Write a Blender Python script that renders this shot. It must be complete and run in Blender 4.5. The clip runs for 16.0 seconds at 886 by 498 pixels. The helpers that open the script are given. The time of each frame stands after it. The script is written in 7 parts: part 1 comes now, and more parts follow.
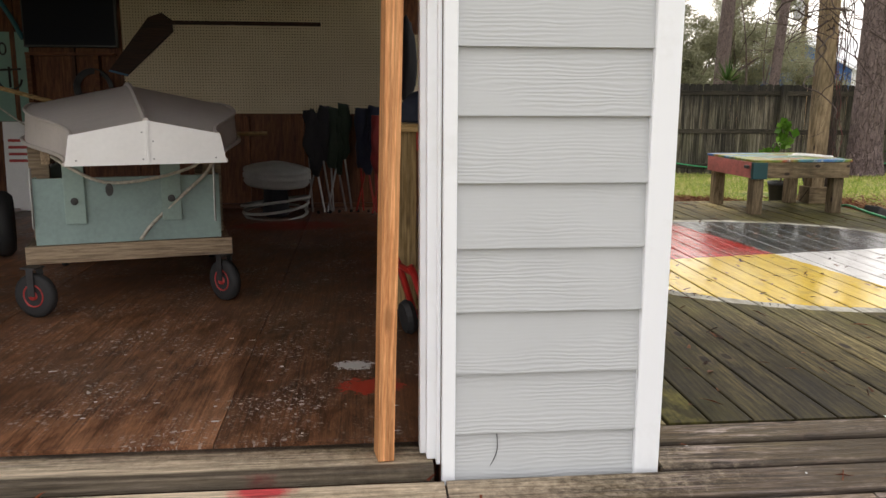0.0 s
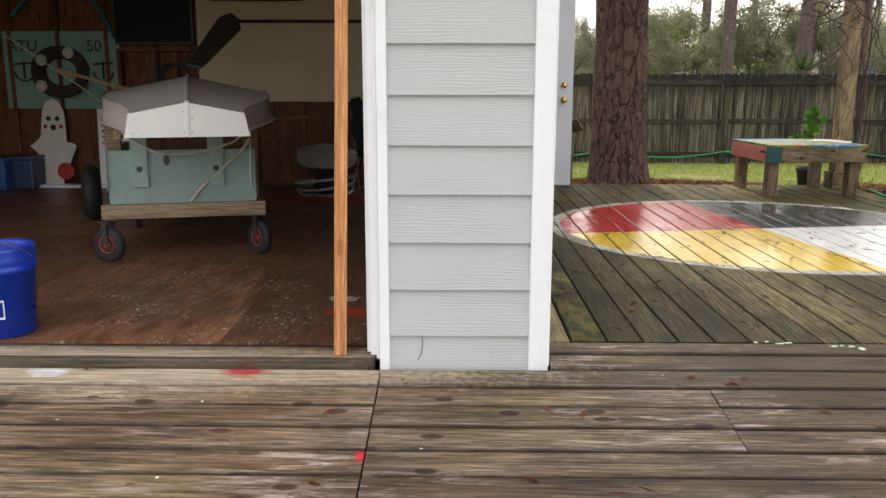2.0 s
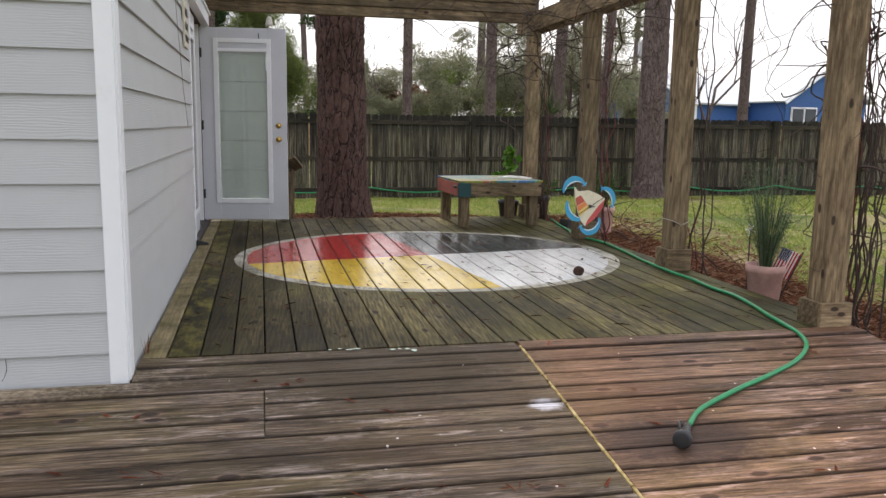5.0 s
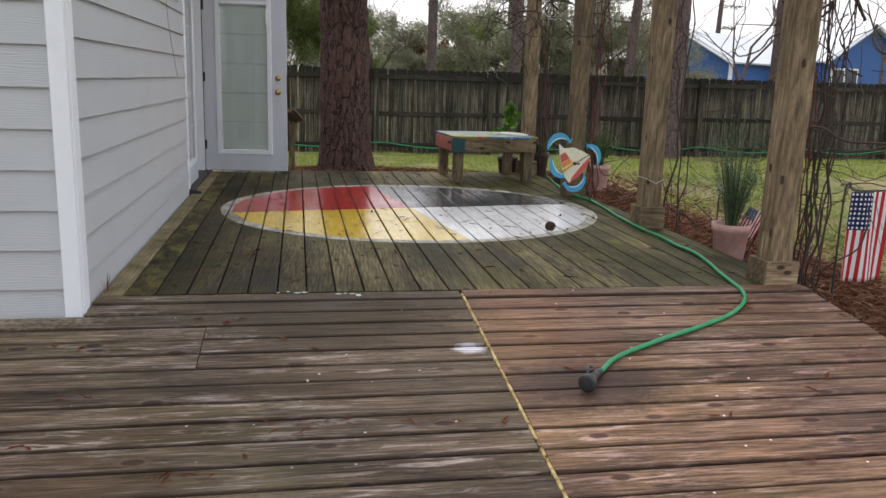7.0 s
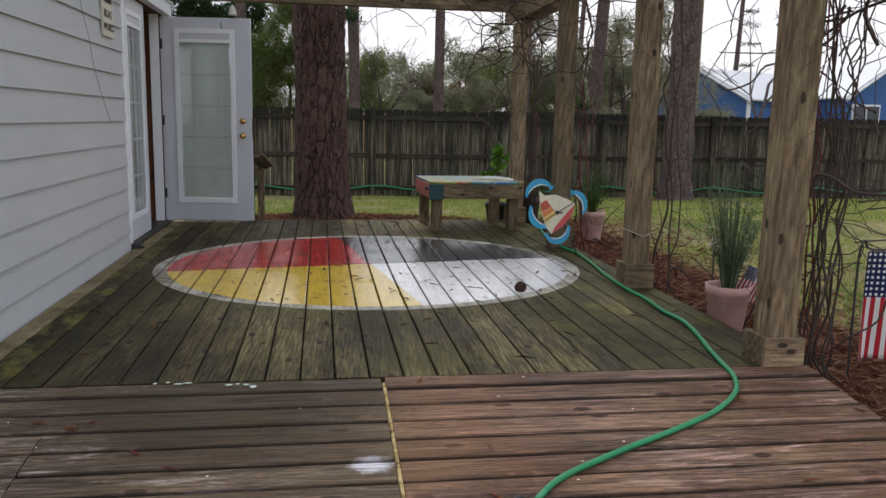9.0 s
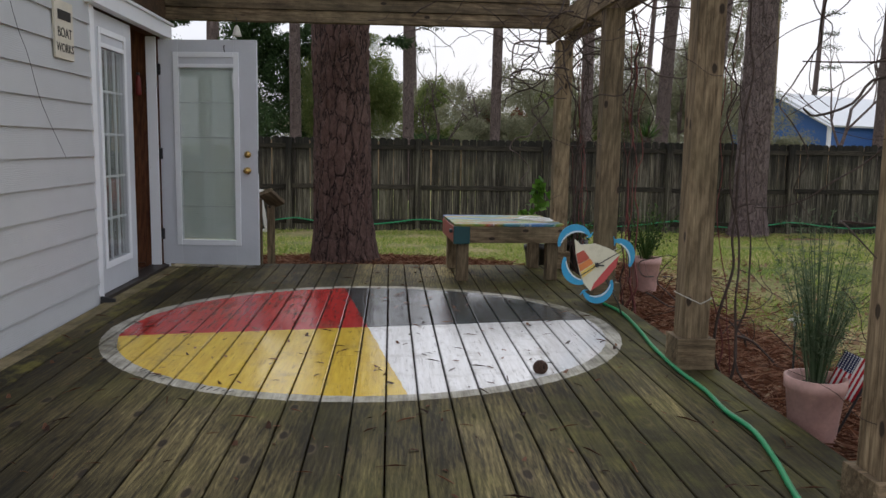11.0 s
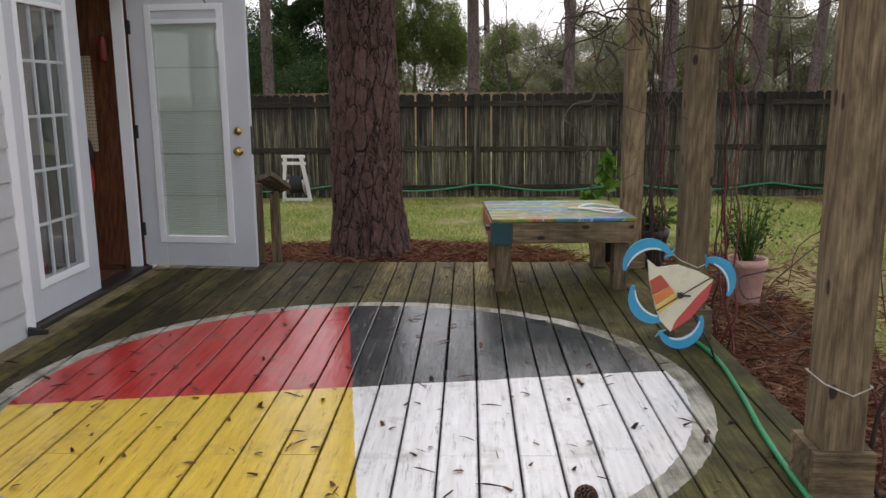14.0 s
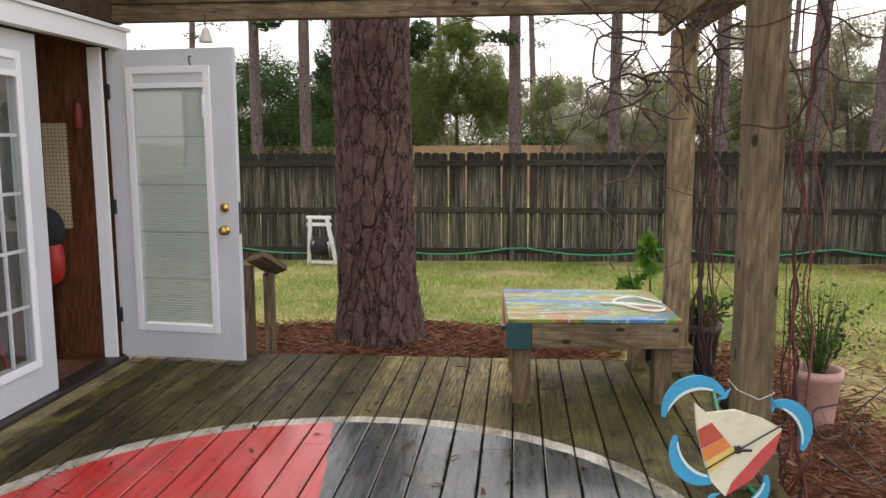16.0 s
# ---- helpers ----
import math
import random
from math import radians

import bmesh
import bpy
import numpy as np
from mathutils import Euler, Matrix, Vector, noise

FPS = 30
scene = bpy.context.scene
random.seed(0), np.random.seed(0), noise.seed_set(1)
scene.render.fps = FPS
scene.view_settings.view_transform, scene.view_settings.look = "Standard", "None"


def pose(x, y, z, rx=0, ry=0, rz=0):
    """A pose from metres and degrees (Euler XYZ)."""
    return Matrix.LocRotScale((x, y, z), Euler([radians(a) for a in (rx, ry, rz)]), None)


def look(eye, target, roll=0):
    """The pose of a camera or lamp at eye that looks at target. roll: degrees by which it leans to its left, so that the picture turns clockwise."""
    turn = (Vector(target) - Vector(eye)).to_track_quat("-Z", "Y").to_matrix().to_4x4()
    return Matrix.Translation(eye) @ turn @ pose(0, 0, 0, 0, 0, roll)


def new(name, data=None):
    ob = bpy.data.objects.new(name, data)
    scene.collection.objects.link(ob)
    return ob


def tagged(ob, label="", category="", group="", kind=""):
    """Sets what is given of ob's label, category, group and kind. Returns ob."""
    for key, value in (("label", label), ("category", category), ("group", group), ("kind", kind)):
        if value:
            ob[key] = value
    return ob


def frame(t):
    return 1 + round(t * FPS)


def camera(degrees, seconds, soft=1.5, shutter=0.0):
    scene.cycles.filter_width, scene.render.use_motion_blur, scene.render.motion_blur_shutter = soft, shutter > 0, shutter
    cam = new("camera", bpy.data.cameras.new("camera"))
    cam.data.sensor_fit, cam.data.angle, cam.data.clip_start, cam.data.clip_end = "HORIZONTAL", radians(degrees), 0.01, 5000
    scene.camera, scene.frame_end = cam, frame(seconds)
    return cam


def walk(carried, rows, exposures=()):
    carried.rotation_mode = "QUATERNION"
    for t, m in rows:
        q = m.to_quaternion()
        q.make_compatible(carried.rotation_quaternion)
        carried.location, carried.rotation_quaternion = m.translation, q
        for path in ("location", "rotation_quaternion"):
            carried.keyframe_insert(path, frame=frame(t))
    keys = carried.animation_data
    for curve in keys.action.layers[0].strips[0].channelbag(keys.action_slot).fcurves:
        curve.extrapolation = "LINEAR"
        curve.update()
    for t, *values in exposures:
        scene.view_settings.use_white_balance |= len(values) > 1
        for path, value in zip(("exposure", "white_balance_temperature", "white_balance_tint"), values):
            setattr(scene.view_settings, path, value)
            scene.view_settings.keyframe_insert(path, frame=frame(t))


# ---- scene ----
cam = camera(57.6, 16.0)
PATH = [
    (0, (0.389, 0.299, 1.055), (0.583, 2.254, 0.679), 0.3),
    (0.5, (0.425, 0.051, 1.061), (0.588, 2.02, 0.748), -1.1),
    (1, (0.595, -0.111, 1.053), (0.661, 1.862, 0.732), -0.7),
    (1.5, (0.767, -0.273, 1.049), (0.755, 1.693, 0.681), 0.5),
    (2, (0.881, -0.492, 1.03), (0.856, 1.469, 0.635), 0.1),
    (2.5, (1.06, -0.671, 1.055), (1.101, 1.295, 0.689), -0.2),
    (3, (1.309, -0.78, 1.043), (1.43, 1.186, 0.698), 0.9),
    (3.5, (1.447, -0.862, 1.06), (1.664, 1.098, 0.725), 1.1),
    (4, (1.542, -1.005, 1.052), (1.82, 0.948, 0.72), 1.5),
    (4.5, (1.665, -1.081, 1.071), (2.07, 0.853, 0.762), 0.9),
    (4.7, (1.73, -1.079, 1.08), (2.169, 0.85, 0.782), 0.8),
    (6.8, (2.172, -1.353, 1.082), (2.539, 0.569, 0.667), 1.5),
    (7, (2.227, -1.341, 1.081), (2.578, 0.585, 0.671), 1.7),
    (7.5, (2.419, -1.256, 1.085), (2.66, 0.692, 0.701), 2.8),
    (8, (2.57, -1.095, 1.077), (2.819, 0.85, 0.683), 1.6),
    (8.5, (2.644, -0.87, 1.095), (2.933, 1.076, 0.739), 0.5),
    (9, (2.8, -0.641, 1.099), (3.098, 1.311, 0.783), 1.1),
    (9.5, (2.982, -0.421, 1.126), (3.218, 1.548, 0.864), 2.2),
    (9.7, (3.013, -0.32, 1.13), (3.251, 1.651, 0.886), 2.0),
    (11.8, (3.448, 0.877, 1.185), (3.531, 2.857, 0.916), 0.4),
    (12, (3.458, 0.987, 1.201), (3.557, 2.962, 0.905), 0.5),
    (12.5, (3.541, 1.216, 1.196), (3.604, 3.187, 0.864), 0.7),
    (13, (3.702, 1.459, 1.253), (3.616, 3.43, 0.929), 1.2),
    (13.5, (3.734, 1.71, 1.256), (3.591, 3.671, 0.889), 0.1),
    (14, (3.713, 1.981, 1.313), (3.647, 3.943, 0.932), -0.5),
    (14.5, (3.768, 2.217, 1.33), (3.616, 4.183, 0.995), -0.7),
    (15, (3.898, 2.448, 1.416), (3.597, 4.406, 1.145), -0.4),
    (15.5, (3.914, 2.604, 1.426), (3.601, 4.564, 1.177), -0.4),
    (16, (3.906, 2.834, 1.466), (3.724, 4.808, 1.202), -0.3),
]
EXPOSURES = [(0, 0.95, 7350, 10), (0.5, 0.76, 7300, 10), (1, 0.92, 7300, 10), (1.5, 1.05, 7250, 10), (2.5, 1.0, 7150, 10), (3.5, 0.7, 7000, 10), (4.5, 0.58, 6850, 10), (7.5, 0.34, 6600, 10), (9, 0.1, 6500, 10), (12, 0.07, 6550, 10), (12.6, 0.12, 6650, 10), (13.5, 0.38, 6750, 11), (14.5, 0.34, 6850, 12), (15.2, 0.58, 7000, 12), (16, 0.97, 7100, 12)]
walk(cam, [(t, look(eye, target, roll)) for t, eye, target, roll in PATH], EXPOSURES)

# ---- world, sun, exposure ----
W = bpy.data.worlds.new("world")
scene.world = W
W.use_nodes = True
wn, wl = W.node_tree.nodes, W.node_tree.links
wn.clear()
w_out = wn.new("ShaderNodeOutputWorld")
w_bg = wn.new("ShaderNodeBackground")
w_sky = wn.new("ShaderNodeTexSky")
w_sky.sky_type = "NISHITA"
w_sky.sun_disc = False
w_sky.sun_elevation, w_sky.sun_rotation = radians(38), radians(15)
w_sky.air_density, w_sky.dust_density = 1.2, 3.0
w_mix = wn.new("ShaderNodeMix")
w_mix.data_type = "RGBA"
w_mix.inputs["Factor"].default_value = 0.86
w_cloud = wn.new("ShaderNodeTexNoise")
w_cloud.inputs["Scale"].default_value = 2.2
w_cloud.inputs["Detail"].default_value = 5
w_ramp = wn.new("ShaderNodeValToRGB")
w_ramp.color_ramp.elements[0].position, w_ramp.color_ramp.elements[0].color = 0.3, (7.5, 7.8, 8.95, 1)
w_ramp.color_ramp.elements[1].position, w_ramp.color_ramp.elements[1].color = 0.7, (10.1, 10.3, 11.1, 1)
wl.new(w_cloud.outputs["Fac"], w_ramp.inputs["Fac"])
wl.new(w_sky.outputs["Color"], w_mix.inputs["A"])
wl.new(w_ramp.outputs["Color"], w_mix.inputs["B"])
wl.new(w_mix.outputs["Result"], w_bg.inputs["Color"])
w_bg.inputs["Strength"].default_value = 0.105
wl.new(w_bg.outputs["Background"], w_out.inputs["Surface"])
sun = new("sun", bpy.data.lights.new("sun", "SUN"))
sun.data.energy, sun.data.angle, sun.data.color = 0.6, radians(25), (1.0, 0.98, 0.95)
sun.matrix_world = look((3, 14, 12), (2.2, 4, 0))

# ---- materials ----


class Nodes:
    """Small helper that strings shader nodes together."""

    def __init__(self, name):
        self.m = bpy.data.materials.new(name)
        self.m.use_nodes = True
        self.n, self.l = self.m.node_tree.nodes, self.m.node_tree.links
        self.p = self.n["Principled BSDF"]

    def put(self, value, socket):
        if isinstance(value, bpy.types.NodeSocket):
            self.l.new(value, socket)
        elif isinstance(value, (tuple, list)) and socket.type == "RGBA" and len(value) == 3:
            socket.default_value = (*value, 1)
        else:
            socket.default_value = value

    def math(self, op, a, b=0.0, clamp=False):
        k = self.n.new("ShaderNodeMath")
        k.operation, k.use_clamp = op, clamp
        self.put(a, k.inputs[0])
        self.put(b, k.inputs[1])
        return k.outputs[0]

    def mix(self, f, a, b, blend="MIX"):
        k = self.n.new("ShaderNodeMix")
        k.data_type, k.blend_type = "RGBA", blend
        self.put(f, k.inputs["Factor"])
        self.put(a, k.inputs["A"])
        self.put(b, k.inputs["B"])
        return k.outputs["Result"]

    def coords(self, kind="Object", scale=(1, 1, 1), shift=None):
        if kind == "Position":
            src = self.n.new("ShaderNodeNewGeometry").outputs["Position"]
        else:
            src = self.n.new("ShaderNodeTexCoord").outputs[kind]
        k = self.n.new("ShaderNodeMapping")
        k.inputs["Scale"].default_value = scale
        self.l.new(src, k.inputs["Vector"])
        if shift is not None:
            c = self.n.new("ShaderNodeCombineXYZ")
            for i in range(3):
                self.l.new(shift, c.inputs[i])
            self.l.new(c.outputs[0], k.inputs["Location"])
        return k.outputs[0]

    def noise(self, vec, scale=5, detail=4, rough=0.55, warp=0.0):
        k = self.n.new("ShaderNodeTexNoise")
        self.l.new(vec, k.inputs["Vector"])
        k.inputs["Scale"].default_value, k.inputs["Detail"].default_value = scale, detail
        k.inputs["Roughness"].default_value, k.inputs["Distortion"].default_value = rough, warp
        return k.outputs["Fac"]

    def voronoi(self, vec, scale=5, feature="F1", out="Distance", flat=False):
        k = self.n.new("ShaderNodeTexVoronoi")
        k.feature = feature
        if flat:
            k.voronoi_dimensions = "2D"
        self.l.new(vec, k.inputs["Vector"])
        k.inputs["Scale"].default_value = scale
        return k.outputs[out]

    def ramp(self, fac, stops):
        k = self.n.new("ShaderNodeValToRGB")
        e = k.color_ramp.elements
        while len(e) < len(stops):
            e.new(0.5)
        for el, (pos, col) in zip(e, stops):
            el.position = pos
            el.color = (col, col, col, 1) if isinstance(col, (int, float)) else (*col, 1)
        self.l.new(fac, k.inputs["Fac"])
        return k.outputs["Color"]

    def random(self, island=False):
        if island:
            return self.n.new("ShaderNodeNewGeometry").outputs["Random Per Island"]
        return self.n.new("ShaderNodeObjectInfo").outputs["Random"]

    def split(self, vec):
        k = self.n.new("ShaderNodeSeparateXYZ")
        self.l.new(vec, k.inputs[0])
        return k.outputs

    def done(self, color, rough=0.6, bump=None, strength=0.2, distance=0.01, metal=0.0, spec=0.28):
        self.put(color, self.p.inputs["Base Color"])
        self.put(rough, self.p.inputs["Roughness"])
        self.put(metal, self.p.inputs["Metallic"])
        self.put(spec, self.p.inputs["Specular IOR Level"])
        if bump is not None:
            k = self.n.new("ShaderNodeBump")
            k.inputs["Strength"].default_value, k.inputs["Distance"].default_value = strength, distance
            self.l.new(bump, k.inputs["Height"])
            self.l.new(k.outputs[0], self.p.inputs["Normal"])
        return self.m


def plain(name, color, rough=0.6, vary=0.15, scale=8, metal=0.0, bump=0.1, spec=0.5, grain=60):
    """Paint, metal, plastic or cloth with blotches and a fine grain."""
    k = Nodes(name)
    v = k.coords("Object", shift=k.math("MULTIPLY", k.random(), 17.0))
    a, b = k.noise(v, scale, 4), k.noise(v, grain, 3)
    t = k.math("ADD", k.math("MULTIPLY", a, 0.65), k.math("MULTIPLY", b, 0.35))
    lo = tuple(c * (1 - vary) for c in color)
    hi = tuple(min(1, c * (1 + vary)) for c in color)
    r = k.ramp(a, [(0.3, rough * 0.85), (0.7, min(1, rough * 1.12))])
    return k.done(k.ramp(t, [(0.32, lo), (0.68, hi)]), r, b, bump, 0.003, metal, spec)


def lumber(name, dark, light, rough=0.65, gap=26.0, knots=0.5, moss=None, wet=0.0, arches=0.16):
    """Sawn wood: grain along the piece's x axis, knots, and weathering."""
    k = Nodes(name)
    rnd = k.random()
    far = k.math("MULTIPLY", rnd, 37.0)
    v = k.coords("Object", (2.4, gap, gap), far)
    v2 = k.coords("Object", (0.55, 3.2, 3.2), far)
    vk = k.coords("Object", (2.4, 9.0, 9.0), far)
    lines = k.noise(v, 2.0, 6, 0.62, 0.8)
    broad = k.noise(v2, 2.0, 3, 0.5, 0.4)
    fine = k.noise(k.coords("Object", (14, 170, 170), far), 2.0, 3)
    rings = k.n.new("ShaderNodeTexWave")
    rings.wave_type, rings.bands_direction = "BANDS", "DIAGONAL"
    rings.inputs["Scale"].default_value, rings.inputs["Distortion"].default_value = 3.2, 7.0
    rings.inputs["Detail"].default_value, rings.inputs["Detail Scale"].default_value = 3.0, 0.9
    k.l.new(k.coords("Object", (0.7, gap * 0.42, gap * 0.42), far), rings.inputs["Vector"])
    arch = k.math("ADD", k.math("MULTIPLY", rings.outputs["Fac"], 0.34), 0.33)
    t = k.math("ADD", k.math("MULTIPLY", lines, 0.42), k.math("ADD", k.math("MULTIPLY", broad, 0.2), k.math("ADD", k.math("MULTIPLY", fine, 0.30 - arches * 0.5), k.math("MULTIPLY", arch, arches))))
    col = k.ramp(t, [(0.41, dark), (0.50, tuple(0.55 * a + 0.45 * b for a, b in zip(dark, light))), (0.60, light)])
    kd = k.voronoi(vk, 0.9)
    knot = k.ramp(kd, [(0.05, 1.0), (0.11, 0.0)])
    col = k.mix(k.math("MULTIPLY", knot, knots), col, tuple(c * 0.3 for c in dark))
    tone = k.ramp(k.math("FRACT", k.math("MULTIPLY", rnd, 7.31)), [(0.0, 0.58), (0.5, 0.92), (1.0, 1.32)])
    col = k.mix(1.0, col, tone, "MULTIPLY")
    hair = k.noise(k.coords("Object", (2.0, 95, 95), far), 1.0, 4, 0.7, 0.3)
    col = k.mix(1.0, col, k.ramp(hair, [(0.34, 0.62), (0.5, 1.0), (0.66, 1.34)]), "MULTIPLY")
    r = rough
    if moss is not None:
        vp = k.coords("Position", (1, 1, 1))
        g = k.noise(vp, 1.1, 5, 0.6)
        f = k.math("MULTIPLY", k.ramp(g, [(0.46, 0.0), (0.66, 1.0)]), k.ramp(broad, [(0.3, 0.35), (0.6, 0.9)]))
        col = k.mix(k.math("MULTIPLY", f, 0.55), col, moss)
    if wet > 0:
        vp = k.coords("Position", (0.8, 0.8, 0.8))
        g = k.noise(vp, 1.7, 4, 0.6)
        sheen = k.math("ADD", k.math("MULTIPLY", g, 0.6), k.math("MULTIPLY", lines, 0.4))
        r = k.ramp(sheen, [(0.38, rough - wet), (0.62, rough)])
    return k, col, r, k.math("SUBTRACT", lines, k.math("MULTIPLY", knot, 0.3))


def knots_on(kk, colr, dark, across=0.14, along=0.55, share=0.55, size=1.0):
    """Oval knots with a pale rim on a plank's top, one now and then."""
    vec = kk.coords("Object", (1 / along, 1 / across, 1), kk.math("MULTIPLY", kk.random(), 71.0))
    q = kk.split(vec)
    flat = kk.n.new("ShaderNodeCombineXYZ")
    kk.l.new(q[0], flat.inputs[0])
    kk.l.new(kk.math("ADD", q[1], kk.math("MULTIPLY", q[2], 1 / across)), flat.inputs[1])
    wob = kk.math("MULTIPLY", kk.math("SUBTRACT", kk.noise(kk.coords("Object"), 45, 3), 0.5), 0.05)
    stretch = kk.n.new("ShaderNodeTexVoronoi")
    stretch.voronoi_dimensions = "2D"
    kk.l.new(flat.outputs[0], stretch.inputs["Vector"])
    stretch.inputs["Scale"].default_value = 1.0
    dist = kk.math("ADD", stretch.outputs["Distance"], wob)
    has = kk.math("LESS_THAN", kk.split(stretch.outputs["Color"])[0], share)
    rim = kk.ramp(dist, [(0.075 * size, 0.0), (0.10 * size, 1.0), (0.15 * size, 0.0)])
    core = kk.ramp(dist, [(0.065 * size, 1.0), (0.095 * size, 0.0)])
    colr = kk.mix(kk.math("MULTIPLY", kk.math("MULTIPLY", rim, has), 0.35), colr, tuple(min(1, q * 9) for q in dark))
    return kk.mix(kk.math("MULTIPLY", kk.math("MULTIPLY", core, has), 0.88), colr, dark)


def spray(kk, colr, x, y, rx, ry, color, seed, full=0.9):
    """A soft-edged, uneven patch of colour on a floor, by place."""
    p = kk.coords("Position")
    q3 = kk.split(p)
    qx = kk.math("DIVIDE", kk.math("SUBTRACT", q3[0], x), rx)
    qy = kk.math("DIVIDE", kk.math("SUBTRACT", q3[1], y), ry)
    q = kk.math("SQRT", kk.math("ADD", kk.math("MULTIPLY", qx, qx), kk.math("MULTIPLY", qy, qy)))
    q = kk.math("ADD", q, kk.math("MULTIPLY", kk.math("SUBTRACT", kk.noise(p, 22 + seed, 6, 0.8), 0.5), 1.1))
    return kk.mix(kk.math("MULTIPLY", kk.ramp(q, [(0.45, 1.0), (1.1, 0.0)]), full), colr, color)


k, c, r, b = lumber("weathered_deck_wood", (0.024, 0.017, 0.011), (0.185, 0.142, 0.092), 0.72, 22, 0.95, (0.095, 0.088, 0.026), 0.24)
far = k.math("MULTIPLY", k.random(), 53.0)
pale = k.ramp(k.noise(k.coords("Object", (2.2, 16, 16), far), 1.6, 7, 0.75, 0.6), [(0.52, 0.0), (0.62, 1.0)])
area = k.ramp(k.noise(k.coords("Position", (0.7, 1.6, 1)), 1.0, 3, 0.5), [(0.42, 0.1), (0.6, 1.0)])
c = k.mix(k.math("MULTIPLY", k.math("MULTIPLY", pale, area), 0.75), c, (0.46, 0.40, 0.35))
damp = k.ramp(k.noise(k.coords("Position", (0.5, 1.3, 1)), 1.4, 5, 0.65), [(0.47, 0.0), (0.62, 0.72)])
c = k.mix(damp, c, (0.026, 0.017, 0.011))
thread = k.ramp(k.noise(k.coords("Object", (1.6, 60, 60), far), 1.3, 6, 0.75, 0.4), [(0.54, 0.0), (0.66, 1.0)])
band = k.ramp(k.noise(k.coords("Object", (0.8, 9, 9), far), 1.4, 4, 0.6), [(0.44, 0.0), (0.62, 1.0)])
c = k.mix(k.math("MULTIPLY", k.math("MULTIPLY", thread, band), 0.55), c, (0.42, 0.37, 0.34))
split = k.ramp(k.noise(k.coords("Object", (0.9, 75, 75), far), 1.1, 4, 0.6, 0.2), [(0.30, 1.0), (0.37, 0.0)])
c = k.mix(k.math("MULTIPLY", split, 0.75), c, (0.016, 0.011, 0.009))
c = knots_on(k, c, (0.018, 0.012, 0.010), 0.14, 0.30, 0.32, 1.5)
c = k.mix(k.math("MULTIPLY", k.ramp(k.noise(k.coords("Position"), 0.7, 3), [(0.42, 0.0), (0.62, 1.0)]), 0.35), c, (0.135, 0.085, 0.045))
speck = k.ramp(k.voronoi(k.coords("Position"), 3.1, flat=True), [(0.012, 1.0), (0.018, 0.0)])
c = k.mix(k.math("MULTIPLY", speck, k.ramp(k.noise(k.coords("Position"), 0.9, 2), [(0.5, 0.0), (0.56, 1.0)])), c, (0.55, 0.55, 0.50))
bleach = k.ramp(k.math("SUBTRACT", 1.45, k.math("ADD", k.split(k.coords("Position"))[0], k.math("MULTIPLY", k.noise(k.coords("Position", (0.6, 2, 1)), 1.5, 4), 1.4))), [(0.0, 1.0), (0.8, 1.75)])
c = k.mix(1.0, c, bleach, "MULTIPLY")
bay = k.math("GREATER_THAN", k.split(k.coords("Position"))[0], 3.057)
c = k.mix(bay, c, k.mix(1.0, c, (1.52, 1.24, 1.14), "MULTIPLY"))
c = spray(k, c, -0.9, 2.42, 2.4, 0.24, (0.50, 0.44, 0.31), 8, 0.75)
c = spray(k, c, 0.093, 2.405, 0.105, 0.06, (0.45, 0.03, 0.045), 1)
c = spray(k, c, -0.646, 2.386, 0.10, 0.055, (0.66, 0.67, 0.66), 2)
c = spray(k, c, 2.965, 1.985, 0.085, 0.06, (0.60, 0.62, 0.64), 3)
c = spray(k, c, 0.596, 1.83, 0.022, 0.05, (0.45, 0.03, 0.04), 4)
c = spray(k, c, 2.35, 2.42, 0.9, 0.5, (0.040, 0.030, 0.016), 7)
c = spray(k, c, 3.40, 1.62, 0.45, 0.28, (0.05, 0.03, 0.022), 5)
strong = k.noise(k.coords("Object", (3.0, 70, 70), k.math("MULTIPLY", k.random(), 29.0)), 1.0, 6, 0.8, 0.2)
c = k.mix(1.0, c, k.ramp(strong, [(0.36, 0.6), (0.5, 1.25), (0.64, 1.95)]), "MULTIPLY")
edge_y = k.math("ABSOLUTE", k.split(k.coords("Object"))[1])
c = k.mix(k.ramp(k.math("ADD", edge_y, k.math("MULTIPLY", k.noise(k.coords("Object", (4, 20, 20)), 3, 4), 0.01)), [(0.058, 0.0), (0.072, 0.8)]), c, (0.014, 0.010, 0.008))
c = k.mix(1.0, c, (1.02, 0.955, 0.985), "MULTIPLY")
M_RAMP = k.done(c, r, k.math("SUBTRACT", k.math("ADD", b, k.math("MULTIPLY", thread, 0.25)), k.math("MULTIPLY", split, 0.8)), 0.6, 0.008, 0.0, 0.2)

k = Nodes("raw_yellow_wood")
v = k.coords("Position", (1, 1, 1))
c = k.ramp(k.noise(v, 26, 6, 0.75), [(0.36, (0.03, 0.02, 0.012)), (0.45, (0.36, 0.25, 0.09)), (0.6, (0.62, 0.49, 0.24))])
M_RAWEDGE = k.done(c, 0.75, k.noise(v, 60, 4), 0.5, 0.004)

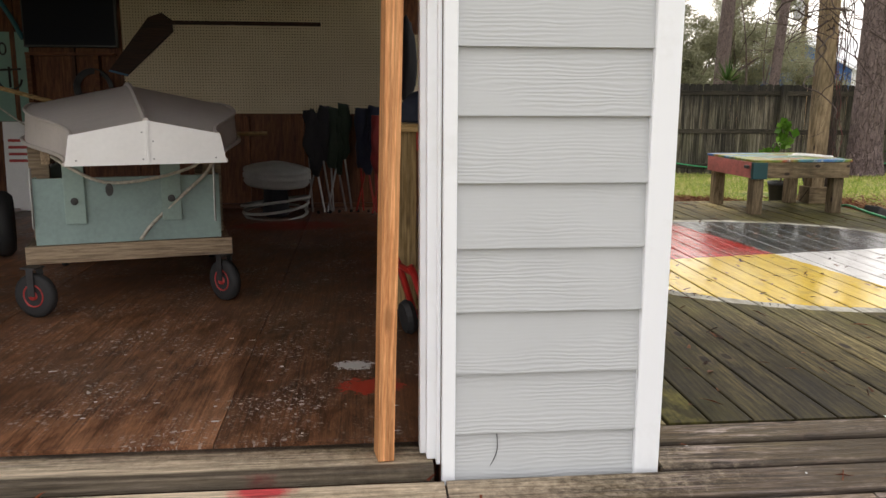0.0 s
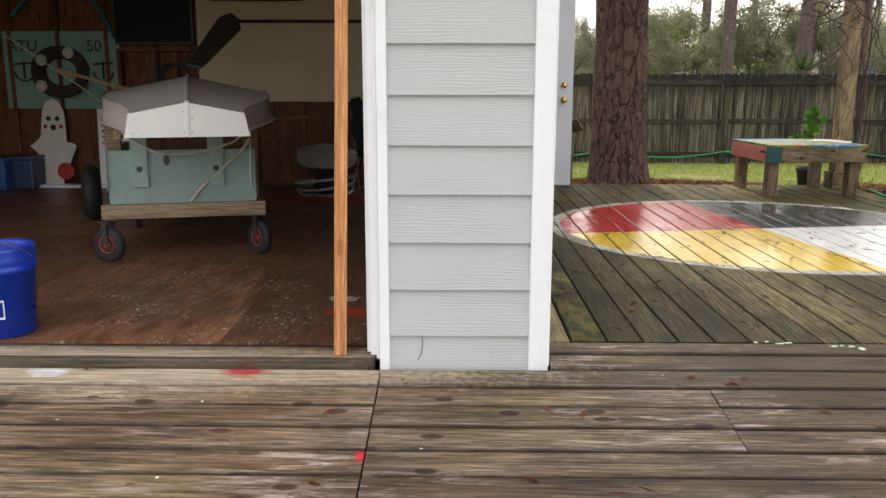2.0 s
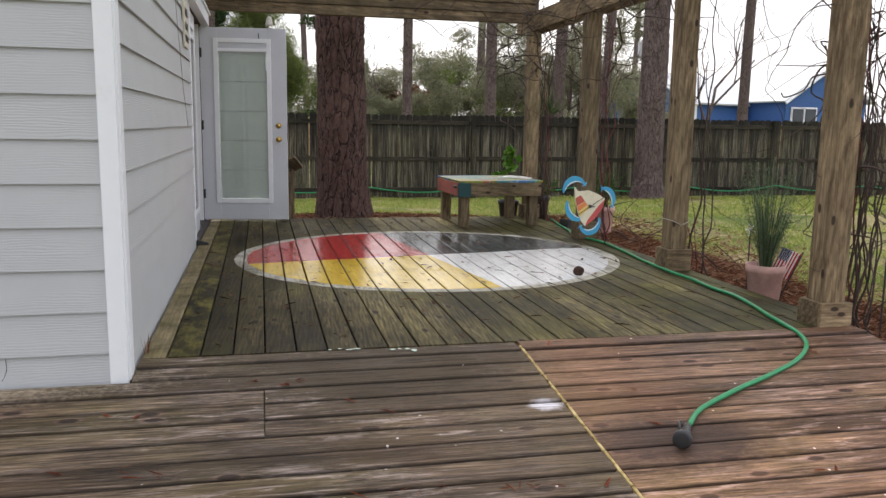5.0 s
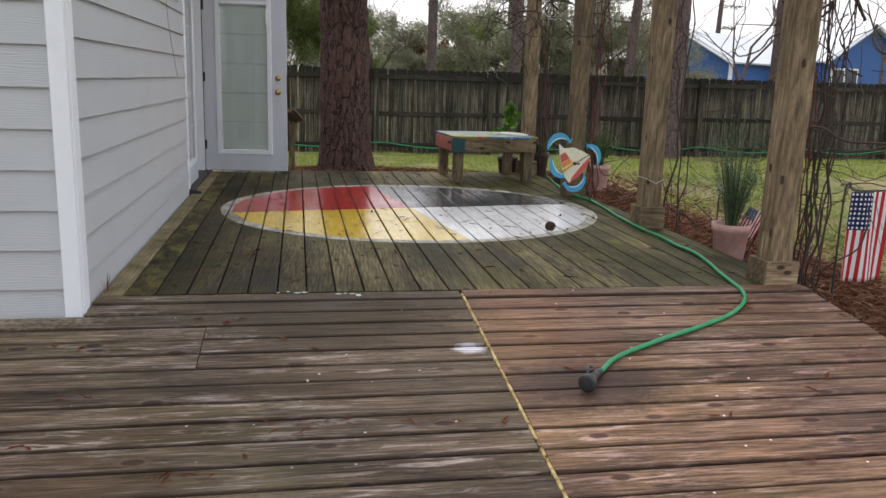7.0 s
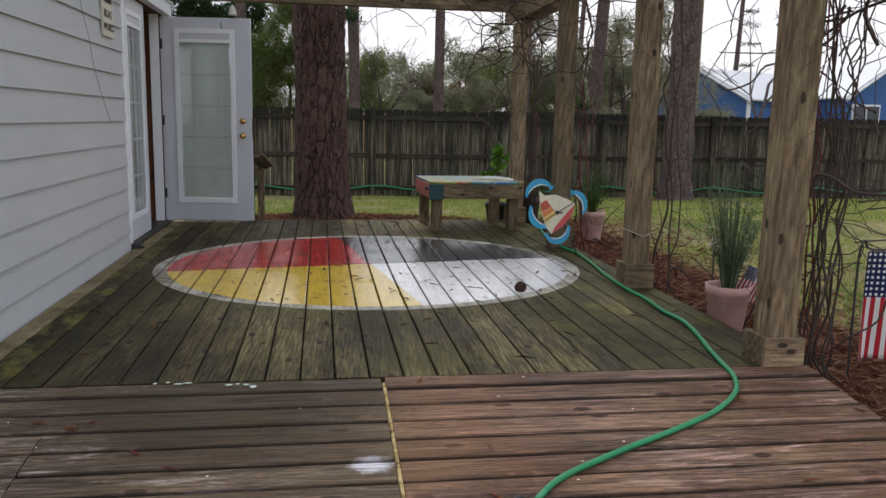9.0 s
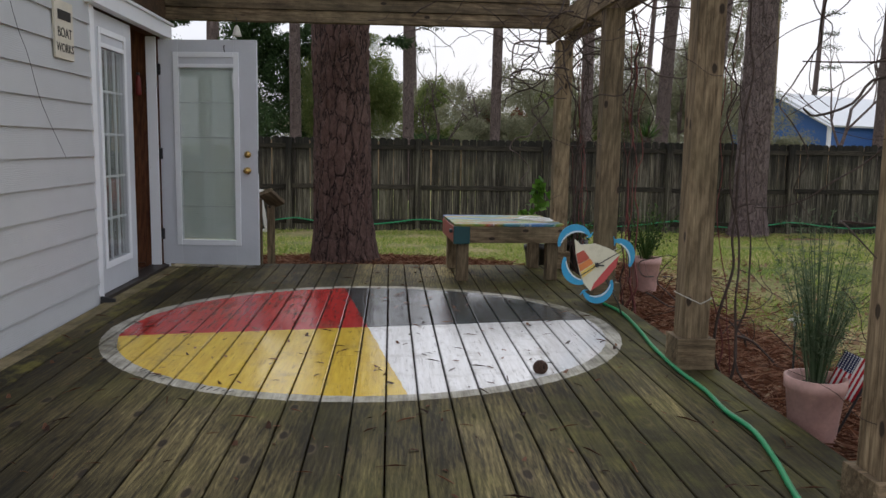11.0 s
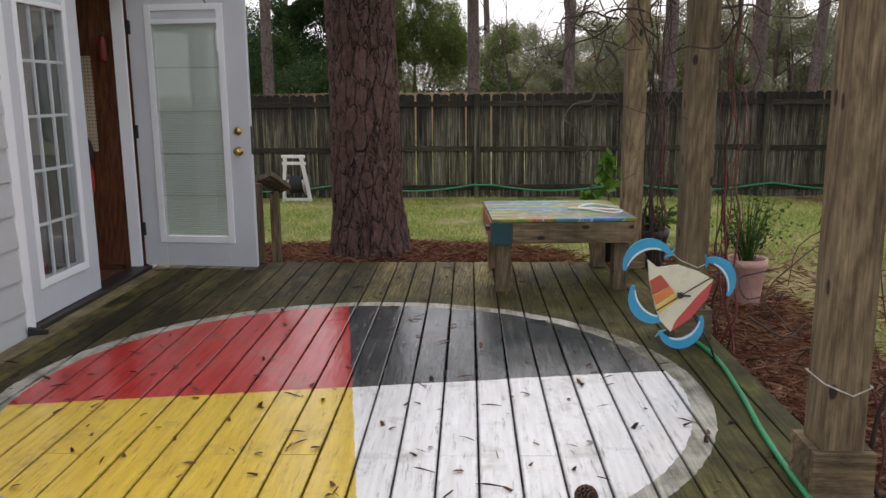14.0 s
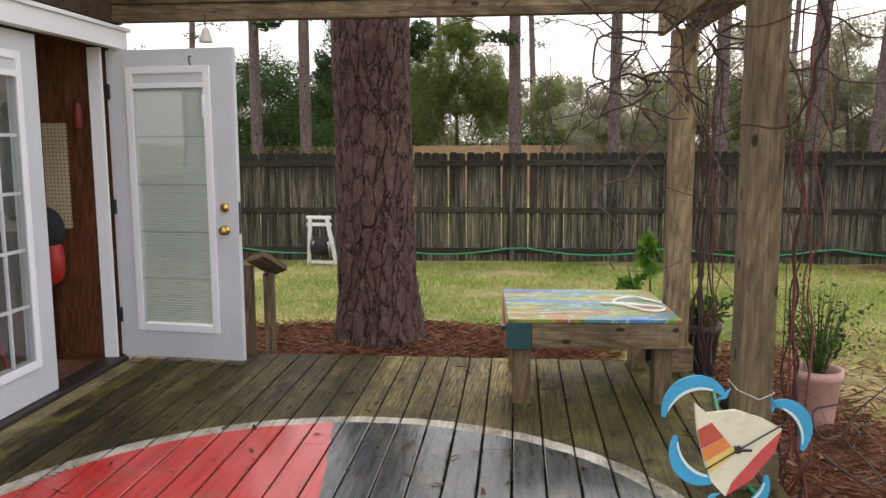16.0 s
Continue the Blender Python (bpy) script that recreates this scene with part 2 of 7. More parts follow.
# The upper deck: mossy boards with a painted disc in four colours
k, c, r, b = lumber("mossy_deck_wood", (0.015, 0.012, 0.006), (0.140, 0.114, 0.052), 0.74, 20, 0.9, (0.095, 0.092, 0.018), 0.16)
CX, CY, CR, CRING, CTURN = 3.177, 5.45, 1.425, 1.515, 9.0
pos = k.coords("Position")
px, py, pz = k.split(pos)
dx, dy = k.math("SUBTRACT", px, CX), k.math("SUBTRACT", py, CY)
ca, sa = math.cos(radians(CTURN)), math.sin(radians(CTURN))
wob = k.math("MULTIPLY", k.math("SUBTRACT", k.noise(pos, 14, 3), 0.5), 0.025)
du = k.math("ADD", k.math("ADD", k.math("MULTIPLY", dx, ca), k.math("MULTIPLY", dy, sa)), wob)
dv = k.math("ADD", k.math("SUBTRACT", k.math("MULTIPLY", dy, ca), k.math("MULTIPLY", dx, sa)), wob)
flat_x = k.math("MULTIPLY", dx, 0.958)
rad = k.math("ADD", k.math("SQRT", k.math("ADD", k.math("MULTIPLY", flat_x, flat_x), k.math("MULTIPLY", dy, dy))), wob)
east = k.math("GREATER_THAN", du, 0.0)
north = k.math("GREATER_THAN", dv, 0.0)
worn = k.noise(k.coords("Object", (1.5, 14, 14), k.math("MULTIPLY", k.random(), 31.0)), 2.2, 5, 0.65)
yel = k.ramp(worn, [(0.3, (0.60, 0.40, 0.05)), (0.7, (0.78, 0.55, 0.075))])
red = k.ramp(worn, [(0.3, (0.36, 0.025, 0.025)), (0.7, (0.56, 0.05, 0.045))])
wht = k.ramp(worn, [(0.3, (0.70, 0.69, 0.67)), (0.7, (0.88, 0.88, 0.88))])
blk = k.ramp(worn, [(0.35, (0.035, 0.04, 0.043)), (0.6, (0.075, 0.083, 0.085)), (0.78, (0.15, 0.15, 0.14))])
paint = k.mix(north, k.mix(east, yel, wht), k.mix(east, red, blk))
inner = k.math("LESS_THAN", rad, CR)
ring = k.math("MULTIPLY", k.math("LESS_THAN", rad, CRING), k.math("SUBTRACT", 1.0, inner))
grime = k.ramp(k.noise(pos, 3.5, 6, 0.7), [(0.54, 0.0), (0.70, 1.0)])
scuff = k.ramp(k.noise(k.coords("Object", (3, 22, 22), k.math("MULTIPLY", k.random(), 13.0)), 2.4, 5, 0.7), [(0.60, 0.0), (0.68, 1.0)])
paint = k.mix(k.math("MULTIPLY", grime, 0.42), paint, (0.17, 0.14, 0.085))
flecks = k.ramp(k.noise(pos, 42, 6, 0.8), [(0.62, 0.0), (0.68, 1.0)])
flecks = k.math("MULTIPLY", flecks, k.ramp(k.noise(pos, 1.7, 4, 0.6), [(0.42, 0.2), (0.6, 1.0)]))
paint = k.mix(k.math("MULTIPLY", flecks, 0.75), paint, (0.05, 0.04, 0.022))
scrape = k.ramp(k.noise(k.coords("Object", (5, 55, 55), k.math("MULTIPLY", k.random(), 43.0)), 1.0, 6, 0.75, 0.3), [(0.30, 0.55), (0.42, 1.0), (0.7, 1.08)])
paint = k.mix(1.0, paint, scrape, "MULTIPLY")
board_y = k.math("ABSOLUTE", k.split(k.coords("Object"))[1])
seam = k.ramp(k.math("ADD", board_y, k.math("MULTIPLY", k.noise(pos, 18, 4, 0.7), 0.018)), [(0.071, 0.0), (0.082, 0.6)])
inner_f = k.math("MULTIPLY", inner, k.math("SUBTRACT", 1.0, k.math("MULTIPLY", scuff, 0.45)))
ring_f = k.math("MULTIPLY", ring, k.ramp(k.noise(pos, 2.3, 5, 0.7), [(0.35, 0.15), (0.6, 0.75)]))
stain = k.noise(k.coords("Position", (1.0, 0.45, 1)), 0.9, 5, 0.65)
wood = k.mix(1.0, c, k.ramp(stain, [(0.36, 0.30), (0.5, 0.80), (0.64, 1.5)]), "MULTIPLY")
wood = knots_on(k, wood, (0.014, 0.010, 0.007), 0.14, 0.34, 0.25, 1.4)
hairy = k.noise(k.coords("Object", (2, 60, 60), k.math("MULTIPLY", k.random(), 11.0)), 1.2, 5, 0.7)
edge_x = k.math("ADD", px, k.math("MULTIPLY", k.math("SUBTRACT", k.noise(pos, 1.8, 5, 0.65), 0.5), 3.2))
algae = k.math("MULTIPLY", k.ramp(k.math("SUBTRACT", edge_x, 3.85), [(0.0, 0.0), (0.7, 1.0)]), k.ramp(k.noise(k.coords("Object", (1.4, 9, 9), k.math("MULTIPLY", k.random(), 19.0)), 2.0, 5, 0.65), [(0.36, 0.25), (0.6, 1.0)]))
green = k.ramp(k.noise(pos, 2.6, 6, 0.7), [(0.40, (0.030, 0.027, 0.010)), (0.56, (0.075, 0.072, 0.018)), (0.70, (0.17, 0.165, 0.035))])
wood = k.mix(k.math("MULTIPLY", algae, 0.72), wood, green)
rest = k.math("ADD", k.math("SUBTRACT", py, 6.9), k.math("MULTIPLY", k.math("SUBTRACT", k.noise(pos, 1.6, 5, 0.65), 0.5), 1.6))
dry = k.math("MULTIPLY", k.ramp(rest, [(0.0, 0.0), (0.7, 0.55)]), k.math("GREATER_THAN", px, 2.2))
wood = k.mix(dry, wood, k.mix(1.0, wood, (1.9, 1.85, 1.75), "MULTIPLY"))
# Boards towards the house wall: wet, and its shade painted in as well
wet_shade = k.ramp(k.math("SUBTRACT", 2.5, k.math("ADD", px, k.math("MULTIPLY", k.math("SUBTRACT", k.noise(k.coords("Position", (1, 0.5, 1)), 2.0, 5, 0.7), 0.5), 2.0))), [(0.0, 0.0), (0.6, 0.7)])
wood = k.mix(wet_shade, wood, k.mix(1.0, wood, (0.52, 0.50, 0.48), "MULTIPLY"))
rim_board = k.math("LESS_THAN", px, 1.372)
second = k.math("MULTIPLY", k.math("LESS_THAN", px, 1.52), k.ramp(k.noise(k.coords("Position", (2, 1, 1)), 3.0, 5, 0.7), [(0.46, 0.0), (0.60, 0.7)]))
patchy = k.ramp(k.noise(pos, 4.0, 6, 0.7), [(0.35, 0.25), (0.62, 0.95)])
wood = k.mix(second, wood, (0.14, 0.125, 0.03))
wood = k.mix(k.math("MULTIPLY", rim_board, patchy), wood, k.mix(hairy, (0.12, 0.095, 0.045), (0.33, 0.27, 0.165)))
c = k.mix(ring_f, wood, (0.50, 0.48, 0.42))
c = k.mix(inner_f, c, paint)
c = k.mix(seam, c, (0.016, 0.013, 0.008))
gloss = k.ramp(k.noise(pos, 1.6, 4, 0.6), [(0.35, 0.06), (0.65, 0.22)])
rr = k.mix(inner, r, gloss)
strong = k.noise(k.coords("Object", (3.0, 60, 60), k.math("MULTIPLY", k.random(), 29.0)), 1.0, 6, 0.8, 0.2)
c = k.mix(inner, k.mix(1.0, c, k.ramp(strong, [(0.36, 0.76), (0.5, 1.16), (0.64, 1.52)]), "MULTIPLY"), c)
M_DECK = k.done(c, rr, b, 0.22, 0.006, 0.0, k.math("ADD", 0.14, k.math("MULTIPLY", inner, 0.34)))

k, c, r, b = lumber("new_stud_wood", (0.46, 0.185, 0.07), (0.74, 0.37, 0.165), 0.6, 34, 0.5)
M_STUD = k.done(c, r, b, 0.12, 0.003)
k, c, r, b = lumber("treated_post_wood", (0.10, 0.068, 0.038), (0.29, 0.215, 0.13), 0.78, 9, 0.2, (0.125, 0.105, 0.055), arches=0.18)
c = knots_on(k, c, (0.022, 0.014, 0.010), 0.15, 0.30, 0.35, 1.1)
stain = k.ramp(k.noise(k.coords("Position", (1.5, 1.5, 0.5)), 2.2, 5, 0.65), [(0.35, 0.62), (0.6, 1.12)])
c = k.mix(1.0, c, stain, "MULTIPLY")
M_POST = k.done(c, r, b, 0.25, 0.004)
k, c, r, b = lumber("grey_fence_wood", (0.020, 0.016, 0.011), (0.120, 0.104, 0.076), 0.85, 16, 0.4, (0.080, 0.082, 0.034))
z_up = k.split(k.coords("Position"))[2]
streak = k.noise(k.coords("Object", (0.7, 30, 30), k.math("MULTIPLY", k.random(), 21.0)), 2, 4)
c = k.mix(k.ramp(streak, [(0.46, 0.0), (0.66, 0.62)]), c, (0.27, 0.248, 0.19))
drip = k.ramp(k.noise(k.coords("Position", (9, 9, 0.5)), 1.2, 5, 0.7), [(0.42, 0.35), (0.6, 1.25)])
c = k.mix(1.0, c, drip, "MULTIPLY")
mould = k.ramp(k.math("SUBTRACT", k.math("ADD", z_up, k.math("MULTIPLY", k.noise(k.coords("Position", (1, 1, 0.4)), 6, 4, 0.7), 0.5)), 1.02), [(0.0, 0.0), (0.35, 0.85)])
c = k.mix(mould, c, (0.013, 0.012, 0.010))
M_FENCE = k.done(c, r, b, 0.4, 0.008)
# Mouldy fence rails; their shadow lines are put into the dark colour too
k, c, r, b = lumber("mouldy_shaded_rail_wood", (0.014, 0.012, 0.009), (0.068, 0.058, 0.043), 0.88, 16, 0.3, (0.035, 0.036, 0.018))
M_RAIL = k.done(c, r, b, 0.3, 0.006)
# Brown ledger timber with the shade below the eave darkened into its colour
k, c, r, b = lumber("shade_darkened_beam_wood", (0.035, 0.021, 0.012), (0.11, 0.068, 0.038), 0.8, 12, 0.3)
M_SHADEBEAM = k.done(c, r, b, 0.3, 0.005)
k, c, r, b = lumber("fresh_fence_wood", (0.42, 0.27, 0.15), (0.60, 0.42, 0.26), 0.8, 16, 0.3)
M_NEWFENCE = k.done(c, r, b, 0.2, 0.004)
k, c, r, b = lumber("garage_panel_wood", (0.082, 0.028, 0.013), (0.20, 0.078, 0.033), 0.6, 9, 0.5)
M_PANEL = k.done(c, r, b, 0.15, 0.003)
k, c, r, b = lumber("bench_pine", (0.30, 0.19, 0.075), (0.55, 0.38, 0.18), 0.65, 20, 0.7)
M_PINE = k.done(c, r, b, 0.15, 0.003)
k, c, r, b = lumber("dolly_board_wood", (0.20, 0.14, 0.09), (0.42, 0.32, 0.22), 0.7, 22, 0.8)
M_DOLLY = k.done(c, r, b, 0.2, 0.003)
k, c, r, b = lumber("dark_varnished_wood", (0.022, 0.009, 0.006), (0.055, 0.02, 0.011), 0.6, 14, 0.2)
M_VARNISH = k.done(c, r, b, 0.08, 0.002)

# Plywood garage floor with old stain and paint spatters
k, c, r, b = lumber("plywood_floor", (0.10, 0.042, 0.021), (0.32, 0.15, 0.078), 0.5, 5, 0.2, None, 0.15, 0.10)
pos = k.coords("Position")
patch = k.noise(pos, 0.8, 5, 0.6)
c = k.mix(k.ramp(patch, [(0.45, 0.0), (0.66, 0.6)]), c, (0.085, 0.05, 0.034))
ragged = k.n.new("ShaderNodeVectorMath")
ragged.operation = "ADD"
k.l.new(pos, ragged.inputs[0])
shake = k.n.new("ShaderNodeCombineXYZ")
for i, sc in enumerate((55, 71)):
    k.l.new(k.math("MULTIPLY", k.math("SUBTRACT", k.noise(pos, sc, 3), 0.5), 0.035), shake.inputs[i])
k.l.new(shake.outputs[0], ragged.inputs[1])
drops = k.ramp(k.voronoi(ragged.outputs[0], 19.0, flat=True), [(0.10, 1.0), (0.16, 0.0)])
drops2 = k.ramp(k.voronoi(ragged.outputs[0], 62.0, flat=True), [(0.15, 1.0), (0.24, 0.0)])
where = k.ramp(k.noise(pos, 2.6, 6, 0.75), [(0.46, 0.0), (0.64, 1.0)])
c = k.mix(k.math("MULTIPLY", k.math("ADD", drops, k.math("MULTIPLY", drops2, 0.6), True), where), c, (0.55, 0.52, 0.48))
pz = k.split(pos)
def blot(kk, colr, x, y, rx, ry, color, seed):
    qx = kk.math("DIVIDE", kk.math("SUBTRACT", pz[0], x), rx)
    qy = kk.math("DIVIDE", kk.math("SUBTRACT", pz[1], y), ry)
    q = kk.math("SQRT", kk.math("ADD", kk.math("MULTIPLY", qx, qx), kk.math("MULTIPLY", qy, qy)))
    q = kk.math("ADD", q, kk.math("MULTIPLY", kk.math("SUBTRACT", kk.noise(pos, 24 + seed, 6, 0.8), 0.5), 2.6))
    return kk.mix(kk.ramp(q, [(0.8, 1.0), (0.95, 0.0)]), colr, color)
c = blot(k, c, 0.41, 3.14, 0.13, 0.085, (0.42, 0.05, 0.03), 1)
c = blot(k, c, 0.34, 3.38, 0.085, 0.055, (0.60, 0.58, 0.55), 2)
c = blot(k, c, -0.2, 6.9, 0.5, 0.25, (0.25, 0.03, 0.02), 3)
M_PLY = k.done(c, r, b, 0.15, 0.003)

def siding(name, color):
    k = Nodes(name)
    far = k.math("MULTIPLY", k.random(), 23.0)
    v = k.coords("Object", (1.1, 9, 9), far)
    g = k.noise(v, 3.2, 6, 0.6, 1.6)
    ridges = k.n.new("ShaderNodeTexWave")
    ridges.wave_type, ridges.bands_direction = "BANDS", "Z"
    ridges.inputs["Scale"].default_value, ridges.inputs["Distortion"].default_value = 5.5, 9.0
    ridges.inputs["Detail"].default_value, ridges.inputs["Detail Scale"].default_value = 3.0, 0.8
    k.l.new(k.coords("Object", (1.2, 5, 5), far), ridges.inputs["Vector"])
    dirt = k.noise(k.coords("Position", (1, 1, 1)), 2.5, 5, 0.65)
    col = k.mix(k.ramp(dirt, [(0.45, 0.0), (0.8, 0.22)]), color, tuple(x * 0.72 for x in color))
    where = k.ramp(k.noise(k.coords("Object", (1.6, 6, 6), far), 1.3, 2), [(0.42, 0.08), (0.62, 1.0)])
    h = k.math("ADD", k.math("MULTIPLY", k.math("MULTIPLY", ridges.outputs["Fac"], where), 0.8), k.math("MULTIPLY", g, 0.45))
    return k.done(col, 0.55, h, 0.35, 0.0035)

M_SIDING = siding("grey_lap_siding_paint", (0.50, 0.515, 0.525))
k = Nodes("white_trim_paint")
pos = k.coords("Position")
c = k.mix(k.ramp(k.noise(pos, 3, 5, 0.7), [(0.55, 0.0), (0.85, 0.5)]), (0.84, 0.86, 0.89), (0.60, 0.60, 0.58))
chips = k.ramp(k.voronoi(pos, 6.0), [(0.02, 1.0), (0.03, 0.0)])
c = k.mix(k.math("MULTIPLY", chips, 0.6), c, (0.2, 0.17, 0.13))
M_WHITE = k.done(c, 0.45, k.noise(pos, 40, 4), 0.12, 0.002)
M_DOORPAINT = plain("door_paint", (0.60, 0.62, 0.66), 0.4, 0.06, 3)
M_BRASS = plain("aged_brass", (0.60, 0.40, 0.14), 0.28, 0.2, 20, 1.0)
M_STEEL = plain("galvanised_steel", (0.45, 0.45, 0.46), 0.4, 0.2, 20, 1.0)
M_BLACKMETAL = plain("black_metal", (0.03, 0.03, 0.032), 0.45, 0.3, 20, 0.0)
M_BLIND = plain("white_blind_slats", (0.66, 0.72, 0.68), 0.5, 0.05, 10)
k = Nodes("window_glass")
k.p.inputs["Transmission Weight"].default_value = 1.0
k.p.inputs["IOR"].default_value = 1.45
M_GLASS = k.done((0.95, 0.97, 0.96), 0.02)
M_RUBBER = plain("black_rubber", (0.02, 0.02, 0.021), 0.7, 0.3, 20)
M_REDPAINT = plain("red_enamel", (0.42, 0.025, 0.02), 0.35, 0.2, 15)
M_RIMRED = plain("dull_red_rim", (0.36, 0.028, 0.026), 0.45, 0.35, 30)
M_MINT = plain("mint_green_paint", (0.25, 0.345, 0.325), 0.6, 0.16, 5)
M_MINTLIGHT = plain("pale_mint_paint", (0.26, 0.355, 0.32), 0.6, 0.16, 6)
M_HULL = plain("grey_hull_paint", (0.56, 0.51, 0.47), 0.33, 0.12, 4)
M_BOWWHITE = plain("white_hull_paint", (0.80, 0.79, 0.78), 0.35, 0.05, 5)
M_ROPE = plain("dirty_white_rope", (0.50, 0.47, 0.40), 0.9, 0.25, 60, 0, 0.5)
M_HOSE = plain("green_hose_rubber", (0.015, 0.26, 0.10), 0.38, 0.2, 12)
M_BLUE = plain("blue_bucket_plastic", (0.008, 0.045, 0.42), 0.3, 0.1, 5)
M_BLUEPAINT = siding("blue_lap_siding_paint", (0.055, 0.14, 0.36))
M_ROOFWHITE = plain("pale_metal_roof", (0.72, 0.74, 0.76), 0.4, 0.06, 3)
M_CONCRETE = plain("pale_concrete", (0.45, 0.43, 0.40), 0.85, 0.2, 4)
M_DARK = plain("dark_cloth", (0.02, 0.02, 0.024), 0.9, 0.3, 15)
M_TERRA = plain("pale_pink_plastic_pot", (0.50, 0.30, 0.26), 0.65, 0.2, 10)
M_BLACKPOT = plain("black_plastic_pot", (0.02, 0.02, 0.02), 0.5, 0.3, 10)
M_VINE = plain("dark_vine_bark", (0.055, 0.036, 0.028), 0.85, 0.35, 30, 0, 0.4)
M_REDVINE = plain("reddish_vine_bark", (0.14, 0.035, 0.03), 0.75, 0.3, 30, 0, 0.4)
M_SOIL = plain("dark_soil", (0.04, 0.028, 0.02), 0.95, 0.4, 30, 0, 0.6)

def leaf_mat(name, a, b, c3, trans=0.4):
    k = Nodes(name)
    col = k.ramp(k.random(True), [(0.0, a), (0.55, b), (1.0, c3)])
    k.p.inputs["Subsurface Weight"].default_value = 0.0
    m = k.done(col, 0.6, None, spec=0.15)
    tl, mx = k.n.new("ShaderNodeBsdfTranslucent"), k.n.new("ShaderNodeMixShader")
    k.l.new(col, tl.inputs["Color"])
    mx.inputs[0].default_value = trans
    k.l.new(k.p.outputs[0], mx.inputs[1])
    k.l.new(tl.outputs[0], mx.inputs[2])
    k.l.new(mx.outputs[0], k.n["Material Output"].inputs["Surface"])
    return m

M_LEAF = leaf_mat("broadleaf_foliage", (0.022, 0.05, 0.014), (0.05, 0.095, 0.024), (0.10, 0.14, 0.04))
M_DARKLEAF = leaf_mat("dark_evergreen_foliage", (0.026, 0.055, 0.020), (0.055, 0.098, 0.036), (0.095, 0.145, 0.058), 0.5)
M_NEEDLE = leaf_mat("pine_needles", (0.02, 0.042, 0.016), (0.045, 0.075, 0.03), (0.08, 0.11, 0.045))
# Olive winter leaves, paled: the haze of distance is put into these colours
M_HAZEOLIVE = leaf_mat("haze_paled_olive_foliage", (0.19, 0.20, 0.13), (0.29, 0.295, 0.195), (0.37, 0.35, 0.24), 0.62)
M_BAMBOO = leaf_mat("bamboo_foliage", (0.10, 0.14, 0.035), (0.17, 0.22, 0.07), (0.27, 0.29, 0.11), 0.5)
M_RUST = leaf_mat("rusty_winter_foliage", (0.15, 0.065, 0.04), (0.24, 0.11, 0.07), (0.30, 0.17, 0.11))
M_ROSEMARY = leaf_mat("rosemary_needles", (0.045, 0.075, 0.035), (0.10, 0.145, 0.08), (0.20, 0.25, 0.15))
M_BRIGHT = leaf_mat("fresh_shrub_leaves", (0.05, 0.13, 0.015), (0.11, 0.24, 0.03), (0.18, 0.33, 0.06))
M_LITTER = leaf_mat("dark_leaf_litter", (0.03, 0.016, 0.011), (0.10, 0.045, 0.026), (0.22, 0.11, 0.065))
M_STRAW = leaf_mat("pine_straw", (0.09, 0.035, 0.022), (0.24, 0.11, 0.062), (0.50, 0.31, 0.21))
M_GRASS = leaf_mat("winter_grass_blades", (0.14, 0.25, 0.03), (0.34, 0.42, 0.09), (0.66, 0.56, 0.28))

# Pine bark: reddish plates between dark cracks
def bark(name, a, b2, crack, sc):
    k = Nodes(name)
    v0 = k.coords("Object", (1, 1, 0.33))
    warp = k.noise(v0, 6, 5, 0.65)
    kk = k.n.new("ShaderNodeVectorMath")
    kk.operation = "ADD"
    k.l.new(v0, kk.inputs[0])
    cx = k.n.new("ShaderNodeCombineXYZ")
    for i in range(3):
        k.l.new(k.math("MULTIPLY", warp, 0.16 if i < 2 else 0.3), cx.inputs[i])
    k.l.new(cx.outputs[0], kk.inputs[1])
    edge = k.math("ADD", k.voronoi(kk.outputs[0], sc, "DISTANCE_TO_EDGE"), k.math("MULTIPLY", k.math("SUBTRACT", k.noise(k.coords("Object", (1, 1, 0.5)), 40, 4, 0.7), 0.5), 0.12))
    tone = k.voronoi(kk.outputs[0], sc, "F1", "Color")
    flakes = k.noise(k.coords("Object", (1, 1, 0.5)), 26, 5, 0.65)
    scales = k.voronoi(k.coords("Object", (1, 1, 0.55)), 34.0, "F1", "Color")
    col = k.mix(k.math("ADD", k.math("MULTIPLY", k.split(tone)[0], 0.6), k.math("MULTIPLY", k.split(scales)[1], 0.4)), a, b2)
    rim = k.ramp(k.voronoi(k.coords("Object", (1, 1, 0.4)), 30.0, "DISTANCE_TO_EDGE"), [(0.0, 0.45), (0.06, 0.0)])
    col = k.mix(rim, col, crack)
    col = k.mix(k.ramp(flakes, [(0.46, 0.0), (0.68, 0.5)]), col, tuple(min(1, q * 1.35 + 0.01) for q in b2))
    col = k.mix(k.ramp(edge, [(0.006, 1.0), (0.052, 0.0)]), col, crack)
    lip = k.ramp(edge, [(0.055, 0.0), (0.09, 0.5), (0.14, 0.0)])
    col = k.mix(k.math("MULTIPLY", lip, k.split(scales)[2]), col, tuple(min(1, q * 1.7 + 0.03) for q in b2))
    h = k.math("ADD", k.ramp(edge, [(0.0, 0.0), (0.14, 1.0)]), k.math("ADD", k.math("MULTIPLY", flakes, 0.7), k.math("MULTIPLY", k.split(scales)[0], 0.35)))
    return k.done(col, 0.9, h, 1.0, 0.02, 0.0, 0.25)

M_BARK = bark("red_pine_bark", (0.072, 0.038, 0.031), (0.155, 0.094, 0.079), (0.017, 0.011, 0.010), 12.0)
M_BARKGREY = bark("grey_pine_bark", (0.11, 0.078, 0.072), (0.19, 0.145, 0.135), (0.045, 0.033, 0.03), 15.0)

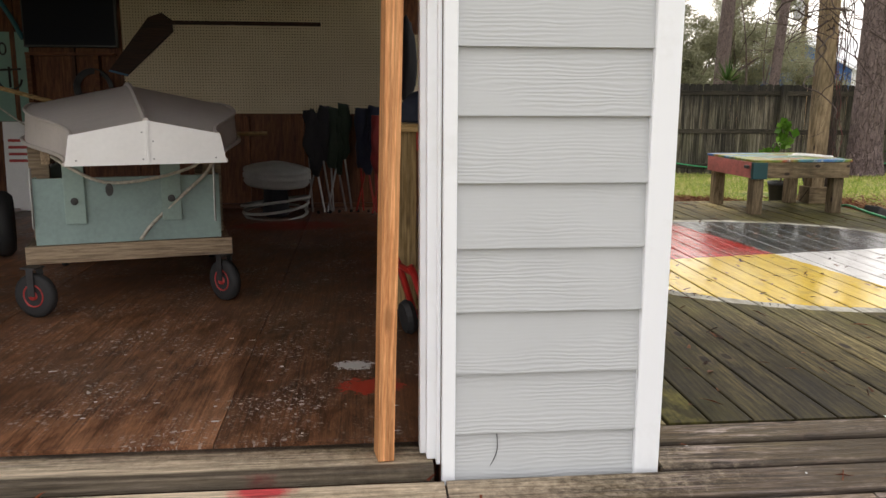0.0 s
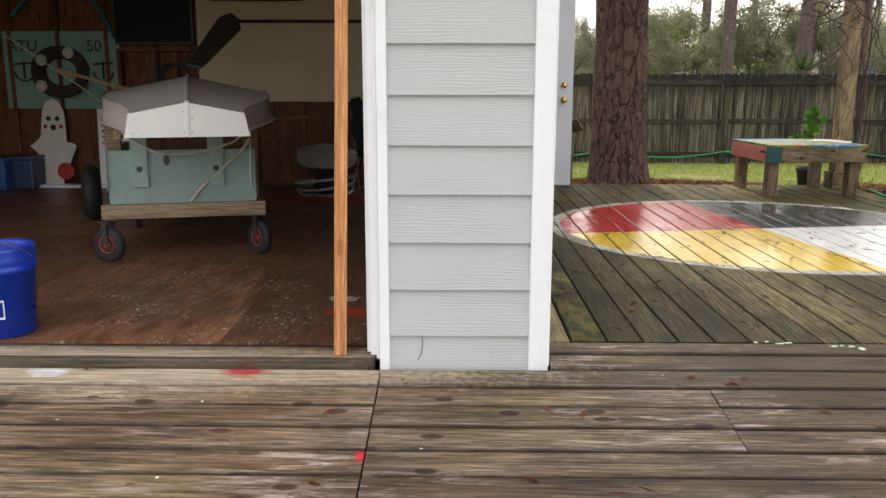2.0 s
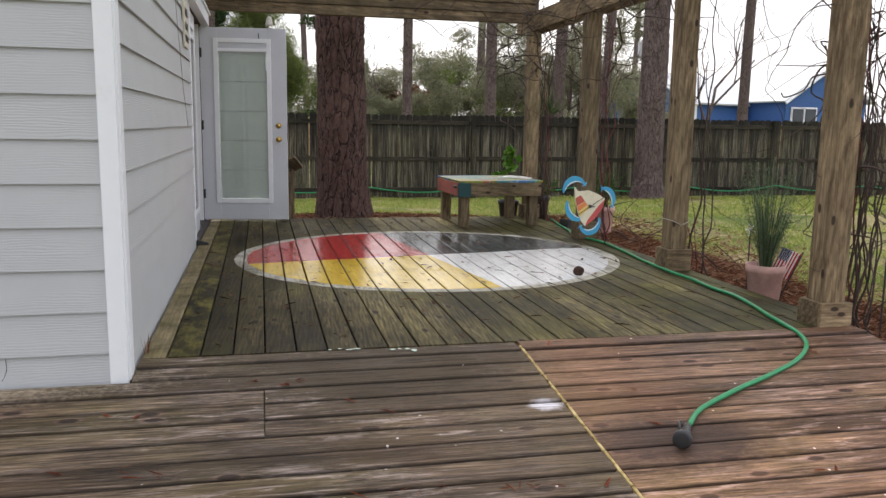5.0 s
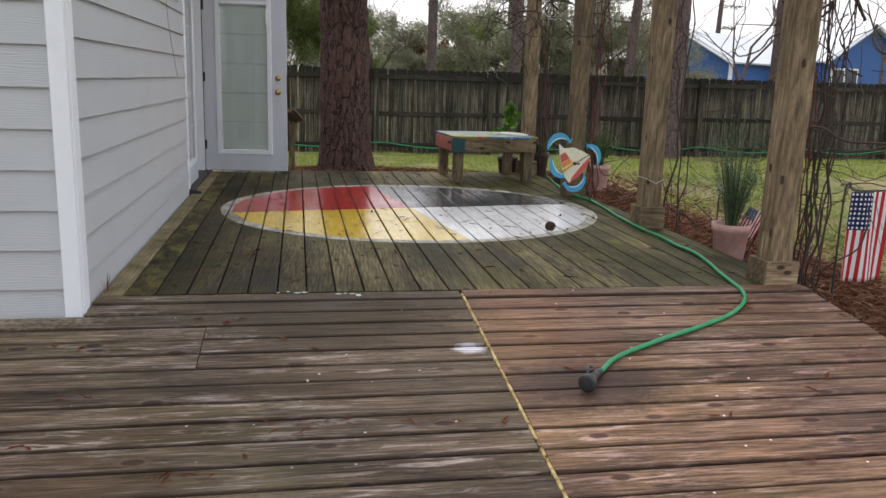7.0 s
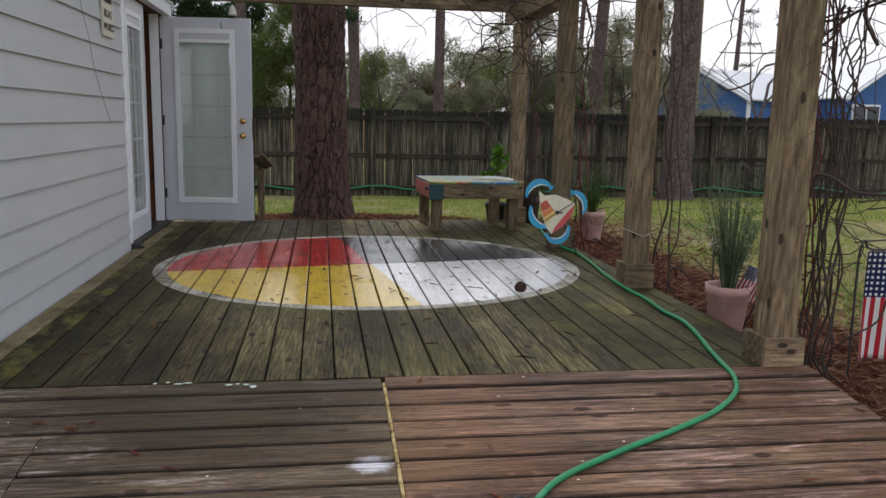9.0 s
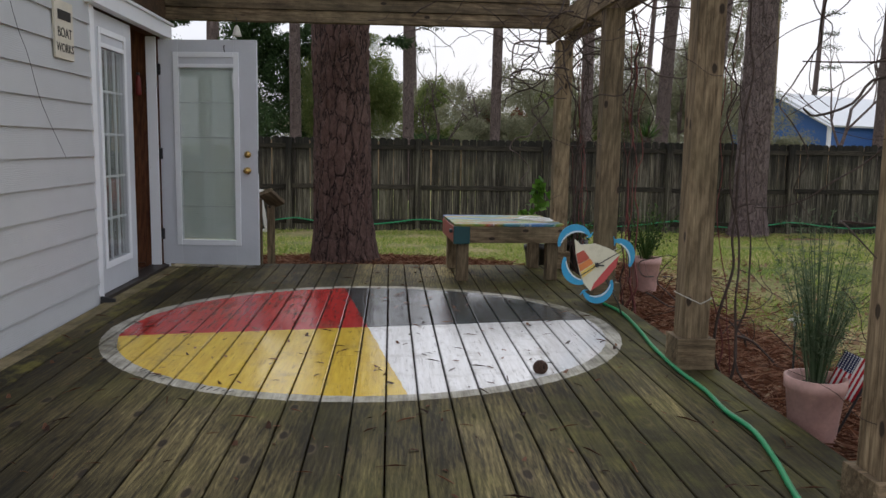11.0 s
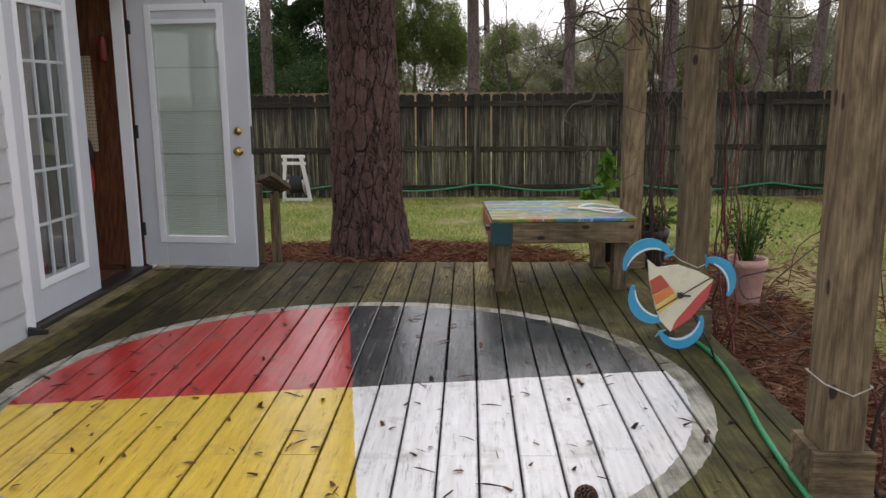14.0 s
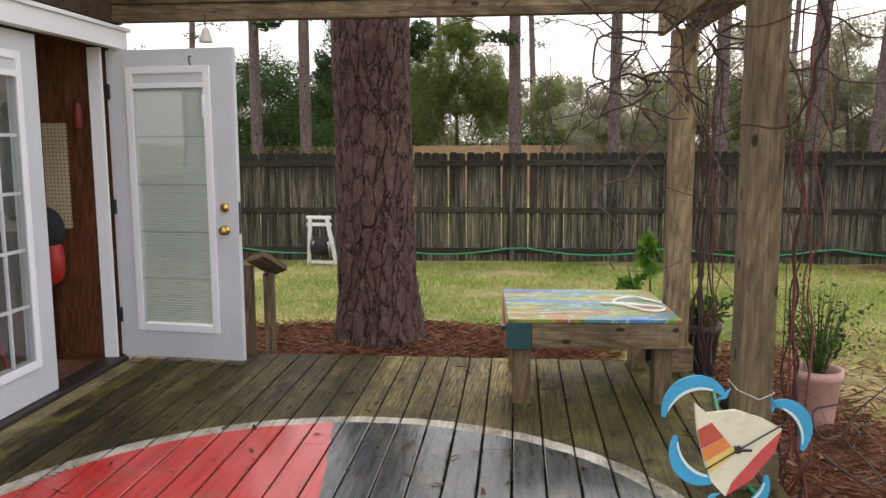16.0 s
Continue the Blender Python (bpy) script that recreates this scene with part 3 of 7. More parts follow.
# Lawn: patchy green and straw, pine straw near the beds
k = Nodes("lawn_ground")
pos = k.coords("Position")
n1, n2, n3 = k.noise(pos, 0.55, 5, 0.65), k.noise(pos, 7, 5, 0.7), k.noise(pos, 60, 4, 0.7)
c = k.mix(k.ramp(n1, [(0.42, 0.0), (0.58, 1.0)]), (0.15, 0.215, 0.035), (0.50, 0.42, 0.20))
c = k.mix(k.ramp(n2, [(0.4, 0.0), (0.7, 0.55)]), c, (0.07, 0.085, 0.02))
c = k.mix(k.ramp(n3, [(0.35, 0.5), (0.6, 0.0)]), c, (0.05, 0.045, 0.02))
g = k.split(pos)
def bed(x, y, rx, ry):
    qx = k.math("DIVIDE", k.math("SUBTRACT", g[0], x), rx)
    qy = k.math("DIVIDE", k.math("SUBTRACT", g[1], y), ry)
    q = k.math("SQRT", k.math("ADD", k.math("MULTIPLY", qx, qx), k.math("MULTIPLY", qy, qy)))
    q = k.math("ADD", q, k.math("MULTIPLY", k.math("SUBTRACT", n2, 0.5), 0.7))
    return k.ramp(q, [(0.85, 1.0), (1.1, 0.0)])
straw = k.ramp(k.noise(k.coords("Position", (1, 1, 1)), 45, 5, 0.75), [(0.35, (0.06, 0.028, 0.018)), (0.55, (0.22, 0.11, 0.065)), (0.72, (0.42, 0.27, 0.19))])
for spot in ((2.9, 8.95, 1.75, 0.9), (5.45, 4.6, 0.62, 4.6), (10.0, 14.9, 1.7, 1.0), (5.6, 0.5, 0.9, 2.6)):
    c = k.mix(bed(*spot), c, straw)
M_LAWN = k.done(c, 0.95, k.math("ADD", n2, n3), 0.8, 0.03)

# ---- mesh helpers ----


def part(name, bm, mat, parent=None, label="", smooth=False):
    """Links a bmesh as one mesh object under a thing or a part."""
    me = bpy.data.meshes.new(name)
    bm.to_mesh(me)
    bm.free()
    if smooth:
        for p in me.polygons:
            p.use_smooth = True
    me.materials.append(mat)
    ob = new(name, me)
    if parent is not None:
        ob.parent = parent
    if label:
        tagged(ob, label)
    return ob


def thing(name, label, category, m=None, group="", kind=""):
    ob = new(name)
    ob.empty_display_size = 0.1
    if m is not None:
        ob.matrix_world = m
    return tagged(ob, label, category, group, kind)


def box(x0, y0, z0, x1, y1, z1, bevel=0.0, bm=None, m=None):
    """A box between two corners, with rounded edges where bevel is given; added to bm if there is one."""
    t = bmesh.new()
    bmesh.ops.create_cube(t, size=1.0)
    sx, sy, sz = x1 - x0, y1 - y0, z1 - z0
    bmesh.ops.transform(t, matrix=Matrix.Translation(((x0 + x1) / 2, (y0 + y1) / 2, (z0 + z1) / 2)) @ Matrix.Diagonal((sx, sy, sz, 1)), verts=t.verts)
    if bevel > 0:
        bmesh.ops.bevel(t, geom=t.edges[:], offset=bevel, segments=2, profile=0.6, affect="EDGES")
    if m is not None:
        bmesh.ops.transform(t, matrix=m, verts=t.verts)
    return join(bm, t)


def join(bm, t):
    if bm is None:
        return t
    me = bpy.data.meshes.new("tmp")
    t.to_mesh(me)
    t.free()
    bm.from_mesh(me)
    bpy.data.meshes.remove(me)
    return bm


def lathe(profile, steps=24, bm=None, m=None, caps=True):
    """Turns (radius, height) pairs round z."""
    t = bmesh.new()
    rings = []
    for r, z in profile:
        rings.append([t.verts.new((r * math.cos(2 * math.pi * i / steps), r * math.sin(2 * math.pi * i / steps), z)) for i in range(steps)])
    for a, b in zip(rings, rings[1:]):
        for i in range(steps):
            j = (i + 1) % steps
            t.faces.new((a[i], a[j], b[j], b[i]))
    if caps:
        t.faces.new(rings[0][::-1])
        t.faces.new(rings[-1])
    if m is not None:
        bmesh.ops.transform(t, matrix=m, verts=t.verts)
    return join(bm, t)


def tube(pts, radius, sides=8, bm=None, taper=1.0, caps=True):
    """A round bar along a line of points; taper is the end radius over the first."""
    t = bmesh.new() if bm is None else bm
    pts = [Vector(p) for p in pts]
    prev, up, n = None, Vector((0.13, 0.21, 1)), len(pts)
    for i, p in enumerate(pts):
        d = (pts[min(i + 1, n - 1)] - pts[max(i - 1, 0)]).normalized()
        a = d.cross(up)
        if a.length < 1e-3:
            a = d.cross(Vector((1, 0, 0)))
        a.normalize()
        b = d.cross(a)
        r = radius * (1 + (taper - 1) * i / max(1, n - 1))
        ring = [t.verts.new(p + r * (math.cos(2 * math.pi * j / sides) * a + math.sin(2 * math.pi * j / sides) * b)) for j in range(sides)]
        if prev:
            for j in range(sides):
                q = (j + 1) % sides
                t.faces.new((prev[j], prev[q], ring[q], ring[j]))
        elif caps:
            t.faces.new(ring[::-1])
        prev = ring
    if caps:
        t.faces.new(prev)
    return t


def smooth_line(pts, n=8):
    """Catmull-Rom points through pts."""
    P = [Vector(p) for p in pts]
    P = [2 * P[0] - P[1]] + P + [2 * P[-1] - P[-2]]
    out = []
    for i in range(1, len(P) - 2):
        for s in range(n):
            u = s / n
            out.append(0.5 * ((2 * P[i]) + (P[i + 1] - P[i - 1]) * u + (2 * P[i - 1] - 5 * P[i] + 4 * P[i + 1] - P[i + 2]) * u * u + (3 * P[i] - P[i - 1] - 3 * P[i + 1] + P[i + 2]) * u ** 3))
    out.append(P[-2])
    return out


def outline(pts, depth, bevel=0.0):
    """A flat shape in the x-z plane from an outline, depth thick along y."""
    t = bmesh.new()
    f = t.faces.new([t.verts.new((x, 0, z)) for x, z in pts])
    ext = bmesh.ops.extrude_face_region(t, geom=[f])
    bmesh.ops.translate(t, vec=(0, depth, 0), verts=[v for v in ext["geom"] if isinstance(v, bmesh.types.BMVert)])
    bmesh.ops.recalc_face_normals(t, faces=t.faces[:])
    return t


def mesh_from(name, verts, faces, mat, smooth=False):
    me = bpy.data.meshes.new(name)
    me.from_pydata(verts, [], faces)
    me.materials.append(mat)
    if smooth:
        for p in me.polygons:
            p.use_smooth = True
    return me


def board_mesh(name, length, width, thick, mat, bevel=0.005):
    """A plank along x with rounded long edges; origin at the middle of its top face."""
    w, b, h = width / 2, bevel, thick
    prof = [(-w, -h), (w, -h), (w, -b), (w - b * 0.3, -b * 0.3), (w - b, 0), (-w + b, 0), (-w + b * 0.3, -b * 0.3), (-w, -b)]
    n = len(prof)
    v = [(x, y, z) for x in (-length / 2, length / 2) for y, z in prof]
    f = [tuple(range(n - 1, -1, -1)), tuple(range(n, 2 * n))]
    f += [(i, (i + 1) % n, n + (i + 1) % n, n + i) for i in range(n)]
    f = [tuple(reversed(q)) for q in f]
    me = mesh_from(name, v, f, mat)
    return me


def piece(name, me, parent, m):
    ob = new(name, me)
    ob.parent = parent
    ob.matrix_world = m
    return ob

# ---- large structure ----
SLOPE, RAMP_TOP = 0.12, 2.62


def ramp_z(y):
    return -SLOPE * max(0.0, RAMP_TOP - y)


def land(x, y):
    """Height of the lawn: near deck level beside the deck, falling to the fence and to the foot of the ramp."""
    z = -0.15
    if y > 9:
        z -= 0.05 * min(y - 9, 6.5)
    if y < 2.5:
        z -= 0.105 * min(2.5 - y, 3.8)
    if y < 9 and x > 6:
        z -= 0.03 * min(x - 6, 5)
    z += 0.05 * math.exp(-((x - 2.85) ** 2 + (y - 9.0) ** 2) / 0.5)
    return z


# Ground: one sheet, finer near the deck, out to the horizon
def ground():
    xs = sorted({-900, -300, -120, -60, -30, -18, *[round(-12 + 0.6 * i, 2) for i in range(62)], 30, 40, 60, 120, 300, 900})
    ys = sorted({-900, -300, -100, -40, -20, -10, *[round(-6 + 0.5 * i, 2) for i in range(50)], 22, 26, 34, 50, 80, 140, 300, 900})
    v, f = [], []
    for y in ys:
        for x in xs:
            bumpy = 0.025 * noise.noise((x * 0.9, y * 0.9, 0)) if abs(x) < 40 and abs(y) < 40 else 0
            under = -0.45 if (-6 < x < 1.0 and 2.6 < y < 8.1) or (0.9 < x < 4.9 and 2.6 < y < 8.0) else 0
            v.append((x, y, land(x, y) + bumpy + under))
    n = len(xs)
    for j in range(len(ys) - 1):
        for i in range(n - 1):
            a = j * n + i
            f.append((a, a + 1, a + 1 + n, a + n))
    ob = new("ground", mesh_from("ground", v, f, M_LAWN, True))
    return tagged(ob, "patchy winter lawn with pine straw beds", "lawn", kind="structure")


ground()

WALL_X, FRONT_Y, NORTH_Y, EAVE = 1.225, 2.475, 8.14, 2.62
house = thing("garage_wall", "grey lap-sided garage wall with white trim", "wall", kind="structure")


def wall_box(name, c, mat, parent=None, label="", bevel=0.0):
    return part(name, box(*c, bevel=bevel), mat, parent, label)


def upright_box(name, c, mat, parent=None, label="", bevel=0.0):
    """A box whose grain runs up and down."""
    x0, y0, z0, x1, y1, z1 = c
    ob = part(name, box(z0, y0, -x1, z1, y1, -x0, bevel=bevel), mat, parent, label)
    ob.matrix_local = pose(0, 0, 0, 0, -90, 0)
    return ob


# Backing walls behind the siding, with real openings
wall_box("wall_backing", (0.60, FRONT_Y + 0.012, -0.4, WALL_X - 0.012, 2.60, EAVE), M_PANEL, house, "plywood sheathing")
wall_box("wall_backing", (1.10, 2.60, -0.4, WALL_X - 0.012, 6.25, EAVE), M_PANEL, house, "plywood sheathing")
wall_box("wall_backing", (1.10, 6.25, 2.10, WALL_X - 0.012, 8.03, EAVE), M_PANEL, house, "plywood sheathing")
wall_box("wall_backing", (1.10, 8.03, -0.4, WALL_X - 0.012, NORTH_Y, EAVE), M_PANEL, house, "plywood sheathing")
wall_box("wall_backing", (-4.6, FRONT_Y + 0.012, 2.25, 0.60, 2.60, EAVE), M_PANEL, house, "plywood sheathing over the garage opening")
wall_box("wall_backing", (-5.4, FRONT_Y + 0.012, -0.4, -4.6, 2.60, EAVE), M_PANEL, house, "plywood sheathing")
wall_north = tagged(upright_box("wall_north", (-5.4, 8.0, -0.4, 1.10, NORTH_Y, EAVE), M_PANEL), "brown wood-panelled back wall of the garage", "wall", kind="structure")
wall_west = tagged(wall_box("wall_west", (-5.4, 2.60, -0.4, -5.28, 8.0, EAVE), M_PANEL), "brown wood-panelled garage side wall", "wall", kind="structure")
ceiling = tagged(wall_box("ceiling", (-5.28, 2.60, 2.50, 1.10, 8.0, 2.56), M_PANEL), "brown plywood garage ceiling", "ceiling", kind="structure")
roof = thing("roof", "grey shingled garage roof", "roof", kind="structure")
M_SHINGLE = plain("grey_shingles", (0.10, 0.10, 0.105), 0.9, 0.25, 6, 0, 0.5)
for side in (1, -1):
    t = box(-3.75, -0.03, -0.04, 3.75, 3.4, 0.0, 0.0, None, pose(-2.0, 5.3, 3.75) @ pose(0, 0, 0, 0, 0, 0 if side > 0 else 180) @ pose(0, 0, 0, -20, 0, 0))
    part("roof_slope", t, M_SHINGLE, roof)
for x in (-5.34, WALL_X - 0.07):
    t = outline([(FRONT_Y, EAVE), (NORTH_Y, EAVE), (5.3, 3.62)], 0.06)
    bmesh.ops.transform(t, matrix=Matrix.Translation((x, 0, 0)) @ Matrix.Rotation(radians(90), 4, "Z") @ Matrix.Diagonal((1, -1, 1, 1)), verts=t.verts)
    part("gable", t, M_SIDING, roof, "grey gable panel")

# White trim: corner boards, garage jamb, header, door casing
trim = thing("trim", "white painted corner boards and casings", "trim", kind="structure")
for n, c in (("corner_board", (1.170, FRONT_Y - 0.030, -0.055, WALL_X + 0.020, FRONT_Y, EAVE)),
             ("corner_board", (WALL_X, FRONT_Y, -0.03, WALL_X + 0.028, FRONT_Y + 0.09, EAVE)),
             ("jamb_casing", (0.602, FRONT_Y - 0.030, -0.055, 0.640, FRONT_Y, EAVE)),
             ("jamb_board", (0.588, FRONT_Y - 0.005, 0.0, 0.600, FRONT_Y + 0.035, 2.3)),
             ("jamb_board", (0.562, FRONT_Y + 0.020, 0.006, 0.598, FRONT_Y + 0.075, 2.3)),
             ("jamb_board", (0.545, FRONT_Y + 0.06, 0.006, 0.575, FRONT_Y + 0.13, 2.3)),
             ("header_board", (-4.7, FRONT_Y - 0.028, 2.22, 0.600, FRONT_Y + 0.01, 2.36)),
             ("door_head", (WALL_X, 6.18, 2.085, WALL_X + 0.075, 8.15, 2.20)),
             ("door_head", (WALL_X, 6.16, 2.20, WALL_X + 0.095, 8.17, 2.225)),
             ("side_casing", (WALL_X - 0.01, 6.24, 0.0, WALL_X + 0.022, 6.325, 2.085)),
             ("side_casing", (WALL_X - 0.10, 8.032, 0.0, WALL_X - 0.03, 8.06, 2.085)),
             ("side_casing", (WALL_X - 0.005, 8.04, -0.2, WALL_X + 0.014, 8.15, 2.085))):
    part(n, box(*c, bevel=0.004), M_WHITE, trim)

# Lap siding: a board per course
EXPO = 0.1803


def lap_board(length):
    """A lap siding board along x: bottom proud, face sloping back."""
    prof = [(-0.023, 0.0), (-0.004, EXPO + 0.02), (0.006, EXPO + 0.02), (0.006, 0.0)]
    v = [(x, y, z) for x in (-length / 2, length / 2) for y, z in prof]
    f = [(0, 3, 2, 1), (4, 5, 6, 7)] + [(i, (i + 1) % 4, 4 + (i + 1) % 4, 4 + i) for i in range(4)]
    return mesh_from("siding_board", v, [tuple(q) for q in f], M_SIDING)


def fix_normals(me):
    t = bmesh.new()
    t.from_mesh(me)
    bmesh.ops.recalc_face_normals(t, faces=t.faces[:])
    t.to_mesh(me)
    t.free()
    return me


front_me = fix_normals(lap_board(1.170 - 0.640))
side_a = fix_normals(lap_board(6.24 - FRONT_Y - 0.09))
side_b = fix_normals(lap_board(8.12 - 6.24))
for i in range(15):
    z = -0.081 + EXPO * i
    piece("siding_board", front_me, house, pose(0.905, FRONT_Y, z))
    piece("siding_board", side_a, house, pose(WALL_X, (6.24 + FRONT_Y + 0.09) / 2, z + 0.0415, 0, 0, 90))
    if z > 2.2:
        piece("siding_board", side_b, house, pose(WALL_X, 7.18, z + 0.0415, 0, 0, 90))

# Garage floor of plywood sheets, with a worn sill board in the opening
floor = thing("floor", "brown stained plywood garage floor with paint spatters", "floor", kind="structure")
sheet = board_mesh("plywood_sheet", 2.436, 1.216, 0.02, M_PLY, 0.002)
for i in range(5):
    for j in range(3):
        piece("plywood_sheet", sheet, floor, pose(-0.08 + 0.61 - 1.22 * i, 2.67 + 1.22 + 2.44 * j if j < 2 else 2.67 + 4.88 + 0.4, -0.002 - (0.003 if j == 2 else 0), 0, 0, 90))
wall_box("floor_joist_base", (-5.28, 2.60, -0.2, 1.10, 8.0, -0.03), M_PANEL, floor)
piece("sill_board", board_mesh("sill_board", 5.2, 0.19, 0.04, M_RAMP, 0.006), floor, pose(-2.02, 2.545, 0.0))

# Upper deck: boards running away from the ramp
PITCH = 0.1394
deck = thing("deck", "weathered mossy wooden deck with a painted disc in four colours", "deck", kind="structure")
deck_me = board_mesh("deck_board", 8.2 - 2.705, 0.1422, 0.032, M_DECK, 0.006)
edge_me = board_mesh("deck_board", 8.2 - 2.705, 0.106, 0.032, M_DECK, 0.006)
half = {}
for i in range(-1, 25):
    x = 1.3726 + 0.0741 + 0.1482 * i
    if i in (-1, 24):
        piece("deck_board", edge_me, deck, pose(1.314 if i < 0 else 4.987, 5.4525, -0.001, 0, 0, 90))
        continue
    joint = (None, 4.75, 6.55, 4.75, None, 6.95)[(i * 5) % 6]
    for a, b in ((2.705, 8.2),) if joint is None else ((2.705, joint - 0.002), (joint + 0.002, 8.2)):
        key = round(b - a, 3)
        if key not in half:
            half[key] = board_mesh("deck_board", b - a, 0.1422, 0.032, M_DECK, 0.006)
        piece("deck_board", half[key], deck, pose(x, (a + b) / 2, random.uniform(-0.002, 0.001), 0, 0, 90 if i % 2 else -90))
wall_box("rim_joist", (1.25, 8.16, -0.3, 5.06, 8.185, -0.036), M_RAMP, deck)
wall_box("rim_joist", (5.0, 2.71, -0.3, 5.04, 8.16, -0.036), M_RAMP, deck)
for i in range(8):
    wall_box("joist", (1.25, 2.9 + 0.7 * i, -0.25, 5.0, 2.94 + 0.7 * i, -0.034), M_VARNISH, deck)

# Ramp: boards across, in three bays
ramp = thing("ramp", "weathered wet grey wooden ramp boards", "ramp", kind="structure")
tilt = math.degrees(math.atan(SLOPE))
bays = (("left", -5.3, 0.606), ("mid", 0.612, 3.048), ("right", 3.066, 5.03))
ramp_mes = {n: board_mesh("ramp_board", b - a, 0.1315, 0.036, M_RAMP, 0.010) for n, a, b in bays}
short_me = board_mesh("ramp_board", 3.048 - 1.258, 0.1315, 0.036, M_RAMP, 0.010)
for row in range(30):
    y = 2.705 - PITCH * (row + 0.5)
    for n, a, b in bays:
        if row < 2 and n == "left":
            continue
        me, mid = (short_me, (1.258 + 3.048) / 2) if row < 2 and n == "mid" else (ramp_mes[n], (a + b) / 2)
        if n == "mid" and 2 < row < 6:
            for xa, xb in ((a, 1.808), (1.812, b)):
                piece("ramp_board", board_mesh("ramp_board", xb - xa, 0.1315, 0.036, M_RAMP, 0.010), ramp, pose((xa + xb) / 2, y, ramp_z(y) + random.uniform(-0.0025, 0.0025), tilt, 0, 0))
            continue
        piece("ramp_board", me, ramp, pose(mid, y, ramp_z(y) + random.uniform(-0.0025, 0.0025), tilt if y < RAMP_TOP else 0, 0, random.uniform(-0.05, 0.05)))
for a, b in ((-5.3, 0.60), (0.62, 3.04), (3.08, 5.02)):
    for i in range(5):
        x = a + 0.05 + (b - a - 0.1) * i / 4
        t = outline([(2.66, -0.045), (2.66, -0.3), (-1.40, -0.62), (-1.40, ramp_z(-1.4) - 0.04)], 0.04)
        bmesh.ops.transform(t, matrix=Matrix.Translation((x, 0, 0)) @ Matrix.Rotation(radians(90), 4, "Z") @ Matrix.Diagonal((1, -1, 1, 1)), verts=t.verts)
        bmesh.ops.recalc_face_normals(t, faces=t.faces[:])
        part("ramp_stringer", t, M_VARNISH, ramp)
# Yellow cut edge where the two ramp bays meet
wall_me = board_mesh("joint_strip", math.hypot(4.02, 4.02 * SLOPE), 0.014, 0.02, M_RAWEDGE, 0.003)
piece("joint_strip", wall_me, ramp, pose(3.057, 0.61, ramp_z(0.61) + 0.003, tilt, 0, 0) @ pose(0, 0, 0, 0, 0, 90))

# ---- pergola ----
POST_X, POST_W = 4.925, 0.142
posts = ((POST_X - 0.014, 2.778), (POST_X - 0.006, 4.53), (POST_X - 0.02, 6.27), (POST_X, 8.03))


def pergola_post(x, y, h):
    p = thing("pergola_post", "square treated timber post with a boxed foot", "post", pose(x, y, 0, 0, 0, random.uniform(-1.5, 1.5)), "pergola posts")
    w = POST_W / 2
    t = box(-w, -w, -h / 2, w, w, h / 2, 0.008, None, pose(0, 0, 0, 0, 90, 0))
    s = part("shaft", t, M_POST, p)
    s.matrix_local = pose(0, 0, h / 2 + 0.0, 0, -90, 0)
    for k2, (a, b) in enumerate(((-1, 0), (1, 0), (0, -1), (0, 1))):
        t = box(-0.100, -0.014, 0, 0.100, 0.014, 0.165 if y > 3 else 0.135, 0.004, None, pose(a * (w + 0.0145), b * (w + 0.0145), 0, 0, 0, 90 if a else 0))
        if a:
            bmesh.ops.transform(t, matrix=Matrix.Diagonal((1, 0.70, 1, 1)), verts=t.verts)
        part("foot_board", t, M_POST, p)
    return p


for x, y in posts:
    pergola_post(x, y, 2.14)
k2 = thing("pergola_beam", "weathered timber beam along the post tops", "beam")
for x in (POST_X - 0.11, POST_X + 0.07):
    t = box(-2.95, -0.02, -0.1, 2.95, 0.02, 0.1, 0.005)
    s = part("plank", t, M_POST, k2)
    s.matrix_local = pose(x + 0.02, 5.4, 2.24, 0, 0, 90)
cross = thing("cross_beam", "stacked timber cross beam of the pergola", "beam")
for i in range(9):
    t = box(-1.86, -0.045, -0.0265, 1.86, 0.045, 0.0265, 0.005)
    s = part("plank", t, M_POST, cross)
    s.matrix_local = pose(3.09, 8.0 + (0.012 if i % 2 else -0.006), 2.2665 + 0.0545 * i, 0, 0, 0)
led = thing("ledger", "brown timber ledger under the eave, its shade darkened into the colour", "beam")
part("plank", box(WALL_X + 0.03, 2.7, 2.24, WALL_X + 0.075, 8.1, 2.40, 0.005), M_SHADEBEAM, led)

# ---- fence ----
FENCE_Y, FTOP = 15.9, 1.29
fence = thing("fence", "tall weathered grey board fence with dog-eared pickets", "fence")
GAP = 0.1425


def picket_mesh(h, mat):
    w, d = 0.0685, 0.009
    out = [(-w, 0), (w, 0), (w, h - 0.03), (w - 0.03, h), (-w + 0.03, h), (-w, h - 0.03)]
    v = [(z, x, y) for y in (-d, d) for x, z in out]
    n = len(out)
    f = [tuple(range(n)), tuple(range(2 * n - 1, n - 1, -1))] + [(i, (i + 1) % n, n + (i + 1) % n, n + i) for i in range(n)]
    return fix_normals(mesh_from("picket", v, f, mat))


pk = picket_mesh(1.80, M_FENCE)
x, i = -6.0, 0
stand = Matrix(((0, 1, 0, 0), (0, 0, 1, 0), (1, 0, 0, 0), (0, 0, 0, 1)))
while x < 21:
    base = land(x, FENCE_Y)
    m = Matrix.Translation((x, FENCE_Y + random.uniform(-0.004, 0.004), FTOP - 1.80 + random.uniform(-0.012, 0.012))) @ Matrix.Rotation(radians(random.uniform(-0.5, 0.5)), 4, "Y") @ stand
    piece("picket", pk, fence, m)
    x += GAP + random.uniform(-0.002, 0.003)
    i += 1
rail_me = board_mesh("rail", 2.44, 0.09, 0.04, M_RAIL, 0.004)
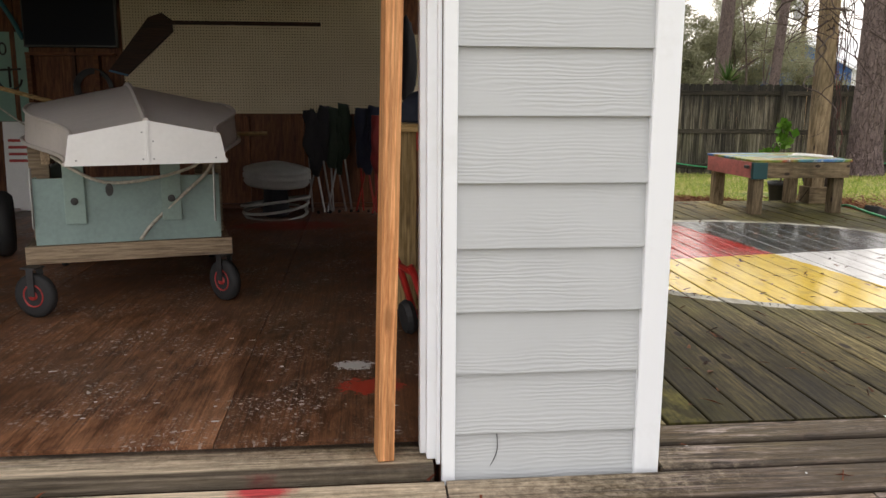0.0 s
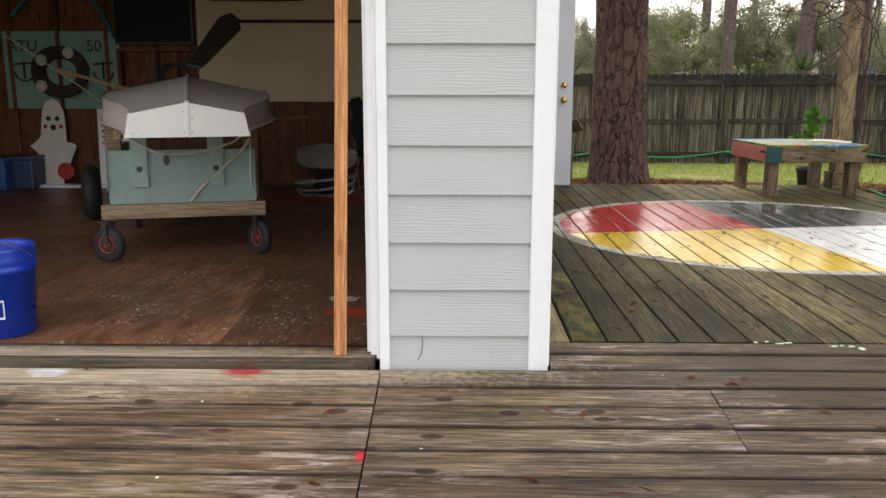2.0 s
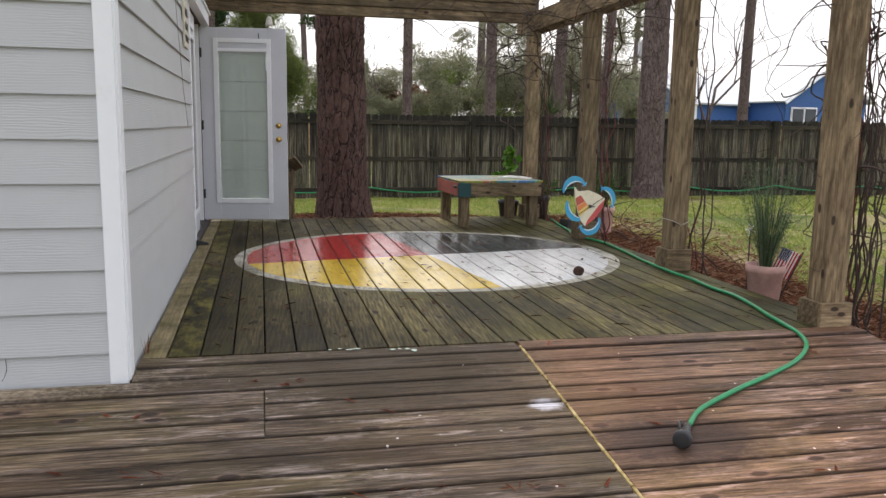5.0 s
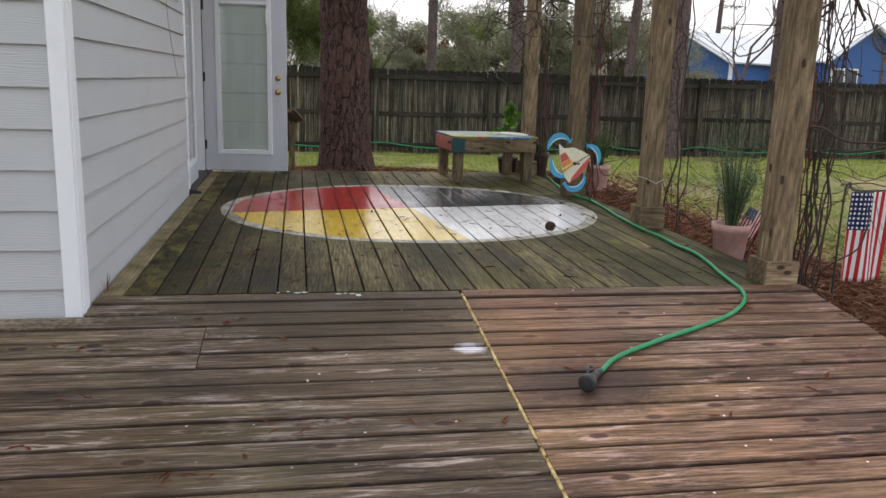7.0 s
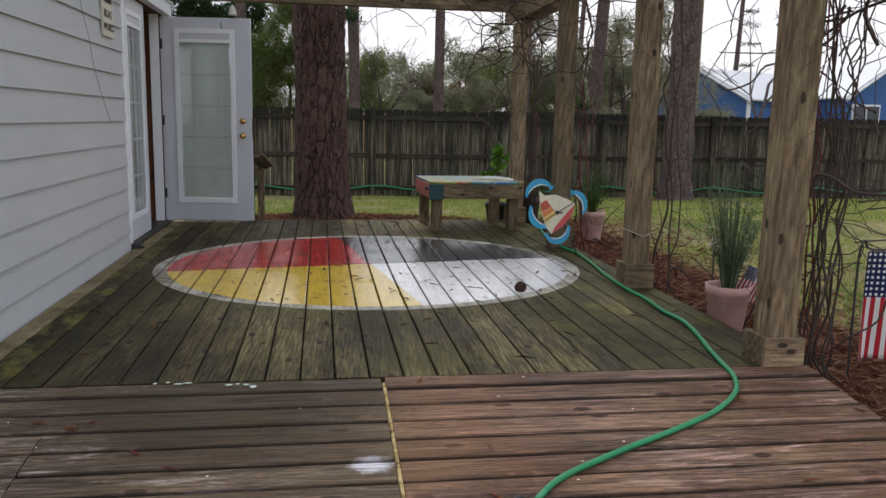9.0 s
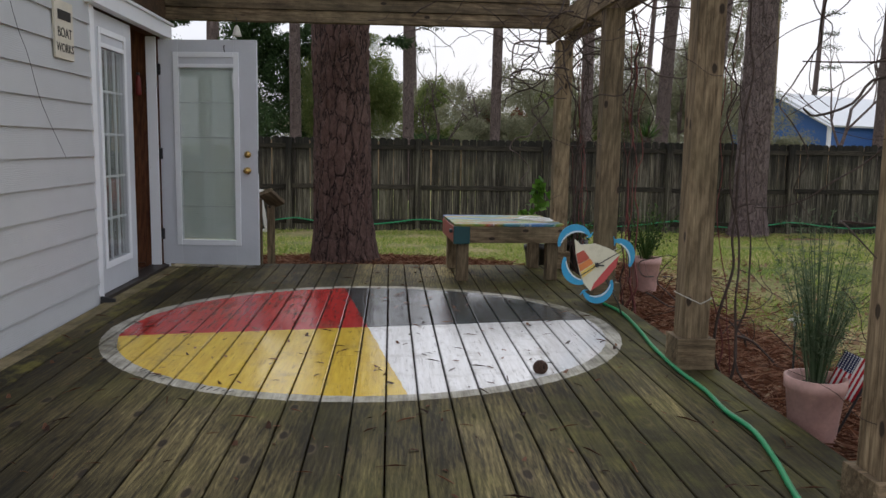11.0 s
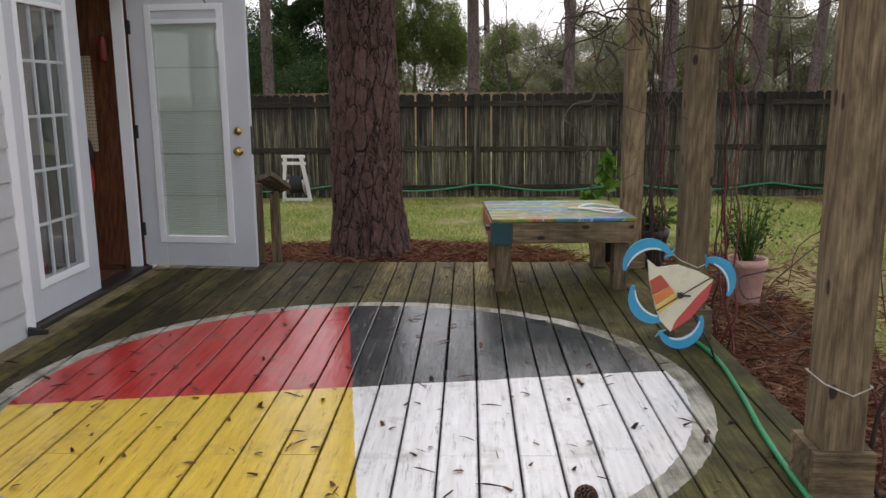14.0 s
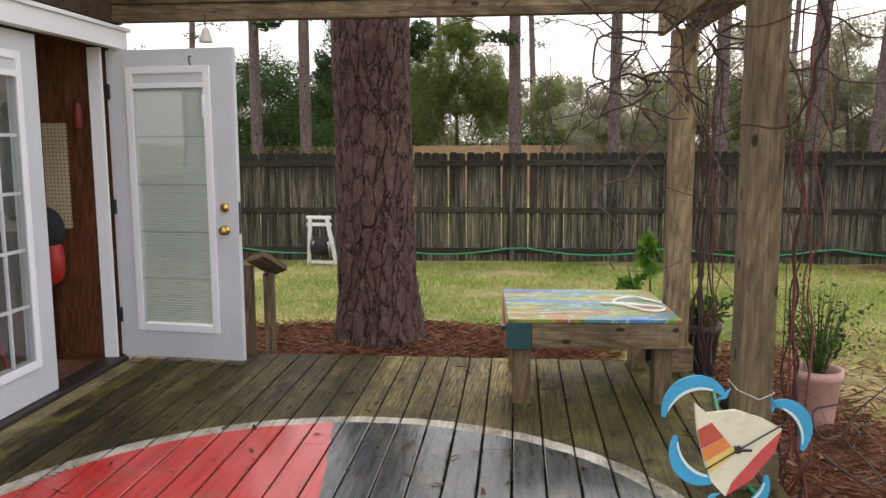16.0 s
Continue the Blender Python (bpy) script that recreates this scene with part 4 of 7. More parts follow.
post_me = board_mesh("fence_post", 1.85, 0.10, 0.10, M_FENCE, 0.006)
for j in range(11):
    xa = -5.9 + 2.44 * j
    for z in (1.12, 0.36, -0.30):
        piece("rail", rail_me, fence, pose(xa + 1.22, FENCE_Y - 0.012 - 0.022, z + random.uniform(-0.01, 0.01), 90, 0, 0))
    piece("fence_post", post_me, fence, pose(xa - 0.02, FENCE_Y - 0.07, 0.36, 0, 90, 180) @ pose(0, 0, 0.05))
far_fence = thing("board_fence", "newer tan board fence beyond the first", "fence")
v, f = [], []
for i in range(330):
    x, top = -16.0 + 0.15 * i, 1.33 + random.uniform(-0.012, 0.012)
    n0 = len(v)
    v += [(x + dx, 33.0 + dy, z) for dx, z in ((-0.071, -0.5), (0.071, -0.5), (0.071, top - 0.03), (0.04, top), (-0.04, top), (-0.071, top - 0.03)) for dy in (-0.009, 0.009)]
    f.append(tuple(n0 + 2 * q for q in range(6)))
    f += [(n0 + 2 * q, n0 + 2 * q + 1, n0 + 2 * ((q + 1) % 6) + 1, n0 + 2 * ((q + 1) % 6)) for q in range(6)]
o = tagged(new("picket_run", fix_normals(mesh_from("picket_run", v, f, M_NEWFENCE))), kind="stuff")
o.parent = far_fence
for z in (1.1, 0.4):
    part("rail", box(-16, 33.01, z - 0.04, 33, 33.05, z + 0.04), M_NEWFENCE, far_fence)

# ---- trees ----


def trunk(r0, r1, h, mat, rough=0.018, seg=64, rows=160, flare=0.35, lean=(0, 0), cell=12.0):
    """A tapered pine trunk whose bark plates stand proud of cracks."""
    v, f = [], []
    for j in range(rows + 1):
        z = h * (j / rows) ** 1.25
        r = r0 + (r1 - r0) * (z / h) + r0 * flare * math.exp(-z / 0.35)
        for i in range(seg):
            a = 2 * math.pi * i / seg
            x, y = r * math.cos(a), r * math.sin(a)
            if rough > 0 and z < 6:
                wv = noise.noise_vector((x * 3, y * 3, z * 2)) * 0.2
                d = noise.voronoi((Vector((x, y, z * 0.33)) + wv) * cell * 0.8)[0]
                e = min(1.0, (d[1] - d[0]) * 3.0)
                q = rough * (e - 0.6) + 0.03 * noise.noise((x * 1.5, y * 1.5, z))
            else:
                q = 0.02 * noise.noise((x * 3, y * 3, z * 2))
            lx, ly = lean[0] * (z / h) ** 1.3, lean[1] * (z / h) ** 1.3
            v.append(((r + q) * math.cos(a) + lx, (r + q) * math.sin(a) + ly, z))
    for j in range(rows):
        for i in range(seg):
            a, b = j * seg + i, j * seg + (i + 1) % seg
            f.append((a, b, b + seg, a + seg))
    f.append(tuple(rows * seg + i for i in range(seg)))
    return mesh_from("trunk", v, f, mat, True)


def foliage(name, blobs, count, size, mat, seed=0, long=1.0, droop=0.0):
    """Leaves scattered through uneven clumps; each blob is (centre, radii)."""
    rng = np.random.default_rng(seed)
    per = max(1, count // len(blobs))
    out = []
    for c, r in blobs:
        c, r = np.array(c), np.array(r)
        q = rng.normal(size=(per, 3))
        q /= np.linalg.norm(q, axis=1)[:, None]
        w3, p3 = rng.normal(size=(5, 3)) * 3.4, rng.uniform(0, 6.28, 5)
        lump = 0.74 + 0.13 * np.sin(q @ w3.T + p3).sum(axis=1)
        p = c + q * (rng.uniform(0.25, 1, per) ** 0.5 * lump)[:, None] * r
        a = rng.normal(size=(per, 3))
        a[:, 2] -= droop
        a /= np.linalg.norm(a, axis=1)[:, None]
        b = np.cross(a, rng.normal(size=(per, 3)))
        b /= np.linalg.norm(b, axis=1)[:, None]
        L = (size * rng.uniform(0.6, 1.3, per))[:, None]
        w = L * 0.42 / long
        out.append(np.stack([p - a * L * 0.5, p + b * w, p + a * L * 0.5, p - b * w], axis=1).reshape(-1, 3))
    v = np.concatenate(out)
    return mesh_from(name, v.tolist(), np.arange(len(v)).reshape(-1, 4).tolist(), mat)


def limbs(name, specs, mat, sides=6):
    t = bmesh.new()
    for pts, r, tp in specs:
        tube(smooth_line(pts, 4), r, sides, t, tp)
    return part(name, t, mat, None)


def pine(x, y, z, r0, r1, h, mat, label, near=False, seed=1, lean=(0, 0), crown_from=0.62, leaves=900):
    rng = random.Random(seed)
    tr = thing("pine_tree", label, "tree", pose(x, y, z), "tall pines")
    o = new("trunk", trunk(r0, r1, h, mat, 0.014 if near else 0.0, 150 if near else 14, 420 if near else 16, 0.33, lean))
    o.parent = tr
    specs, blobs = [], []
    for i in range(9 if near else 7):
        zz = h * (crown_from + (0.98 - crown_from) * (i + rng.random()) / (9 if near else 7))
        a, L = rng.uniform(0, 6.28), h * rng.uniform(0.07, 0.15)
        lx, ly = lean[0] * (zz / h) ** 1.3, lean[1] * (zz / h) ** 1.3
        p0 = (lx, ly, zz)
        p1 = (lx + math.cos(a) * L * 0.5, ly + math.sin(a) * L * 0.5, zz + L * 0.15)
        p2 = (lx + math.cos(a) * L, ly + math.sin(a) * L, zz + L * 0.1)
        part("limb", tube(smooth_line([p0, p1, p2], 4), 0.05 if near else 0.045, 6, None, 0.3), mat, tr)
        for q in (p1, p2):
            blobs.append((q, (L * 0.42, L * 0.42, L * 0.2)))
    o = new("crown", foliage("crown", blobs, leaves, h * 0.015, M_NEEDLE, seed, 3.0))
    o.parent = tr
    return tr


pine(2.82, 9.05, -0.16, 0.30, 0.22, 17.0, M_BARK, "large pine with reddish plated bark beside the deck", True, 3, (-0.35, 0.1), 0.6, 5000)
pine(9.98, 15.0, -0.42, 0.29, 0.2, 18.0, M_BARKGREY, "tall pine with grey plated bark before the fence", True, 4, (0.25, 0), 0.6, 5000)

# ---- doors ----
M_GRILLE = plain("grey_grille_strip", (0.42, 0.45, 0.45), 0.5, 0.06, 8)


def french_leaf(name, label, m, blind):
    """A glazed door leaf along local x from its hinge, front face at y=0, 0.905 wide and 2.045 high."""
    d = tagged(new(name), label, "door", kind="structure")
    d.matrix_world = m
    Wd, Hd, T = 0.905, 2.045, 0.044
    gx0, gx1, gz0, gz1 = 0.185, 0.70, 0.225, 1.80
    for n, c in (("stile", (0, 0, 0, gx0, T, Hd)), ("stile", (gx1, 0, 0, Wd, T, Hd)), ("bottom_rail", (gx0, 0, 0, gx1, T, gz0)), ("top_rail", (gx0, 0, gz1, gx1, T, Hd))):
        part(n, box(*c, bevel=0.002), M_DOORPAINT, d)
    for face in (-1, 1):
        y0, y1 = (-0.012, 0.0) if face < 0 else (T, T + 0.012)
        for c in ((gx0 - 0.045, gz0 - 0.045, gx0 + 0.004, gz1 + 0.135), (gx1 - 0.004, gz0 - 0.045, gx1 + 0.045, gz1 + 0.135), (gx0 + 0.004, gz0 - 0.045, gx1 - 0.004, gz0 + 0.004), (gx0 + 0.004, gz1 - 0.004, gx1 - 0.004, gz1 + 0.03), (gx0 + 0.004, gz1 + 0.09, gx1 - 0.004, gz1 + 0.135)):
            part("moulding", box(c[0], y0, c[1], c[2], y1, c[3], 0.004), M_WHITE, d)
    for y in (0.008, 0.034):
        g = part("pane", box(gx0, y, gz0, gx1, y + 0.003, gz1), M_GLASS, d)
        g.visible_shadow = False
    if blind:
        n = 86
        slat = box(gx0 + 0.012, 0.0212, 0, gx1 - 0.012, 0.0224, 0.0185)
        me = bpy.data.meshes.new("blind_slat")
        bmesh.ops.rotate(slat, cent=((gx0 + gx1) / 2, 0.022, 0.009), matrix=Matrix.Rotation(radians(24), 3, "X"), verts=slat.verts)
        slat.to_mesh(me)
        slat.free()
        me.materials.append(M_BLIND)
        for i in range(n):
            s = new("blind_slat", me)
            s.parent = d
            s.location = (0, 0, gz0 + 0.012 + (gz1 - gz0 - 0.03) * i / n)
        for i in range(1, 5):
            part("grille_bar", box(gx0, 0.0125, gz0 + (gz1 - gz0) * i / 5 - 0.004, gx1, 0.0155, gz0 + (gz1 - gz0) * i / 5 + 0.004), M_GRILLE, d)
        part("blind_rail", box(gx0 + 0.004, 0.0145, gz1 - 0.034, gx1 - 0.004, 0.0285, gz1 - 0.002, 0.002), M_BLIND, d)
        part("blind_slider", box(gx1 - 0.012, -0.020, gz1 - 0.20, gx1 + 0.006, -0.011, gz1 - 0.05, 0.003), M_WHITE, d)
    else:
        for i in range(1, 5):
            z = gz0 + (gz1 - gz0) * i / 5
            part("grille_bar", box(gx0, 0.013, z - 0.009, gx1, 0.030, z + 0.009, 0.003), M_WHITE, d)
        for i in (1, 2):
            x = gx0 + (gx1 - gx0) * i / 3
            part("grille_bar", box(x - 0.009, 0.0135, gz0, x + 0.009, 0.0295, gz1, 0.003), M_WHITE, d)
    return d


ang = math.degrees(math.atan2(7.917 - 8.03, 2.10 - 1.20))
leaf = french_leaf("door_1", "white glazed door standing open with blinds between the panes", pose(1.202, 8.030, 0.024, 0, 0, ang), True)
for z, r in ((0.875, 0.027), (1.022, 0.024)):
    kn = part("knob" if r > 0.025 else "deadbolt", lathe([(0.03, 0), (0.032, 0.006), (0.012, 0.010), (0.012, 0.03), (r, 0.038), (r * 1.05, 0.052), (r * 0.7, 0.064)] if r > 0.025 else [(0.03, 0), (0.03, 0.012), (0.02, 0.018), (0.016, 0.024)], 20, None, pose(0.815, 0.0, z, 90, 0, 0)), M_BRASS, leaf, "aged brass hardware", True)
for z in (0.28, 1.02, 1.78):
    part("hinge", box(-0.012, -0.014, z - 0.05, 0.022, 0.004, z + 0.05, 0.003), M_BLACKMETAL, leaf)
part("strike_edge", box(0.9055, 0.008, 0.85, 0.908, 0.034, 1.06), M_BLACKMETAL, leaf)
part("hook", tube(smooth_line([(0.62, -0.004, 1.99), (0.622, -0.03, 1.99), (0.624, -0.035, 1.955), (0.626, -0.02, 1.935)], 5), 0.005, 6), M_BLACKMETAL, leaf)
# The second leaf is shut in the frame; its outer face looks over the deck
leaf2 = french_leaf("door_2", "white glazed door with divided lights, standing shut", pose(1.212, 6.325, 0.028, 0, 0, 90), False)
thr = thing("threshold", "worn metal door threshold", "threshold", kind="structure")
part("plate", box(1.10, 6.26, -0.01, 1.262, 8.0, 0.022, 0.006), plain("dark_bronze_metal", (0.06, 0.05, 0.045), 0.5, 0.3, 12, 0.6), thr)
part("jamb_board", box(1.115, 7.955, 0.02, 1.20, 7.985, 2.085), M_WHITE, thr)
stopper = thing("door_stop", "dark rubber wedge on the deck by the door", "doorstop", pose(1.30, 6.24, 0.0, 0, 0, 20))
part("wedge", outline([(-0.05, 0), (0.05, 0), (0.05, 0.018), (-0.05, 0.045)], 0.035), M_RUBBER, stopper)

# Sign on the side wall
sign = thing("sign", "small cream wooden sign with dark hand lettering", "sign", pose(WALL_X + 0.018, 5.76, 1.655, 0, 0, 90))
part("board", box(-0.145, -0.018, 0, 0.145, 0.0, 0.36, 0.004), plain("cream_board", (0.62, 0.58, 0.48), 0.7, 0.12, 8), sign)
M_INK = plain("black_ink", (0.02, 0.018, 0.016), 0.7, 0.2, 20)


def letters(text, size, m, mat, parent, name="lettering"):
    cu = bpy.data.curves.new(name, "FONT")
    cu.body, cu.size, cu.align_x, cu.extrude = text, size, "CENTER", 0.001
    tmp = bpy.data.objects.new("tmp", cu)
    scene.collection.objects.link(tmp)
    me = bpy.data.meshes.new_from_object(tmp.evaluated_get(bpy.context.evaluated_depsgraph_get()))
    bpy.data.objects.remove(tmp)
    me.materials.clear()
    me.materials.append(mat)
    ob = new(name, me)
    ob.parent = parent
    ob.matrix_local = m
    return ob


letters("BOAT", 0.085, pose(0, -0.0195, 0.135, 90, 0, 0), M_INK, sign)
letters("WORKS", 0.075, pose(0, -0.0195, 0.045, 90, 0, 0), M_INK, sign)
part("name_bar", box(-0.10, -0.021, 0.24, 0.10, -0.0185, 0.30), M_INK, sign)
cable = thing("wall_cable", "thin dark cable hanging on the grey siding", "cable")
part("wire", tube(smooth_line([(WALL_X + 0.026, 4.75, 2.5), (WALL_X + 0.026, 5.09, 1.83), (WALL_X + 0.026, 5.24, 1.63), (WALL_X + 0.026, 5.40, 1.36), (WALL_X + 0.027, 5.72, 1.04)], 6), 0.0014, 6), M_BLACKMETAL, cable)
bell = thing("hanging_bell", "small pale bell hung under the beam", "bell", pose(1.93, 7.93, 2.10))
part("body", lathe([(0.045, 0.0), (0.04, 0.01), (0.028, 0.06), (0.018, 0.085), (0.006, 0.095)], 16), plain("pale_bell_glaze", (0.6, 0.57, 0.5), 0.5), bell, "", True)
part("cord", tube([(0, 0, 0.09), (0, 0, 0.16)], 0.003, 5), M_BLACKMETAL, bell)

# ---- garage opening ----
stud = thing("loose_stud", "new orange-toned timber stud leaning in the garage opening", "timber", pose(0.441, 2.515, 0.003, 0, 1.5, 8))
s = part("timber", box(-1.16, -0.019, -0.024, 1.16, 0.06, 0.024, 0.003), M_STUD, stud)
s.matrix_local = pose(0, 0, 1.16, 0, -90, 0)

bucket = thing("bucket", "blue plastic bucket with a white printed panel", "bucket", pose(-1.035, 2.80, 0.0))
part("pail", lathe([(0.118, 0.0), (0.125, 0.004), (0.140, 0.27), (0.149, 0.272), (0.149, 0.292), (0.143, 0.30), (0.149, 0.31), (0.149, 0.33), (0.142, 0.36), (0.147, 0.375), (0.137, 0.378), (0.132, 0.36), (0.115, 0.01)], 40, caps=False), M_BLUE, bucket, "", True)
part("bottom", lathe([(0.118, 0.002), (0.118, 0.012)], 32), M_BLUE, bucket)
M_LOGO = plain("white_print", (0.75, 0.77, 0.8), 0.5, 0.03)
lg = bmesh.new()
for a0, a1, z0, z1 in ((-62, 30, 0.085, 0.094), (-62, -60, 0.085, 0.165), (-58, -50, 0.105, 0.145), (-46, -34, 0.105, 0.135), (-30, -16, 0.105, 0.135), (-12, 0, 0.105, 0.135), (4, 18, 0.105, 0.135), (30, 32, 0.085, 0.165), (-62, -30, 0.158, 0.166), (0, 32, 0.158, 0.166)):
    n = 6
    ring = []
    for i in range(n + 1):
        a = radians(-90 + a0 + (a1 - a0) * i / n)
        for z in (z0, z1):
            r = 0.1255 + 0.015 * z / 0.27 + 0.0012
            ring.append(lg.verts.new((r * math.cos(a), r * math.sin(a), z)))
    for i in range(n):
        lg.faces.new((ring[2 * i], ring[2 * i + 2], ring[2 * i + 3], ring[2 * i + 1]))
part("printed_panel", lg, M_LOGO, bucket, "white printed outline and bars")
part("bail", tube([(0.148 * math.cos(a), 0.148 * math.sin(a) * 0.99, 0.33 - 0.10 * math.sin(a)) for a in np.linspace(math.pi, 2 * math.pi, 14)], 0.003, 6), M_STEEL, bucket)

# ---- dolly and boat ----
DOLLY = pose(-0.755, 4.36, 0.0, 0, 0, 13.6)
dolly = thing("boat_dolly", "mint-painted plywood boat dolly on castors", "dolly", DOLLY)
s = part("frame_board", box(-0.478, -0.02, -0.043, 0.478, 0.02, 0.043, 0.004), M_DOLLY, dolly)
s.matrix_local = pose(0, 0, 0.29)
for x in (-0.455, 0.455):
    s = part("frame_board", box(-0.62, -0.02, -0.043, 0.62, 0.02, 0.043, 0.004), M_DOLLY, dolly)
    s.matrix_local = pose(x, 0.642, 0.29, 0, 0, 90)
s = part("frame_board", box(-0.43, -0.02, -0.043, 0.43, 0.02, 0.043, 0.004), M_DOLLY, dolly)
s.matrix_local = pose(0, 1.24, 0.29)
part("front_panel", box(-0.428, -0.004, 0.335, 0.428, 0.014, 0.655, 0.003), M_MINT, dolly)
for x in (-0.428, 0.414):
    part("side_panel", box(x, 0.016, 0.335, x + 0.014, 1.25, 0.655, 0.003), M_MINT, dolly)
part("deck_panel", box(-0.41, 0.02, 0.335, 0.41, 1.25, 0.35), M_MINT, dolly)
for x0 in (-0.245, 0.195):
    cl = part("cleat", box(x0 - 0.046, -0.024, 0.435, x0 + 0.048, -0.005, 0.80, 0.004), M_MINTLIGHT, dolly)
    part("bolt", lathe([(0.018, 0), (0.018, 0.005), (0.010, 0.006), (0.010, 0.014)], 10, None, pose(x0, -0.024, 0.545, 90, 0, 0)), M_BLACKMETAL, cl)
for x in (-0.40, 0.40):
    for y in (0.10, 1.16):
        part("support_post", box(x - 0.045, y - 0.02, 0.35, x + 0.045, y + 0.02, 0.80, 0.004), M_DOLLY, dolly)
    s = part("support_rail", box(-0.62, -0.02, -0.045, 0.62, 0.02, 0.045, 0.004), M_DOLLY, dolly)
    s.matrix_local = pose(x - math.copysign(0.04, x), 0.63, 0.765, 0, 0, 90)
for i, (x, y, swing) in enumerate(((-0.44, -0.06, 58), (0.435, 0.0, 34), (-0.44, 1.18, 8), (0.435, 1.18, 8))):
    wh = part("castor", lathe([(0.040, -0.02), (0.085, -0.024), (0.104, -0.018), (0.108, 0.0), (0.104, 0.018), (0.085, 0.024), (0.040, 0.02)], 28, None, pose(x, y, 0.108, 0, 90, swing)), M_RUBBER, dolly, "black rubber tyre", True)
    part("rim", lathe([(0.012, -0.032), (0.02, -0.031), (0.022, -0.016), (0.046, -0.014), (0.050, -0.025), (0.056, -0.024), (0.056, 0.024), (0.050, 0.025), (0.046, 0.014), (0.022, 0.016), (0.02, 0.031), (0.012, 0.032)], 20, None, pose(x, y, 0.108, 0, 90, swing)), M_RIMRED, wh, "dull red pressed rim", True)
    fk = bmesh.new()
    for sx in (-0.036, 0.030):
        box(sx, -0.018, 0.0, sx + 0.006, 0.018, 0.135, 0.0, fk)
    box(-0.036, -0.03, 0.130, 0.036, 0.05, 0.138, 0.0, fk)
    bmesh.ops.transform(fk, matrix=pose(x, y, 0.108, 0, 0, swing), verts=fk.verts)
    part("fork", fk, M_BLACKMETAL, wh)

BOAT = pose(-0.46, 3.60, 0.0, 0, 0, 17.5)
boat = thing("dinghy", "grey pram dinghy upside down with a white bow", "boat", BOAT)
ns = 22
st = [i / ns for i in range(ns + 1)]


def hull_at(s):
    """Half widths and heights of keel, chine, gunwale along the boat (upturned)."""
    bell_w = math.sin(math.pi * (0.16 + 0.62 * s)) / math.sin(math.pi * 0.5)
    gw = 0.515 * bell_w
    gw = 0.29 + (gw - 0.29) * math.sin(math.pi / 2 * min(1, s * 2.9))
    cw = gw * (0.94 + 0.045 * math.sin(math.pi * min(1, s * 1.6)))
    kz = 0.940 + 0.175 * math.sin(math.pi * min(1, s * 1.15 + 0.02) * 0.5) - 0.10 * max(0, s - 0.6)
    cz = 0.890 + 0.115 * math.sin(math.pi * min(1, s * 1.2) * 0.5) - 0.10 * max(0, s - 0.6)
    gz = 0.785 + 0.045 * math.sin(math.pi * s)
    return gw, cw, kz, cz, gz


LB = 2.35
hv, hf = [], []
for s in st:
    gw, cw, kz, cz, gz = hull_at(s)
    y = s * LB
    hv += [(-gw, y, gz), (-cw, y, cz), (0, y, kz), (cw, y, cz), (gw, y, gz)]
for i in range(ns):
    for j in range(4):
        a = i * 5 + j
        hf.append((a, a + 1, a + 6, a + 5))
hm = fix_normals(mesh_from("hull", hv, hf, M_HULL))
ho = new("hull", hm)
ho.parent = boat
sol = ho.modifiers.new("thickness", "SOLIDIFY")
sol.thickness, sol.offset = 0.012, -1
gw, cw, kz, cz, gz = hull_at(0)
bt = outline([(-gw - 0.012, gz - 0.006), (gw + 0.012, gz - 0.006), (cw + 0.008, cz + 0.006), (0, kz + 0.006), (-cw - 0.008, cz + 0.006)], 0.02)
bmesh.ops.translate(bt, vec=(0, -0.021, 0), verts=bt.verts)
part("bow_board", bt, M_BOWWHITE, boat, "white bow transom")
gw, cw, kz, cz, gz = hull_at(1)
bt = outline([(-gw, gz), (gw, gz), (cw, cz), (0, kz), (-cw, cz)], 0.02)
bmesh.ops.translate(bt, vec=(0, LB, 0), verts=bt.verts)
part("stern_board", bt, M_HULL, boat)
for sgn in (-1, 1):
    part("gunwale", tube([(sgn * (hull_at(s)[0] + 0.012), s * LB, hull_at(s)[4]) for s in st], 0.009, 8), M_HULL, boat)
    part("chine_bead", tube([(sgn * hull_at(s)[1], s * LB - 0.015, hull_at(s)[3] + 0.002) for s in st[:18]], 0.008, 6), M_HULL, boat)
part("keel_strip", tube([(0, s * LB - 0.012, hull_at(s)[2] + 0.004) for s in st], 0.013, 6), M_HULL, boat)
part("stem_strip", box(-0.006, -0.027, hull_at(0)[4], 0.006, -0.0215, hull_at(0)[2] + 0.004), M_BOWWHITE, boat)
for x, z in ((-0.018, 0.80), (0.022, 0.80), (0.022, 0.87), (-0.26, 0.80), (0.26, 0.80), (-0.018, 0.905)):
    part("screw", lathe([(0.003, 0), (0.0026, 0.002), (0.001, 0.003)], 8, None, pose(x, -0.021, z, 90, 0, 0)), M_BLACKMETAL, boat)
rope = thing("rope", "grey braided rope slung below the bow", "rope", DOLLY)
part("strand", tube(smooth_line([(-0.33, -0.04, 0.765), (-0.24, -0.05, 0.70), (-0.10, -0.05, 0.635), (0.10, -0.05, 0.645), (0.30, -0.05, 0.70), (0.36, -0.04, 0.76)], 8), 0.0075, 8), M_ROPE, rope)
rope2 = thing("rope", "grey braided rope end hanging over the dolly panel", "rope", DOLLY)
part("strand", tube(smooth_line([(0.40, -0.03, 0.72), (0.36, -0.028, 0.66), (0.24, -0.02, 0.55), (0.10, -0.014, 0.42), (0.04, -0.03, 0.345)], 8), 0.0085, 8), M_ROPE, rope2)
tag = thing("tag", "black oval tag hung on the rope", "tag", DOLLY @ pose(-0.085, -0.062, 0.60))
